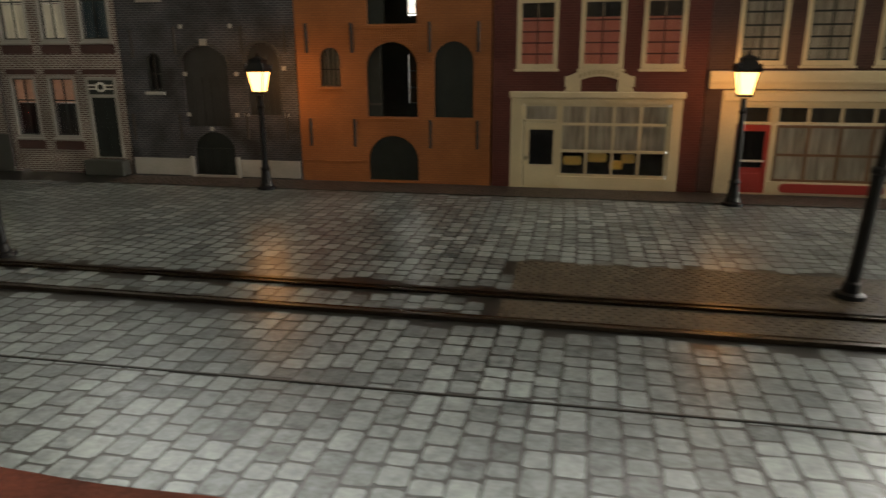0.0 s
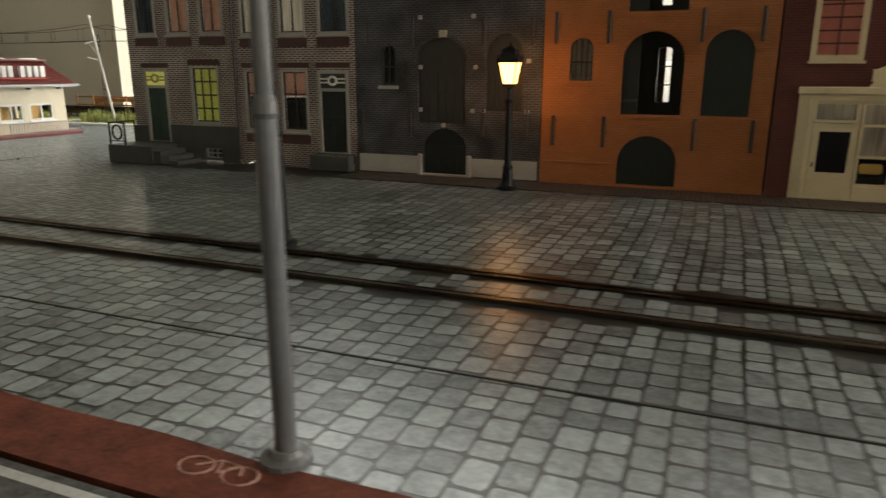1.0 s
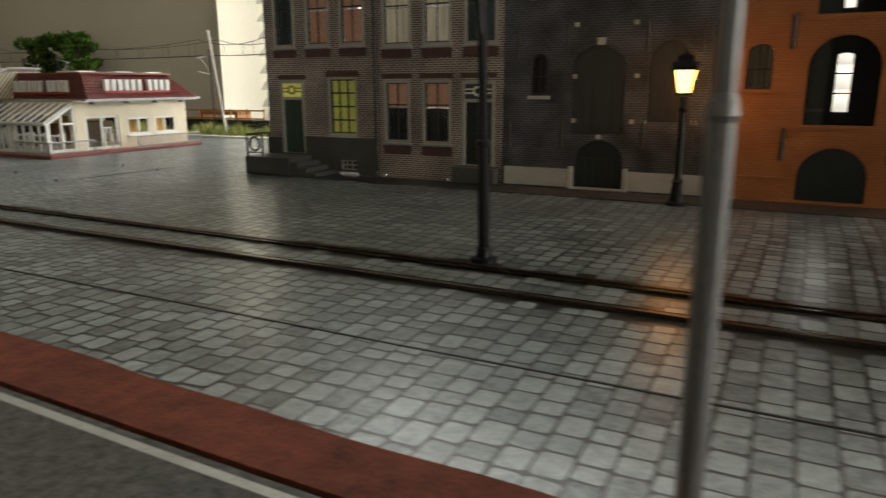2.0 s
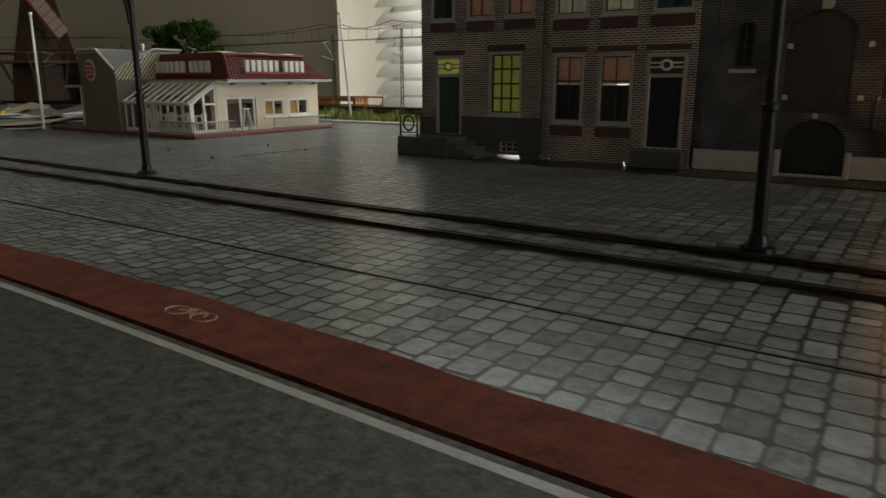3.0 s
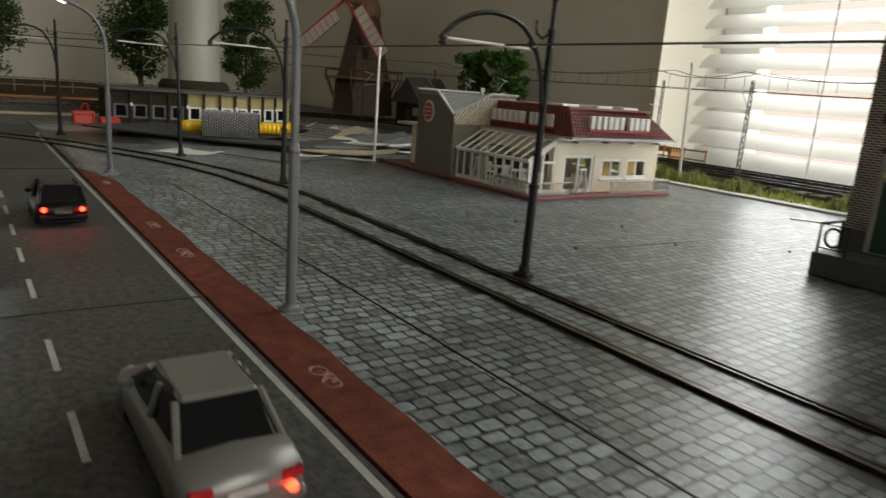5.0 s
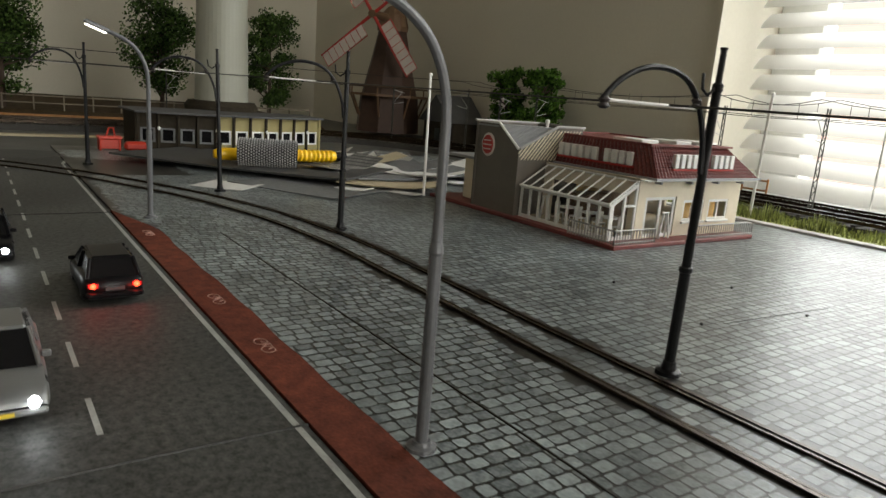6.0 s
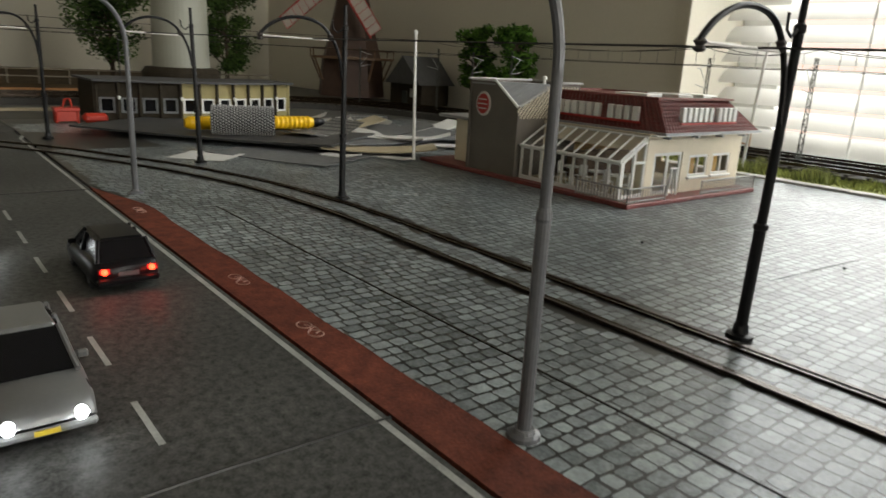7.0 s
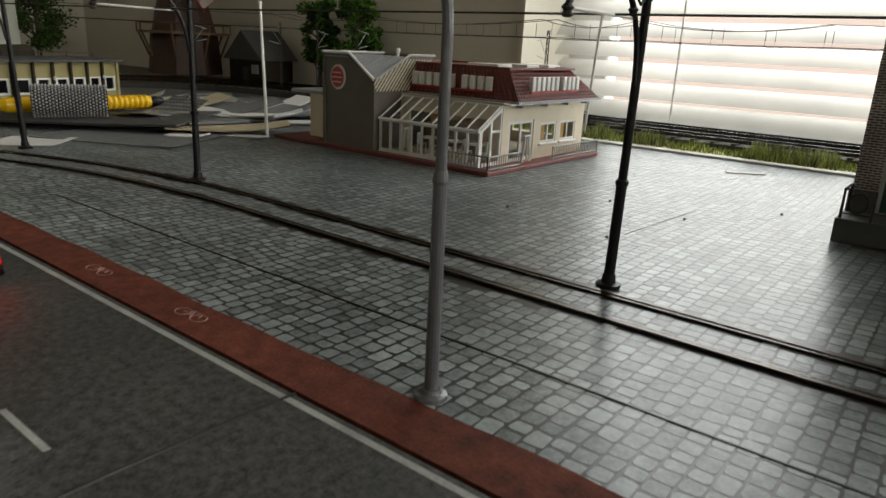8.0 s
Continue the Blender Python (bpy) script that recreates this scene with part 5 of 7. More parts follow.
def car(x, y, turn, paint, label, hatch=False, lights="rear", L=46.0, W=17.0):
    """A small car model: nose towards local +x, standing on its wheels."""
    t = thing("car", (x, y, 0), label, "car", "model cars", turn)
    t.scale = (0.84, 0.84, 0.84)
    h = W / 2
    rear = -L / 2
    # stations along the length: x, half width, sill height, belt height
    body = [(rear, 0.84, 3.0, 7.0), (rear + 1.2, 0.95, 2.2, 8.4), (rear + 5, 1.0, 1.9, 8.9), (rear + 12, 1.0, 1.8, 8.8), (2, 1.0, 1.8, 8.3), (L / 2 - 14, 1.0, 1.8, 8.0),
            (L / 2 - 5, 0.98, 1.9, 7.0), (L / 2 - 1.2, 0.92, 2.2, 6.0), (L / 2, 0.80, 3.0, 5.0)]
    bm = bmesh.new()
    rings = []
    for px, k, z0, z1 in body:
        w = h * k
        prof = [(-w * 0.86, z0), (-w, z0 + 1.4), (-w * 0.99, z1 - 1.4), (-w * 0.88, z1), (0, z1 + 0.35), (w * 0.88, z1), (w * 0.99, z1 - 1.4), (w, z0 + 1.4), (w * 0.86, z0)]
        rings.append([bm.verts.new((px, a, b)) for a, b in prof])
    for a, b in zip(rings, rings[1:]):
        for k in range(len(a) - 1):
            bm.faces.new((a[k], b[k], b[k + 1], a[k + 1]))
        bm.faces.new((a[-1], b[-1], b[0], a[0]))
    bm.faces.new(rings[0])
    bm.faces.new(rings[-1][::-1])
    b = part("body", bm, paint, t, smooth=True)
    # cabin
    back = rear + (1.6 if hatch else 6.0)
    cab = [(back, 0.80, 8.6), (back + (3.4 if hatch else 6.0), 0.72, 13.6), (back + 10, 0.72, 14.2), (L / 2 - 20, 0.72, 13.9), (L / 2 - 11.5, 0.84, 8.1)]
    bm = bmesh.new()
    rings = []
    for px, k, z in cab:
        low = 8.2
        rings.append([bm.verts.new(v) for v in ((px, -h * 0.86, low), (px, -h * k, max(z - 0.7, low + 0.05)), (px, -h * k * 0.86, z), (px, h * k * 0.86, z), (px, h * k, max(z - 0.7, low + 0.05)), (px, h * 0.86, low))])
    for a, c in zip(rings, rings[1:]):
        for k in range(5):
            bm.faces.new((a[k], c[k], c[k + 1], a[k + 1]))
    bm.faces.new(rings[0])
    bm.faces.new(rings[-1][::-1])
    part("cabin", bm, "car_glass", t, "dark tinted windows")
    # roof skin and pillars
    r = bmesh.new()
    x1, x2 = cab[1][0] - 0.3, cab[3][0] + 0.5
    box(r, x1, x2, -h * 0.64, h * 0.64, 13.3, 14.4, bevel=0.5)
    part("roof", r, paint, t)
    for sgn in (-1, 1):
        for a, c in (((back + 0.2, h * 0.85, 8.5), (cab[1][0] + 0.3, h * 0.70, 13.7)), ((cab[4][0] + 0.6, h * 0.84, 8.2), (cab[3][0], h * 0.70, 13.7)), ((-3.2, h * 0.90, 8.6), (-3.6, h * 0.72, 13.7))):
            part("pillar", tube(bmesh.new(), [(a[0], sgn * a[1], a[2]), (c[0], sgn * c[1], c[2])], 0.55, 6), paint, t)
        m = new_box(L / 2 - 15.6, L / 2 - 14.2, sgn * h * 1.0 - 0.9, sgn * h * 1.0 + 1.1, 8.6, 10.0, bevel=0.3)
        part("mirror", m, paint, t)
        part("headlight", tube(bmesh.new(), [(L / 2 - 2.6, sgn * h * 0.62, 4.7), (L / 2 - 0.3, sgn * h * 0.62, 4.7), (L / 2 + 0.35, sgn * h * 0.62, 4.7)], [1.3, 1.25, 0.7], 12), "headlight" if lights == "front" else "white", t, "round front lamp")
        part("tail_light", new_box(rear - 0.15, rear + 1.4, sgn * h * 0.70 - 1.7, sgn * h * 0.70 + 1.5, 5.6, 7.3, bevel=0.3), "taildim", t, "dark red rear lamp")
        if lights == "rear":
            bmx = bmesh.new()
            bmesh.ops.create_icosphere(bmx, subdivisions=2, radius=0.9)
            part("brake_light", bmx, "taillight", t, "glowing red rear light", loc=(rear - 0.1, sgn * h * 0.70, 4.6 if not hatch else 6.4))
        for wx in (rear + 8.5, L / 2 - 8.5):
            wheel(t, wx, sgn * (h - 1.3), 3.4)
    part("bumper", new_box(rear - 0.8, rear + 1.2, -h * 0.93, h * 0.93, 2.8, 4.6, bevel=0.5), paint, t)
    part("bumper", new_box(L / 2 - 1.4, L / 2 + 0.6, -h * 0.9, h * 0.9, 2.4, 3.9, bevel=0.5), paint, t)
    part("plate", new_box(rear - 0.35, rear + 0.2, -2.6, 2.6, 4.9, 6.1), ("felt" if hatch else "stone") if lights != "front" else "plate", t)
    part("plate", new_box(L / 2 - 0.1, L / 2 + 0.75, -1.9, 1.9, 2.9, 3.7), "plate", t, "yellow plate with no writing")
    part("underbody", new_box(rear + 3, L / 2 - 3, -h * 0.8, h * 0.8, 1.4, 2.4), "tyre", t)
    return t


# ---- the restaurant ----
def railing(t, pts, z0, z1, material="frame_grey"):
    bm = bmesh.new()
    for a, b in zip(pts, pts[1:]):
        tube(bm, [(a[0], a[1], z1), (b[0], b[1], z1)], 0.38, 5)
        tube(bm, [(a[0], a[1], z0 + 1), (b[0], b[1], z0 + 1)], 0.3, 5)
        n = max(2, int((Vector(b) - Vector(a)).length / 1.7))
        for i in range(n + 1):
            x, y = a[0] + (b[0] - a[0]) * i / n, a[1] + (b[1] - a[1]) * i / n
            tube(bm, [(x, y, z0), (x, y, z1)], 0.25 if i % n else 0.42, 4)
    return part("railing", bm, material, t, "pale grey low railing")


def sign_bars(t, start, length, z0, z1, along, thick, groups):
    """A raised white sign: plain blocks in two groups along the x or y axis."""
    total = sum(groups) + 0.7
    k = 0.0
    for g in groups:
        for _ in range(g):
            u0, u1 = start + length * (k + 0.15) / total, start + length * (k + 0.85) / total
            bm = new_box(u0, u1, thick[0], thick[1], z0, z1, bevel=0.3) if along == "x" else new_box(thick[0], thick[1], u0, u1, z0, z1, bevel=0.3)
            part("sign_bar", bm, "white", t, "raised white sign bar")
            k += 1
        k += 0.7
    lo, hi = (z0 - 1.0, z0 - 0.2)
    a, b = min(thick), max(thick)
    part("sign_rail", new_box(start, start + length, a, b, lo, hi) if along == "x" else new_box(a, b, start, start + length, lo, hi), "badge_red", t, "thin red rail below the sign")


def tiles_on(bm, a, b, c, d, cols, rows, lift=0.5):
    """Rows of overlapping tiles on the slope a, b (eave) to d, c (top)."""
    a, b, c, d = (Vector(v) for v in (a, b, c, d))
    n = (b - a).cross(d - a).normalized()
    for r in range(rows):
        l0, r0 = a.lerp(d, r / rows), b.lerp(c, r / rows)
        l1, r1 = a.lerp(d, (r + 1.12) / rows), b.lerp(c, (r + 1.12) / rows)
        for k in range(cols):
            p = [l0.lerp(r0, (k + 0.06) / cols), l0.lerp(r0, (k + 0.94) / cols), l1.lerp(r1, (k + 0.94) / cols), l1.lerp(r1, (k + 0.06) / cols)]
            m = (p[0] + p[1]) / 2 + n * lift * 1.6
            m2 = (p[2] + p[3]) / 2 + n * lift * 0.7
            v = [bm.verts.new(p[0] + n * lift * 0.6), bm.verts.new(m), bm.verts.new(p[1] + n * lift * 0.6), bm.verts.new(p[2] + n * 0.1), bm.verts.new(m2), bm.verts.new(p[3] + n * 0.1)]
            w = [bm.verts.new(p[0]), bm.verts.new(p[1])]
            bm.faces.new((v[0], v[1], v[4], v[5]))
            bm.faces.new((v[1], v[2], v[3], v[4]))
            bm.faces.new((w[0], w[1], v[2], v[1], v[0]))


def build_restaurant():
    t = thing("restaurant", (-411, 304, 0), "cream restaurant with red tiled roof, grey tower and glass porch", "restaurant")
    X = -100.0
    part("base_plate", new_box(X - 40, 2.0, -1.5, 100, 0, 1.9, bevel=0.3), "basered", t, "dark red base plate")
    # walls: east with door and windows, south behind the porch, north and west
    holes = [rect(26.0, 47.5, 2.4, 20.6), rect(53.2, 68.6, 8.8, 18.8), rect(72.4, 88.2, 8.8, 18.8)]
    part("east_wall", slab(bmesh.new(), rect(20.6, 97, 1.9, 29), -8.6, -7.0, holes, plane="yz"), "offwhite", t, "cream plastered wall")
    part("south_wall", slab(bmesh.new(), rect(X, -8.6, 1.9, 29), 20.6, 21.8, [rect(-62, -12, 3, 21)]), "offwhite", t)
    part("north_wall", slab(bmesh.new(), rect(X, -8.6, 1.9, 29), 95.6, 97, [rect(-84, -58, 8, 22), rect(-50, -20, 8, 22)]), "offwhite", t)
    part("west_wall", new_box(X, X + 1.4, 21.8, 95.6, 1.9, 29), "offwhite", t)
    part("inner_floor", new_box(X + 1.4, -8.6, 4.8, 95.6, 1.9, 2.2), "card_tan", t)
    part("counter", new_box(-60, -54, 30, 80, 2.2, 15, bevel=0.3), "wood", t, "brown counter inside")
    part("menu_board", new_box(-70, -69, 25, 85, 12, 24), "interior", t)
    # door and windows of the east wall
    d = part("door", slab(bmesh.new(), rect(26.2, 47.3, 2.3, 20.5), -8.2, -7.4, [rect(27.8, 36.0, 3.6, 19.2), rect(37.6, 45.8, 3.6, 19.2)], plane="yz"), "white", t, "white glazed double door")
    for a in (27.8, 37.6):
        p = part("pane", new_box(-7.9, -7.7, a, a + 8.2, 3.6, 19.2), "glass", d)
        p.visible_shadow = False
    for a, b in ((53.2, 68.6), (72.4, 88.2)):
        w = part("window", slab(bmesh.new(), rect(a, b, 8.8, 18.8), -8.1, -7.2, [rect(a + 1.2, (a + b) / 2 - 0.5, 10, 17.6), rect((a + b) / 2 + 0.5, b - 1.2, 10, 17.6)], plane="yz"), "white", t)
        p = part("pane", new_box(-7.8, -7.6, a + 1, b - 1, 9.8, 17.8), "glass", w)
        p.visible_shadow = False
        part("sill", new_box(-7.0, -5.8, a - 0.8, b + 0.8, 7.8, 8.8, bevel=0.2), "white", w)
        part("blind", new_box(-10.4, -10.2, a, (a + b) / 2 + 2, 8.8, 18.8), "interior", w)
    # mansard roof: eave at 31, top at 43.5
    e = [(X + 2, 26.5, 29.4), (-3, 26.5, 29.4), (-3, 104, 29.4), (X + 2, 104, 29.4)]
    u = [(X + 8, 31, 43.2), (-12.5, 31, 43.2), (-15, 91, 43.2), (X + 8, 91, 43.2)]
    bm = bmesh.new()
    lo, hi = [bm.verts.new(v) for v in e], [bm.verts.new(v) for v in u]
    for k in range(4):
        bm.faces.new((lo[k], lo[(k + 1) % 4], hi[(k + 1) % 4], hi[k]))
    bm.faces.new(lo[::-1])
    bm.faces.new(hi)
    roof = part("roof", bm, "roof_red", t, "dark red tiled mansard roof")
    for (a, b, c, dd, n) in ((e[1], e[2], u[2], u[1], 34), (e[0], e[1], u[1], u[0], 36)):
        bm = bmesh.new()
        tiles_on(bm, a, b, c, dd, n, 9)
        part("roof_tiles", bm, "roof_red", roof, "rows of glossy roof tiles")
    part("parapet", slab(bmesh.new(), rect(X + 7, -11.8, 30.4, 92), 43.0, 44.0, [rect(X + 9, -14.5, 33, 89.5)], plane="xy"), "basered", roof)
    for a in (20, 45, 66):
        part("skylight", new_box(-40, -22, a + 16, a + 28, 43.2, 45.0, bevel=0.3), "white", roof, "small white roof panel")
    part("gutter", slab(bmesh.new(), rect(X + 1, -1.8, 25, 105), 28.6, 29.7, [rect(X + 3, -4.2, 27.4, 103)], plane="xy"), "zinc", t, "grey gutter round the eave")
    part("soffit", slab(bmesh.new(), rect(X + 2, -3, 20.6, 104), 28.1, 28.6, [], plane="xy"), "white", t)
    for y in (30, 52, 72, 92):
        part("bracket", new_box(-7.0, -3.4, y, y + 1.6, 26.8, 28.1, bevel=0.2), "zinc", t)
    # glass porch
    g = part("porch", slab(bmesh.new(), rect(-66.5, -7.2, 1.9, 17.6), 4.0, 5.0, [rect(-65.4 + 6.5 * k, -60.0 + 6.5 * k, 3.6, 16.4) for k in range(9)]), "white", t, "white framed glass porch")
    p = part("pane", new_box(-66, -7.6, 4.4, 4.6, 3.4, 16.6), "glass", g)
    p.visible_shadow = False
    part("end_frame", slab(bmesh.new(), [(5.0, 1.9), (20.5, 1.9), (20.5, 27.4), (5.0, 17.8)], -8.2, -7.2, [[(6.2, 3.6), (12.2, 3.6), (12.2, 20.8), (6.2, 17.2)], [(13.4, 3.6), (19.4, 3.6), (19.4, 16.4), (13.4, 16.4)], [(13.4, 17.4), (19.4, 17.4), (19.4, 25.0), (13.4, 21.6)]], plane="yz"), "white", g)
    bm = bmesh.new()
    for k in range(10):
        x = -66.0 + 6.45 * k
        part("roof_bar", tube(bmesh.new(), [(x, 3.6, 17.8), (x, 20.4, 27.8)], 0.5, 4), "white", g)
    tube(bm, [(-66.5, 3.6, 17.6), (-7.2, 3.6, 17.6)], 0.75, 6)
    tube(bm, [(-66.5, 20.2, 27.6), (-7.2, 20.2, 27.6)], 0.6, 6)
    part("porch_gutter", bm, "white", g)
    bm = bmesh.new()
    q = [bm.verts.new(v) for v in ((-66, 3.9, 17.7), (-7.4, 3.9, 17.7), (-7.4, 20.2, 27.4), (-66, 20.2, 27.4))]
    bm.faces.new(q)
    ex = bmesh.ops.extrude_face_region(bm, geom=list(bm.faces))
    bmesh.ops.translate(bm, vec=(0, -0.12, 0.16), verts=[v for v in ex["geom"] if isinstance(v, bmesh.types.BMVert)])
    p = part("roof_pane", bm, "glass", g)
    p.visible_shadow = False
    # tower with its cut corner
    bm = slab(bmesh.new(), [(-103, 0.5), (-68.0, 0.5), (-68.0, 35), (-84.5, 46.4), (-103, 46.4)], 1.6, 3.0)
    tw = part("tower", bm, "tower", t, "taupe tower with a cut corner")
    part("tower_side", slab(bmesh.new(), [(3.0, 1.9), (44, 1.9), (44, 46.4), (26, 46.4), (3.0, 35)], -69.5, -68.0, plane="yz"), "tower", tw, "diagonally boarded side wall")
    bm = bmesh.new()
    for k in range(26):
        y0 = -10 + 2.2 * k
        pts = []
        for s in np.linspace(0, 1, 12):
            y, z = y0 + 14 * s, 29.8 + 16.4 * s
            top = 35 + (y - 0.8) * 11.4 / 21.2 if y < 22 else 46.4
            if 1.2 < y < 43 and z < top - 0.6:
                pts.append((-67.9, y, z))
        if len(pts) > 1:
            tube(bm, pts, 0.4, 4)
    part("cladding_board", bm, "offwhite", tw, "pale diagonal boards")
    part("tower_back", new_box(-103, -69.5, 42.6, 44, 1.9, 46.4), "tower", tw)
    part("tower_west", new_box(-103, -101.6, 0.8, 42.6, 1.9, 46.4), "tower", tw)
    bm = bmesh.new()
    a, b, c = Vector((-84.5, 2.4, 46.0)), Vector((-68.8, 2.4, 34.8)), Vector((-68.8, 26, 46.0))
    q = [bm.verts.new(v) for v in (a, b, c, a + Vector((0, 22, 0.0)))]
    bm.faces.new((q[0], q[1], q[2]))
    bm.faces.new((q[0], q[2], q[3]))
    part("valley_sheet", bm, "zinc", tw, "grey ribbed metal valley")
    bm = bmesh.new()
    for k in range(1, 9):
        s = k / 9
        tube(bm, [a.lerp(b, s) + Vector((0.1, 0, 0.2)), a.lerp(c, s) + Vector((0.1, 0, 0.2))], 0.28, 4)
    part("valley_rib", bm, "zinc", tw)
    part("trim", tube(bmesh.new(), [(-103, 1.3, 46.6), (-84.5, 1.3, 46.6), (-68.1, 1.3, 35.2)], 0.7, 6), "white", tw, "pale roof trim")
    part("trim", tube(bmesh.new(), [(-67.7, 1.8, 35.2), (-67.7, 26, 46.8), (-67.7, 45, 46.8), (-103, 45, 46.8), (-103, 0, 46.8)], 0.7, 6), "frame_grey", tw)
    part("roof_deck", new_box(-102, -85, 1, 43, 44.4, 45.2), "zinc", tw)
    part("vent", lathe(bmesh.new(), [(0.8, 44.4), (0.8, 48), (1.2, 48.2), (1.2, 49.4), (0.6, 50)], -74, 24, 10), "white", tw)
    # round badge
    bd = bmesh.new()
    slab(bd, [(-92.5 + 5.2 * math.cos(k * math.pi / 12), 35 + 6.0 * math.sin(k * math.pi / 12)) for k in range(24)], 1.1, 1.6)
    badge = part("badge", bd, "badge_white", tw, "oval white and red wall badge")
    inner = slab(bmesh.new(), [(-92.5 + 4.2 * math.cos(k * math.pi / 12), 35 + 4.9 * math.sin(k * math.pi / 12)) for k in range(24)], 0.7, 1.1)
    face = part("badge_face", inner, "badge_red", badge, "red oval inside the badge")
    for z, w in ((37.1, 2.9), (34.9, 3.4), (32.7, 2.9)):
        part("badge_bar", new_box(-92.5 - w, -92.5 + w, 0.5, 0.7, z - 0.28, z + 0.28), "badge_white", badge)
    # annex to the west
    part("annex", new_box(-126, -103.2, 12, 60, 1.9, 25, bevel=0.3), "offwhite", t)
    part("annex_roof", new_box(-134, -103.2, 6, 64, 25, 26.6, bevel=0.3), "zinc", t)
    # signs
    sign_bars(t, -66.5, 49.0, 33.4, 39.6, "x", (25.6, 27.6), (6, 4))
    sign_bars(t, 39.0, 46.0, 33.8, 40.2, "y", (-6.6, -4.6), (6, 4))
    railing(t, [(-26, -1.0), (1.2, -1.0), (1.2, 25)], 1.9, 8.2)
    railing(t, [(1.2, 53), (1.2, 99.4)], 1.9, 8.2)
    # loose things round it
    for x, y in ((-5.0, 38), (-54, 9.5)):
        s = thing("a_frame_board", (-411 + x, 304 + y, 2.0), "white folding board stand beside the glass", "board stand", "board stands")
        bm = bmesh.new()
        for k in (-1, 1):
            tube(bm, [(0.8, k * 3.4, 0), (0.4, k * 1.2, 12)], 0.5, 5)
            tube(bm, [(-0.6, k * 2.6, 0), (0.0, k * 0.8, 12)], 0.45, 5)
        tube(bm, [(0.4, -2.4, 11.8), (0.4, 2.4, 11.8)], 0.5, 5)
        part("stand", bm, "white", s)
    for x in (-42, -27, -15):
        s = thing("cafe_table", (-411 + x, 304 + 13, 2.2), "small white round table in the glass porch", "table", "porch tables")
        part("tabletop", lathe(bmesh.new(), [(3.6, 8.0), (3.6, 8.7)], n=16), "white", s)
        part("leg", lathe(bmesh.new(), [(1.8, 0), (1.6, 0.6), (0.5, 1), (0.5, 8)], n=8), "white", s)
        for k in (-1, 1):
            c = thing("cafe_chair", (-411 + x + k * 5.0, 304 + 13, 2.2), "white plastic chair at the porch table", "chair", "porch chairs")
            part("seat", new_box(-1.6, 1.6, -1.8, 1.8, 4.6, 5.2, bevel=0.2), "white", c)
            part("backrest", new_box(k * 1.6 - 0.3, k * 1.6 + 0.3, -1.7, 1.7, 5.2, 10, bevel=0.2), "white", c)
            for a in (-1.3, 1.3):
                for b in (-1.4, 1.4):
                    part("leg", tube(bmesh.new(), [(a, b, 0), (a, b, 4.7)], 0.28, 5), "white", c)


# ---- poles, tracks, grass ----
def flag_pole(x, y, top, label):
    t = thing("flag_pole", (x, y, 0), label, "pole", "white poles")
    a = Vector(top) - Vector((x, y, 0))
    part("pole", tube(bmesh.new(), [(0, 0, 0), a * 0.5, a], [0.85, 0.8, 0.7], 8), "white", t)
    part("finial", lathe(bmesh.new(), [(1.2, -0.6), (1.2, 0.6), (0.7, 1.1)], n=8), "white", t, loc=a)
    part("hook", tube(bmesh.new(), [a * 0.94, a * 0.94 + Vector((1.6, 0, 0.3))], 0.35, 5), "white", t)


def mast(x, y, z, h, arm, label="grey lattice catenary mast beside the track"):
    t = thing("catenary_mast", (x, y, z), label, "mast", "catenary masts")
    bm = bmesh.new()
    for sx in (-1, 1):
        tube(bm, [(sx * 1.4, 0, 0), (sx * 0.9, 0, h)], 0.42, 4)
    n = 17
    for i in range(n):
        z0, z1 = h * i / n, h * (i + 1) / n
        w0, w1 = 1.3 - 0.6 * i / n, 1.3 - 0.6 * (i + 1) / n
        tube(bm, [(-w0 if i % 2 else w0, 0, z0), (w1 if i % 2 else -w1, 0, z1)], 0.3, 4)
    part("lattice", bm, "mast", t)
    part("footing", new_box(-2.2, 2.2, -2.2, 2.2, -3, 2.0, bevel=0.3), "stone", t)
    b = part("bracket", tube(bmesh.new(), [(0, 0, h * 0.93), (0, arm, h * 0.88)], 0.32, 5), "stone", t, "pale bracket arm")
    part("strut", tube(bmesh.new(), [(0, 0, h * 0.68), (0, arm * 0.95, h * 0.72)], 0.3, 5), "stone", b)
    part("strut", tube(bmesh.new(), [(0, 0, h * 0.70), (0, arm * 0.75, h * 0.89)], 0.26, 5), "stone", b)
    return t


def wire(pts, label):
    t = tube(bmesh.new(), pts, 0.22, 4)
    ob = link("contact_wire", t, "wire")
    return tagged(ob, label, "wire", "catenary wires")


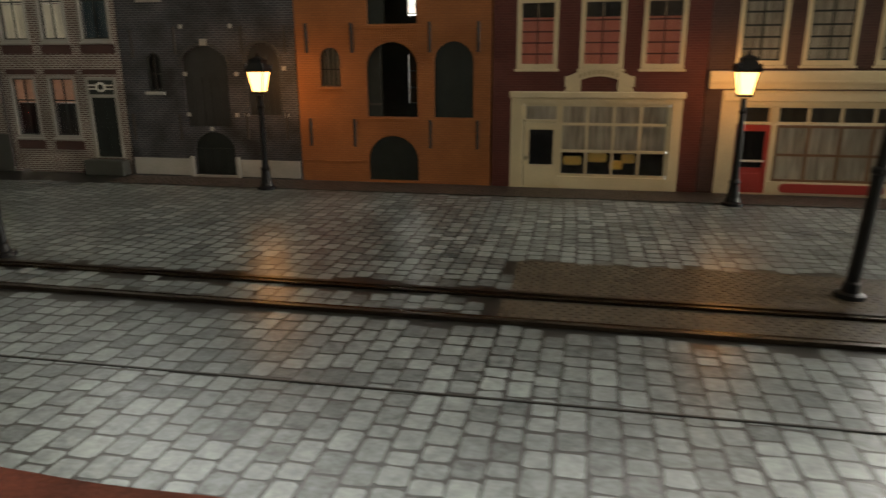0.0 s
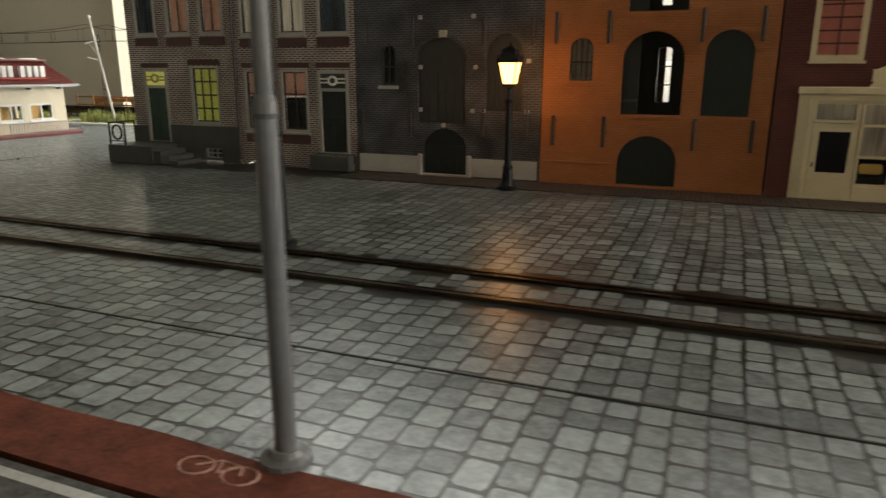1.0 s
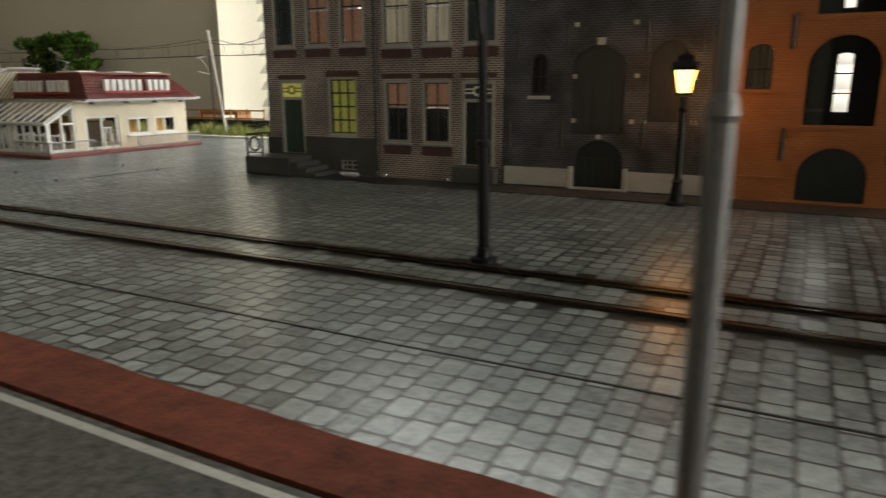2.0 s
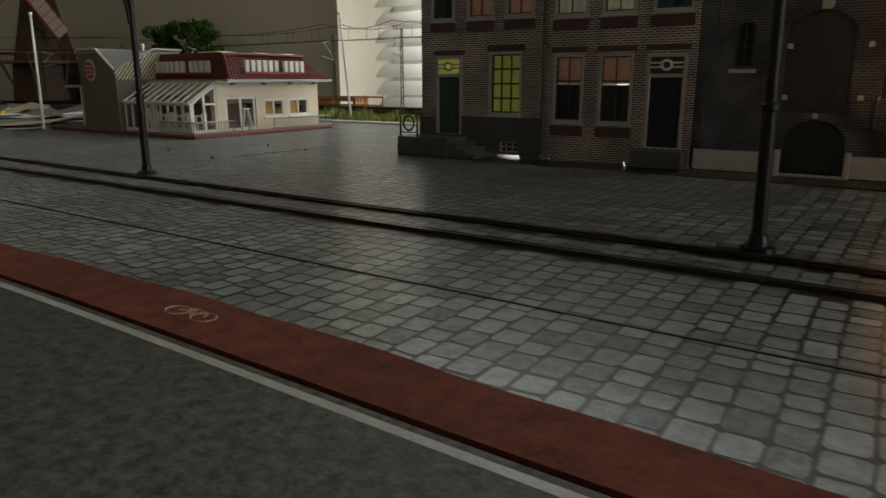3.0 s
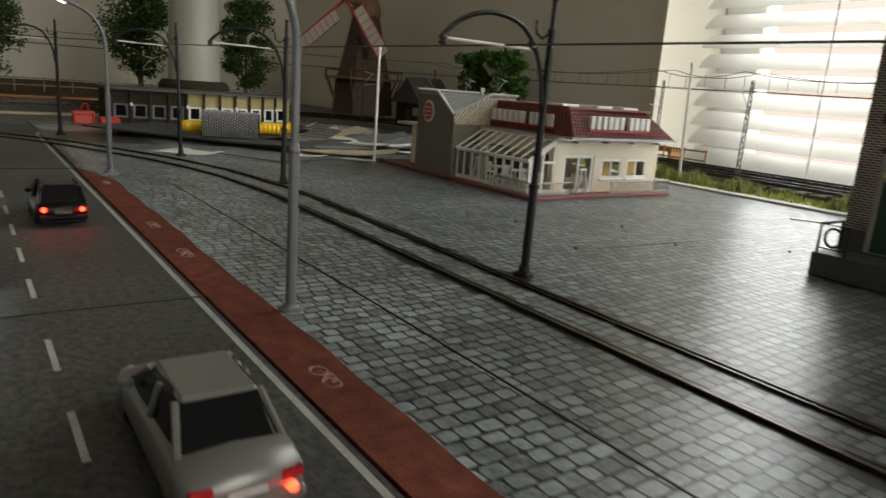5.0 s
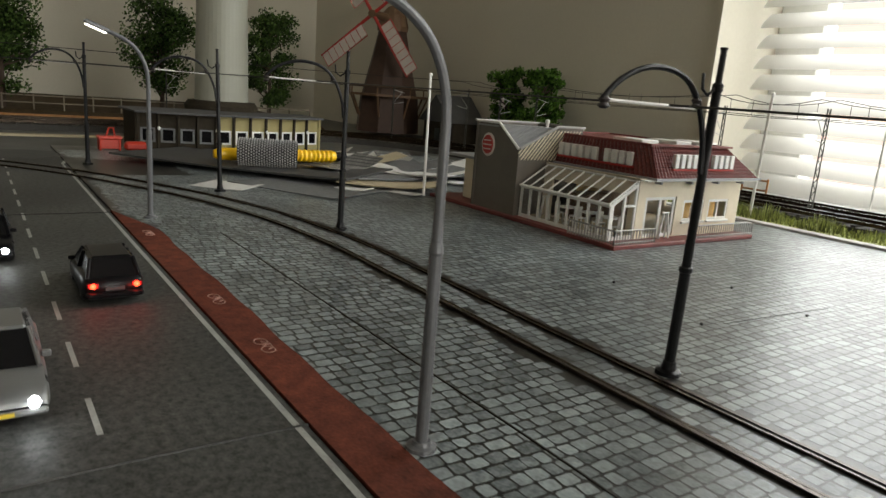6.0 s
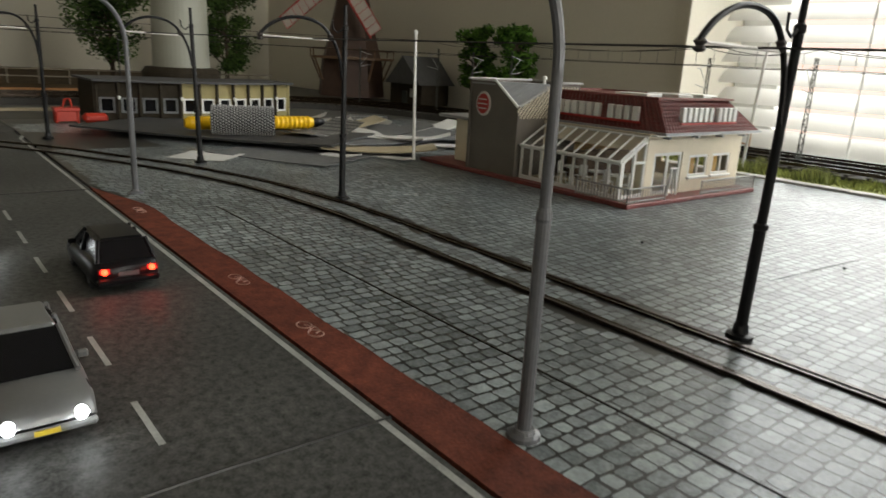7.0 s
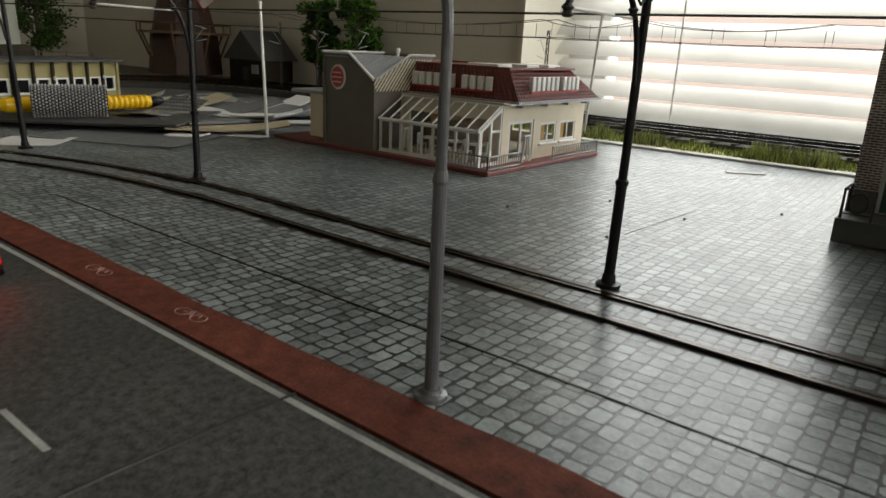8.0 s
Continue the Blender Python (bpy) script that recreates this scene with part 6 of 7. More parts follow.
def track(name, pts, z, label):
    line = smooth_line(pts, 12.0)
    t = thing(name, (0, 0, 0), label, "railway track", "railway tracks")
    part("ballast_bed", ribbon(bmesh.new(), line, 30, -1.2, z), "ballast", t, "dark ballast bed")
    for d in (-8.2, 8.2):
        part("rail", ribbon(bmesh.new(), offset_line(line, d), 1.0, z + 1.0, z + 3.2), "rail", t)
    rnd = random.Random(2)
    V, F = [], []
    acc = 0.0
    for a, b in zip(line, line[1:]):
        d = (b - a)
        n = max(1, int(d.length / 7.0))
        for k in range(n):
            p = a.lerp(b, k / n)
            u = d.normalized()
            s = Vector((u.y, -u.x, 0))
            o = len(V)
            for zz in (z - 0.2, z + 1.1):
                for q, r in ((-14, -1.3), (14, -1.3), (14, 1.3), (-14, 1.3)):
                    w = p + s * q + u * r
                    V.append((w.x * MM, w.y * MM, zz * MM))
            F += [tuple(o + i for i in f) for f in ((4, 5, 6, 7), (0, 1, 5, 4), (1, 2, 6, 5), (2, 3, 7, 6), (3, 0, 4, 7))]
    me = bpy.data.meshes.new("sleeper_bed")
    me.from_pydata(V, [], F)
    me.materials.append(M["sleeper"])
    s = new("sleeper_bed", me)
    s.parent = t
    s["kind"] = "stuff"
    return t


def build_tracks():
    track("railway_track", [(900, 500), (-400, 500), (-620, 500), (-760, 495), (-860, 468), (-920, 405), (-948, 300), (-953, 150), (-953, -120)], 4.0, "dark railway track that bends round the square")
    track("railway_track", [(900, 540), (-400, 540), (-640, 540), (-790, 534), (-895, 498), (-962, 425), (-991, 305), (-996, 150), (-996, -120)], 4.0, "second dark track beside the window wall")
    e = link("platform_edge", new_box(-640, -255, 452, 459, -1.2, 1.2, bevel=0.3), "paper")
    structure(e, "white board edge between the square and the grass", "edging")
    b = link("grass_bed", new_box(-640, -60, 459, 484, -1.2, 1.0), "grass")
    structure(b, "strip of earth below the grass", "verge")
    rnd = random.Random(11)
    V, F = [], []
    for i in range(9000):
        x = rnd.uniform(-640, -255) if i < 8000 else rnd.uniform(-255, -60)
        u = rnd.random()
        y = 459.5 + 24 * u
        k = 0.5 + 0.5 * math.sin(x / 19.0 + 1.3 * math.sin(x / 7.0))
        if rnd.random() > 0.45 + 0.6 * k:
            continue
        h = rnd.uniform(3.2, 6.4) * (0.5 + 0.9 * k) * (0.6 + 0.6 * math.sin(math.pi * u))
        a = rnd.uniform(0, 6.28)
        dx, dy = 0.45 * math.cos(a), 0.45 * math.sin(a)
        lx, ly = rnd.uniform(-2, 2), rnd.uniform(-2, 2)
        o = len(V)
        V += [((x - dx) * MM, (y - dy) * MM, 0.0008), ((x + dx) * MM, (y + dy) * MM, 0.0008), ((x + lx) * MM, (y + ly) * MM, (1 + h) * MM)]
        F.append((o, o + 1, o + 2))
    me = bpy.data.meshes.new("grass")
    me.from_pydata(V, [], F)
    me.materials.append(M["grass"])
    tagged(new("grass", me), "rough yellow-green static grass along the track", "grass", "", "stuff")
    for x, y, h, arm in ((-442, 519, 66, -14), (-513, 519, 64, -14), (-706, 516, 64, 14), (-762, 518, 62, 14), (-815, 517, 64, -14), (-890, 470, 62, 14), (-972, 250, 60, 12), (-974, 95, 60, 12)):
        mast(x, y, 2.0, h, arm)
    for y, z, sag in ((508, 73, 5), (508, 60.5, 0.6), (530, 74, 5), (530, 61.5, 0.6)):
        xs = [900, -330, -442, -513, -706, -815]
        pts = []
        for a, b in zip(xs, xs[1:]):
            for k in range(6):
                s = k / 6
                pts.append((a + (b - a) * s, y, z - sag * 4 * s * (1 - s)))
        out = (y - 508) * 1.6
        pts += [(-815, y, z), (-880 - out, y - 45, z), (-930 - out, y - 115, z), (-952 - out, y - 210, z), (-957 - out, y - 360, z), (-957 - out, y - 620, z)]
        wire(pts, "thin dark contact wire above the track")
    for y, lo, hi in ((508, 60.6, 70.0), (530, 61.6, 71.0)):
        for k in range(16):
            x = -300 - 31 * k
            d = link("wire_dropper", tube(bmesh.new(), [(x, y, lo), (x, y, hi)], 0.18, 4), "wire")
            tagged(d, "thin upright dropper between two catenary wires", "wire", "catenary droppers")
    for z in (59.6,):
        ln = offset_line(RAIL, 0.0)
        wire([(p.x, p.y - 2, z) for p in ln[::4]], "thin dark tram wire above the rails")


def fence(x0, y0, x1, y1, z, h, material, label, posts=14):
    t = thing("fence", (0, 0, 0), label, "fence", "fences")
    a, b = Vector((x0, y0, z)), Vector((x1, y1, z))
    for i in range(posts + 1):
        p = a.lerp(b, i / posts)
        part("post", tube(bmesh.new(), [p, p + Vector((0, 0, h))], 0.8, 5), material, t)
    for k in (0.45, 0.9):
        part("rail", tube(bmesh.new(), [a + Vector((0, 0, h * k)), b + Vector((0, 0, h * k))], 0.7, 5), material, t)


# ---- far end of the layout ----
def tree(x, y, z, h, r, seed, material, label):
    t = thing("tree", (x, y, z), label, "tree", "model trees")
    rnd = random.Random(seed)
    bm = bmesh.new()
    tube(bm, [(0, 0, -2), (0.8, 0.3, h * 0.25), (-0.6, 0.5, h * 0.55), (0, 0, h * 0.9)], [3.0, 2.3, 1.6, 0.4], 8)
    tips = []
    for k in range(36):
        a = rnd.uniform(0, 6.28)
        z0 = h * rnd.uniform(0.12, 0.8)
        rr = r * rnd.uniform(0.55, 1.0) * (1.15 - 0.75 * abs(z0 / h - 0.4))
        tip = Vector((rr * math.cos(a), rr * math.sin(a), z0 + h * rnd.uniform(0.05, 0.22)))
        tube(bm, [(0, 0, z0), tip * 0.5 + Vector((0, 0, z0 * 0.5)), tip], [1.1, 0.8, 0.3], 5)
        tips.append(tip)
        tips.append(tip * 0.6 + Vector((0, 0, z0 * 0.42 + rnd.uniform(0, 6))))
    tips.append(Vector((0, 0, h * 0.93)))
    part("trunk", bm, "bark", t)
    V, F = [], []
    for c in tips:
        s = r * rnd.uniform(0.26, 0.46)
        for i in range(110):
            d = Vector((rnd.gauss(0, 1), rnd.gauss(0, 1), rnd.gauss(0, 0.8)))
            d = d.normalized() * s * rnd.random() ** 0.4
            p = c + d
            n = Vector((rnd.gauss(0, 1), rnd.gauss(0, 1), rnd.gauss(0, 1))).normalized()
            u = n.orthogonal().normalized() * rnd.uniform(1.2, 2.4)
            w = n.cross(u).normalized() * rnd.uniform(0.9, 1.8)
            o = len(V)
            V += [tuple(q * MM for q in p - u), tuple(q * MM for q in p + w), tuple(q * MM for q in p + u), tuple(q * MM for q in p - w)]
            F.append((o, o + 1, o + 2, o + 3))
    me = bpy.data.meshes.new("crown")
    me.from_pydata(V, [], F)
    me.materials.append(M[material])
    c = new("crown", me)
    c.parent = t
    return t


def build_depot():
    t = thing("roundhouse", (-782, 187, 0), "low olive and brown engine shed with many small windows", "building")
    n = 11
    # slightly bowed front made of bays
    def front(s):
        return Vector((17 * math.sin(math.pi * s) - 12 * s, 152 * s, 0))
    for k in range(n):
        a, b = front(k / n), front((k + 1) / n)
        ang = math.atan2(b.y - a.y, b.x - a.x)
        w = (b - a).length
        m = "depot_dark" if k < 4 else "depot"
        bm = slab(bmesh.new(), rect(0, w, 0, 28), 0, 1.5, [rect(w * 0.14, w * 0.86, 6.5, 16.5)])
        bmesh.ops.rotate(bm, verts=bm.verts, cent=(0, 0, 0), matrix=Matrix.Rotation(ang, 3, "Z"))
        bmesh.ops.translate(bm, verts=bm.verts, vec=a)
        bay = part("bay_wall", bm, m, t)
        bm = slab(bmesh.new(), rect(w * 0.13, w * 0.87, 6.0, 17.0), -0.4, 0.6, [rect(w * 0.24, w * 0.76, 7.4, 15.8)])
        bmesh.ops.rotate(bm, verts=bm.verts, cent=(0, 0, 0), matrix=Matrix.Rotation(ang, 3, "Z"))
        bmesh.ops.translate(bm, verts=bm.verts, vec=a)
        part("window_frame", bm, "white" if k > 3 else "card_grey", bay)
        bm = new_box(w * 0.1, w * 0.9, 0.9, 1.2, 6, 17)
        bmesh.ops.rotate(bm, verts=bm.verts, cent=(0, 0, 0), matrix=Matrix.Rotation(ang, 3, "Z"))
        bmesh.ops.translate(bm, verts=bm.verts, vec=a)
        part("pane", bm, "car_glass", bay)
        part("pilaster", new_box(a.x - 0.2, a.x + 2.4, a.y - 0.9, a.y + 0.9, 0, 28, bevel=0.2), "depot_dark", t)
        if k % 3 == 1:
            part("wall_lamp", lathe(bmesh.new(), [(0.4, 15.6), (1.1, 16.2), (1.1, 17.6), (0.4, 18.4)], a.x + 3.4, a.y, 8), "white", t, "small white wall lamp")
    part("end_wall", new_box(-58, -11, 152, 154, 0, 28), "depot", t, "olive yellow end wall")
    part("end_wall", new_box(-46, 1, -2, 0, 0, 28), "depot_dark", t)
    bm = slab(bmesh.new(), [(-58, -4)] + [(front(k / 14).x + 6, front(k / 14).y * 1.04 - 3) for k in range(15)] + [(-62, 157)], 28, 29.4, plane="xy")
    part("roof", bm, "felt", t, "flat grey felt roof")
    s = thing("silo", (-860, 273, 28), "tall smooth grey-green silo above the engine shed", "silo")
    s.location.z = 0
    part("drum", lathe(bmesh.new(), [(24, 26), (24, 30), (23.4, 34), (21.8, 120), (21.2, 300), (21.2, 330)], n=40), "silo", s, smooth=False)
    part("collar", lathe(bmesh.new(), [(32, 0), (32, 33), (29, 37), (25, 37.4)], n=32), "depot_dark", s, "dark collar round the silo foot")
    r = thing("red_cart", (-774, 166, 0), "small red plastic cart parked beside the shed", "cart")
    part("tray", new_box(-5, 5, -8, 8, 8, 10.4, bevel=0.4), "redplastic", r)
    for a in (-4, 4):
        for b in (-6.5, 6.5):
            part("leg", tube(bmesh.new(), [(a, b, 0), (a, b, 8.2)], 0.9, 6), "redplastic", r)
    part("box", new_box(-4, 4, -6, 6, 1.0, 8.0, bevel=0.4), "redplastic", r)
    part("handle", tube(bmesh.new(), [(0, -2, 10), (0, 0, 16), (0, 3, 16), (0, 4, 10)], 0.7, 6), "redplastic", r)
    part("bin", new_box(-4, 4, 10, 26, 0, 6.5, bevel=2.0), "redplastic", r)


def sheet(name, x, y, z, w, l, turn, material, curl, label, group="loose sheets", th=0.5):
    """A loose sheet of card that lifts at its ends."""
    t = thing(name, (x, y, z), label, "sheet", group, turn)
    bm = bmesh.new()
    rows = []
    n = 9
    for i in range(n + 1):
        s = i / n * 2 - 1
        zz = curl * s * s * (1.0 if s > 0 else 0.35)
        rows.append([bm.verts.new((s * l / 2, -w / 2, zz)), bm.verts.new((s * l / 2, w / 2, zz + curl * 0.15 * (s > 0)))])
    for a, b in zip(rows, rows[1:]):
        bm.faces.new((a[0], b[0], b[1], a[1]))
    ex = bmesh.ops.extrude_face_region(bm, geom=list(bm.faces))
    bmesh.ops.translate(bm, vec=(0, 0, th), verts=[v for v in ex["geom"] if isinstance(v, bmesh.types.BMVert)])
    part("sheet_body", bm, material, t)
    return t


def build_clutter():
    sheet("card_sheet", -694, 262, 0.0, 80, 150, 45, "card_dark", 0.8, "dark grey card sheet lying on the square", th=2.4)
    sheet("card_sheet", -671, 239, 3.0, 74, 171, 38.6, "card_dark", 1.6, "large dark printed card sheet on top of the pile", th=1.2)
    sheet("card_sheet", -660, 300, 1.6, 60, 110, 70, "card_grey", 6.0, "grey printed card sheet with a lifted end")
    sheet("card_sheet", -641, 290, 4.6, 26, 54, 112, "stone_card", 7.0, "grey stone-patterned card with a curled end")
    sheet("card_sheet", -655, 352, 1.0, 30, 84, 170, "stone_card", 9.0, "grey stone-patterned card with both ends curled up")
    sheet("paper_sheet", -620, 328, 4.0, 18, 78, 10, "paper", 3.0, "white strip of card lying across the pile", th=1.0)
    sheet("paper_sheet", -567, 288, 0.2, 9, 42, 13, "paper", 1.0, "narrow white paper strip on the square")
    sheet("paper_sheet", -574, 265, 0.6, 12, 20, 30, "paper", 1.0, "small white paper scrap on the square")
    sheet("paper_sheet", -597, 199, 0.05, 28, 30, 45, "paper", 0.3, "white scrap of paper beside the tram rails", th=0.25)
    sheet("paper_sheet", -650, 385, 1.0, 34, 150, 20, "card_tan", 4.0, "tan cardboard offcut behind the cards", th=1.2)
    sheet("card_sheet", -590, 246, 0.05, 58, 76, 28, "card_grey", 0.6, "flat grey printed card sheet with dark edges", th=0.4)
    sheet("card_sheet", -612, 276, 0.3, 24, 100, 40, "card_dark", 1.2, "dark narrow card strip on the square", th=0.9)
    rnd = random.Random(21)
    for k in range(16):
        m = rnd.choice(("paper", "card_grey", "card_dark", "paper", "card_tan"))
        nm, lb = ("paper_sheet", "loose pale paper offcut among the cards") if m in ("paper", "card_tan") else ("card_sheet", "loose dark card offcut among the papers")
        sheet(nm, rnd.uniform(-720, -575), rnd.uniform(285, 385), rnd.uniform(0.2, 4.0), rnd.uniform(10, 34), rnd.uniform(40, 105), rnd.uniform(35, 100), m, rnd.uniform(2, 9), lb, th=rnd.uniform(0.3, 0.9))
    # rolled card
    t = thing("card_roll", (-648, 240, 4.4), "rolled grey sheet of stone-patterned card", "card roll", turn=66)
    bm = bmesh.new()
    R, n = 8.6, 40
    rings = []
    for x in (-18.5, 18.5):
        rings.append([bm.verts.new((x, (R - 0.012 * k) * math.cos(2 * math.pi * k / n * 1.08), R + (R - 0.012 * k) * math.sin(2 * math.pi * k / n * 1.08))) for k in range(n)])
    for k in range(n - 1):
        bm.faces.new((rings[0][k], rings[0][k + 1], rings[1][k + 1], rings[1][k]))
    ex = bmesh.ops.solidify(bm, geom=list(bm.faces), thickness=0.5)
    part("roll_body", bm, "card_dark", t)
    V, F = [], []
    for i in range(23):
        for k in range(30):
            a = 2 * math.pi * (k + 0.5 * (i % 2)) / 30
            x = -17.6 + i * 1.6
            o = len(V)
            for da, dx, dr in ((-0.085, 0, 0.15), (0, -0.7, 0.15), (0.085, 0, 0.15), (0, 0.7, 0.15), (0, 0, 0.75)):
                rr = R + dr
                V.append(((x + dx) * MM, rr * math.cos(a + da) * MM, (R + rr * math.sin(a + da)) * MM))
            F += [(o, o + 1, o + 4), (o + 1, o + 2, o + 4), (o + 2, o + 3, o + 4), (o + 3, o, o + 4)]
    me = bpy.data.meshes.new("stone_pattern")
    me.from_pydata(V, [], F)
    me.materials.append(M["stone"])
    s = new("stone_pattern", me)
    s.parent = t
    s["kind"] = "stuff"
    # yellow tool
    t = thing("yellow_tool", (-668, 256, 4.4), "yellow hand tool with a ribbed grip and black collar", "tool", turn=86)
    part("shaft", lathe(bmesh.new(), [(2.6, -44), (4.0, -41), (4.2, -30), (3.9, -8), (4.0, 12)], n=16), "yellow", t)
    prof = []
    for k in range(17):
        prof += [(4.5 if k % 2 else 3.8, 12 + 1.6 * k)]
    part("grip", lathe(bmesh.new(), prof + [(3.3, 39.5)], n=18), "yellow", t, "ribbed yellow grip")
    part("collar", lathe(bmesh.new(), [(3.1, 39), (3.3, 43), (2.0, 48)], n=14), "black", t)
    for o in t.children:
        o.rotation_euler = (0, radians(90), 0)
        o.location = (0, 0, 0.0052)
    c = thing("yellow_cutter", (-662, 316, 4.6), "yellow cutter with a black blade holder on the cards", "cutter", turn=30)
    part("handle", new_box(-10, 10, -3.4, 3.4, 0, 6.4, bevel=1.6), "yellow", c)
    part("tip", new_box(-13, -7.5, -1.4, 1.4, 0.8, 2.8, bevel=0.5), "black", c)


def build_windmill():
    t = thing("windmill", (-1040, 549, 4), "brown tower windmill with red and white sails", "windmill")
    part("base", lathe(bmesh.new(), [(44, 0), (40, 46)], n=8), "mill_body", t)
    part("gallery", lathe(bmesh.new(), [(56, 46), (56, 49)], n=8), "wood", t)
    bm = bmesh.new()
    for k in range(8):
        a, b = math.pi * k / 4, math.pi * (k + 1) / 4
        tube(bm, [(55 * math.cos(a), 55 * math.sin(a), 58), (55 * math.cos(b), 55 * math.sin(b), 58)], 1.0, 4)
        part("gallery_post", tube(bmesh.new(), [(55 * math.cos(a), 55 * math.sin(a), 48), (55 * math.cos(a), 55 * math.sin(a), 58)], 1.0, 4), "wood", t)
        part("gallery_strut", tube(bmesh.new(), [(42 * math.cos(a), 42 * math.sin(a), 20), (53 * math.cos(a), 53 * math.sin(a), 46)], 1.4, 4), "wood", t)
    part("gallery_rail", bm, "wood", t)
    part("body", lathe(bmesh.new(), [(38, 49), (28, 90), (19, 130)], n=8), "mill_body", t)
    part("cap", lathe(bmesh.new(), [(20, 130), (21, 136), (17, 150), (8, 160), (2, 163)], n=14), "wood", t)
    hub = Vector((22, -42, 146))
    d = Vector((0.52, -0.85, 0)).normalized()
    side = Vector((-d.y, d.x, 0))
    w = part("wind_shaft", tube(bmesh.new(), [Vector((0, 0, 146)), hub + d * 4], 5, 8), "wood", t)
    for k in range(4):
        a = radians(36 + 90 * k)
        u = side * math.cos(a) + Vector((0, 0, 1)) * math.sin(a)
        v = -side * math.sin(a) + Vector((0, 0, 1)) * math.cos(a)
        part("sail_stock", tube(bmesh.new(), [hub, hub + u * 92], [2.2, 1.2], 6), "badge_red", t, "red sail stock")
        bm = bmesh.new()
        q = [bm.verts.new(p) for p in (hub + u * 20 + v * 1, hub + u * 90 + v * 1, hub + u * 90 + v * 18, hub + u * 20 + v * 16)]
        bm.faces.new(q)
        ex = bmesh.ops.extrude_face_region(bm, geom=list(bm.faces))
        bmesh.ops.translate(bm, vec=d * 1.0, verts=[x for x in ex["geom"] if isinstance(x, bmesh.types.BMVert)])
        s = part("sail", bm, "sail", t, "pale sail cloth")
        bm = bmesh.new()
        for j in range(8):
            p = hub + u * (20 + 10 * j) + d * 1.3
            tube(bm, [p + v * 1, p + v * 18], 0.4, 4)
        tube(bm, [hub + u * 20 + v * 18 + d * 1.3, hub + u * 90 + v * 18 + d * 1.3], 0.6, 4)
        part("sail_lath", bm, "badge_red", s)
    h = thing("cottage", (-925, 575, 2), "dark little cottage with a steep roof by the track", "house")
    part("wall", new_box(-32, 32, -20, 20, 0, 26), "depot_dark", h)
    part("roof", slab(bmesh.new(), [(-36, 24), (0, 56), (36, 24)], -26, 26), "felt", h)
    part("door", new_box(-6, 4, -20.8, -20, 0, 16), "frame_dark", h)
    part("window", new_box(10, 22, -20.8, -20, 9, 19), "frame_grey", h)


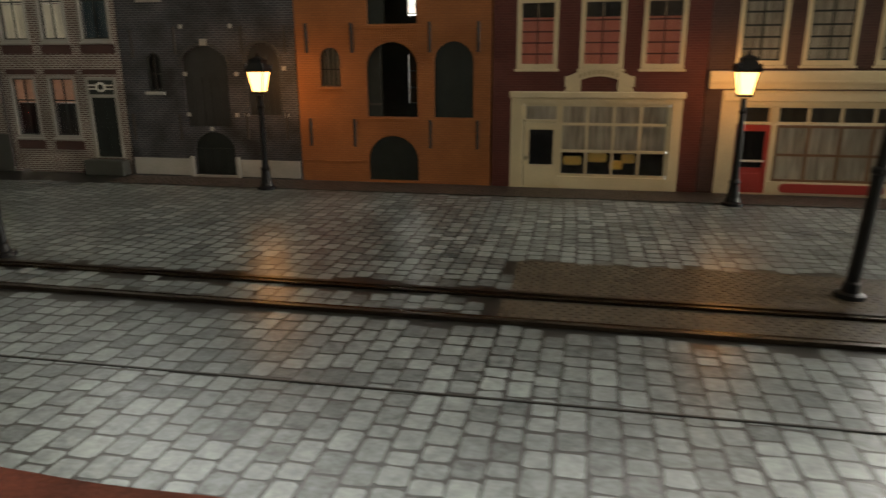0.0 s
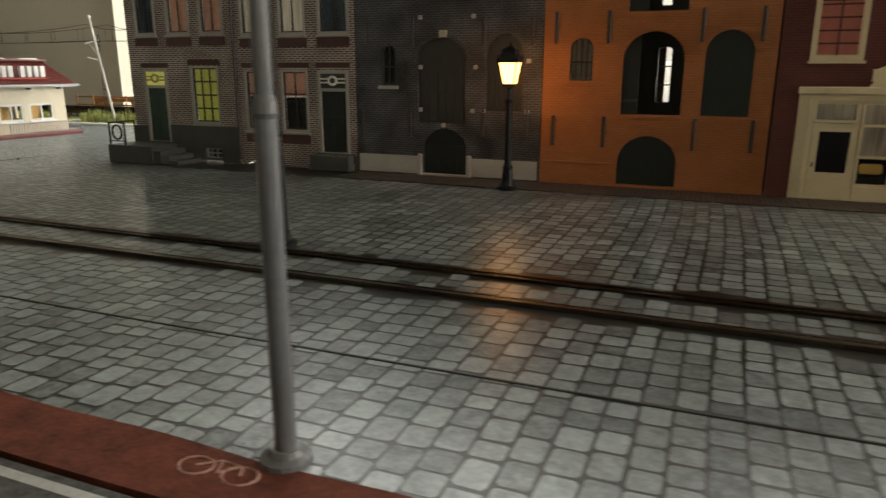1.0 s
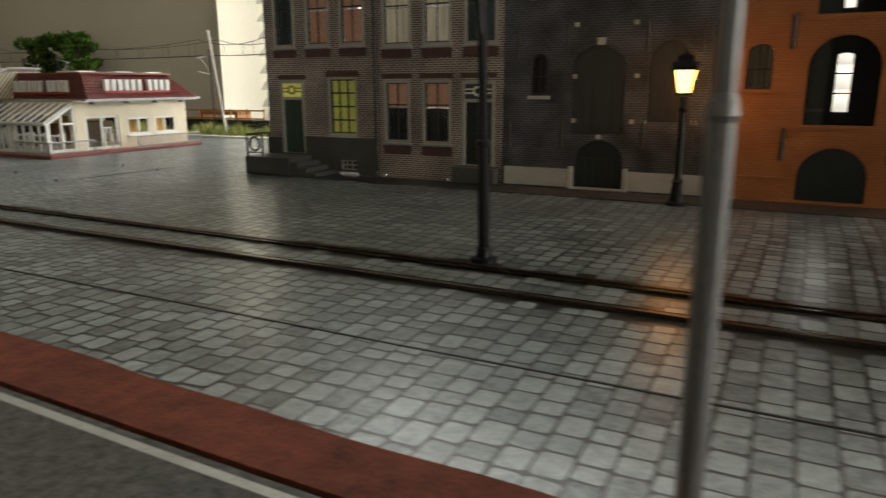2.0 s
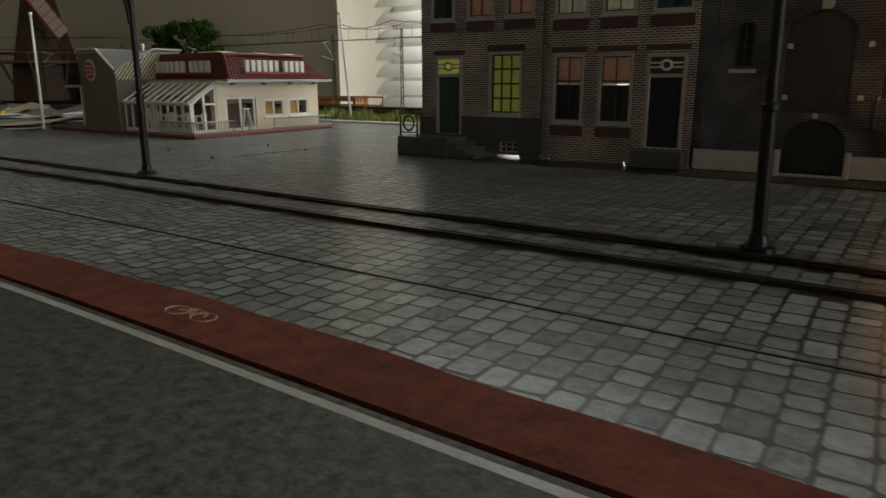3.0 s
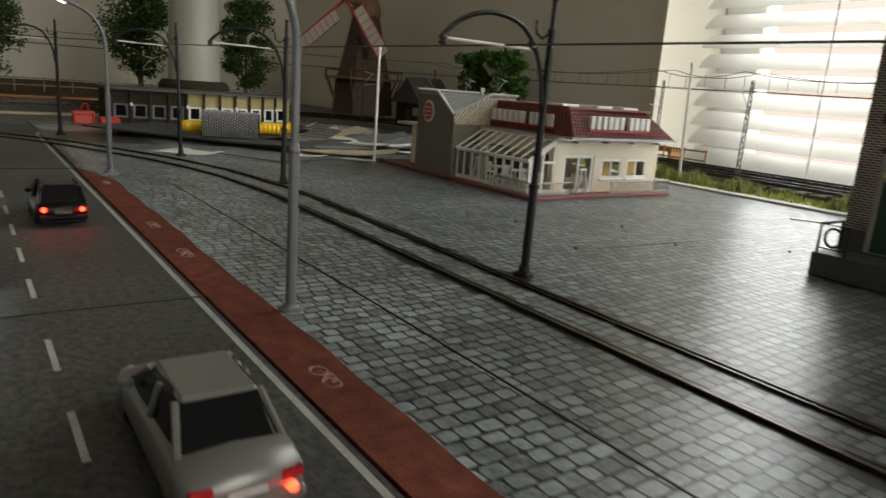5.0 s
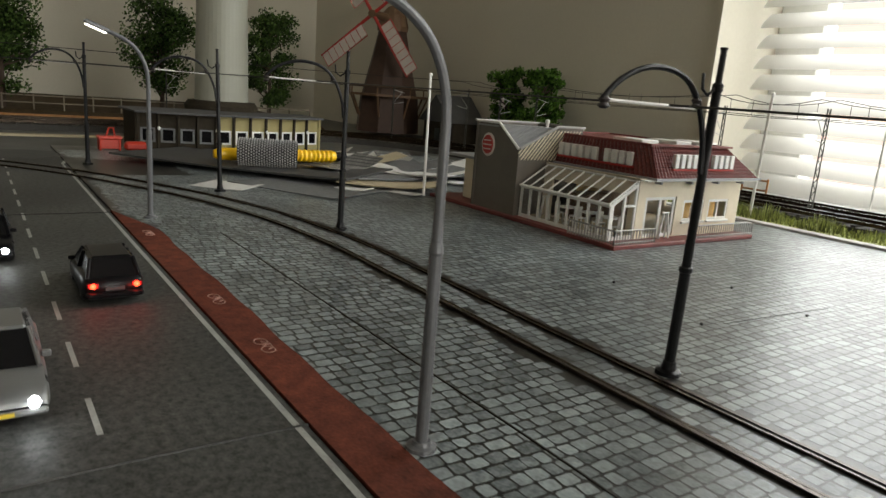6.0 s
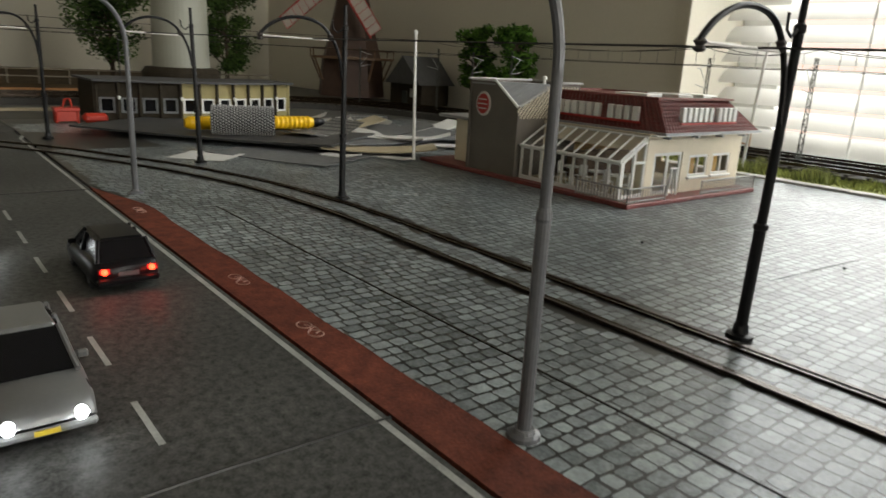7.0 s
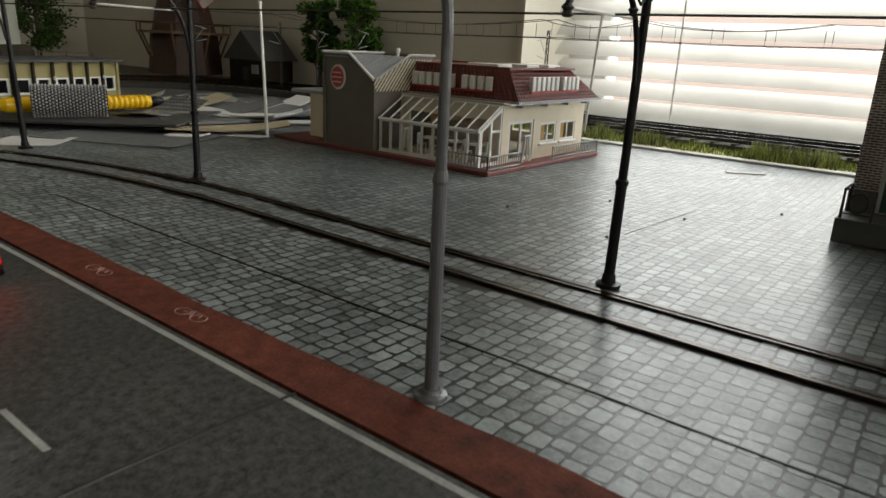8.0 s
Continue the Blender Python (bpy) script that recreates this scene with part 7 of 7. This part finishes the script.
def build_far_end():
    for x, y, h, r, s, m in ((-1075, 268, 138, 36, 1, "leaf_dark"), (-1075, 396, 134, 30, 2, "leaf_dark"), (-1075, 112, 116, 34, 3, "leaf_dark"), (-835, 585, 92, 20, 4, "leaf"), (-778, 588, 94, 20, 5, "leaf"), (-1075, 8, 118, 32, 6, "leaf_dark")):
        tree(x, y, 9 if x < -1000 else 0, h, r, s, m, "dense green model tree with a brown trunk")
    bank = link("embankment", slab(bmesh.new(), [(-1440, -1), (-1014, -1), (-1022, 4), (-1044, 11), (-1440, 13)], -120, 450), "earth")
    structure(bank, "brown earth bank behind the far tracks", "embankment")
    for k, (z0, z1, x) in enumerate(((1.0, 4.6, -1013), (5.4, 8.2, -1024))):
        structure(link("timber_edging", new_box(x - 3, x + 1, -118, 330 - 30 * k, z0, z1, bevel=0.6), "wood_orange"), "rust-brown timber edging along the bank", "edging")
    fence(-1048, -110, -1048, 440, 11, 16, "fence_wood", "grey-brown timber fence along the far bank", 20)
    structure(link("board_edge", new_box(-886, -877, -120, 236, -1.2, 0.8, bevel=0.3), "card_tan"), "tan edge of a board across the square", "edging")
    fence(-600, 566, -500, 566, 0, 16, "wood_orange", "orange timber fence below the window", 5)
    c = thing("timber_crate", (-560, 580, 0), "orange-brown timber rack by the window", "rack")
    for k in range(5):
        part("lath", new_box(-24, 24, -8 + 4 * k - 1, -8 + 4 * k + 1, 10, 13), "wood_orange", c)
    for a in (-22, 22):
        part("leg", new_box(a - 1.5, a + 1.5, -9, 9, 0, 10), "wood_orange", c)

build_room()
build_ground()
build_brick_houses()
build_black_house()
build_orange_house()
build_red_shop()
build_brown_shop()

lantern(-103, 301, "black lantern post with a warm lit lamp by the black house")
lantern(53, 301, "black lantern post with a warm lit lamp by the shops")
point_lamp("lantern_bulb", -0.103, 0.301, 0.0372, 0.0040, (1.0, 0.42, 0.13))
point_lamp("lantern_bulb", 0.053, 0.301, 0.0372, 0.0040, (1.0, 0.42, 0.13))
for px, py, ln, tn in ((58, 216, 4, 0), (-128, 211, -1, 0), (-310.4, 212, 0.9, 0), (-474, 208, 0.5, 0), (-578, 189, -3, 12), (-688, 141, 0, 30)):
    tram_pole(px, py, ln, tn)
for px, py in ((-77, 137), (-307, 143), (-514, 142)):
    street_lamp(px, py)
car(-260, 110.8, 180, "car_white", "champagne silver saloon car with red rear lights on the road")
car(-418.5, 111, 180, "car_black", "glossy black hatchback with glowing rear lights on the road", hatch=True, L=41)
car(-360, 85, 0, "car_silver", "silver saloon car with bright headlights on the road", lights="front", L=45)
car(-469, 85, 0, "car_black", "black saloon car with bright headlights on the road", lights="front", L=46)
for cx, cy in ((-0.3385, 0.085), (-0.447, 0.085)):
    for s in (-1, 1):
        point_lamp("headlight_beam", cx, cy + s * 0.0045, 0.0042, 0.0005, (0.85, 0.92, 1.0), 0.0008)
for s in (-1, 1):
    point_lamp("tail_glow", -0.3995, 0.111 + s * 0.005, 0.0054, 0.0004, (1.0, 0.05, 0.03), 0.0008)
    point_lamp("tail_glow", -0.2385, 0.1108 + s * 0.005, 0.0037, 0.00006, (1.0, 0.06, 0.03), 0.0008)
build_restaurant()
flag_pole(-552, 299, (-566, 307, 69), "slender white flag pole beside the restaurant")
flag_pole(-452, 470, (-433, 440, 72), "leaning white pole by the grass verge")
build_tracks()
build_depot()
build_clutter()
build_windmill()
build_far_end()

build_small_paving()
build_cobbles()
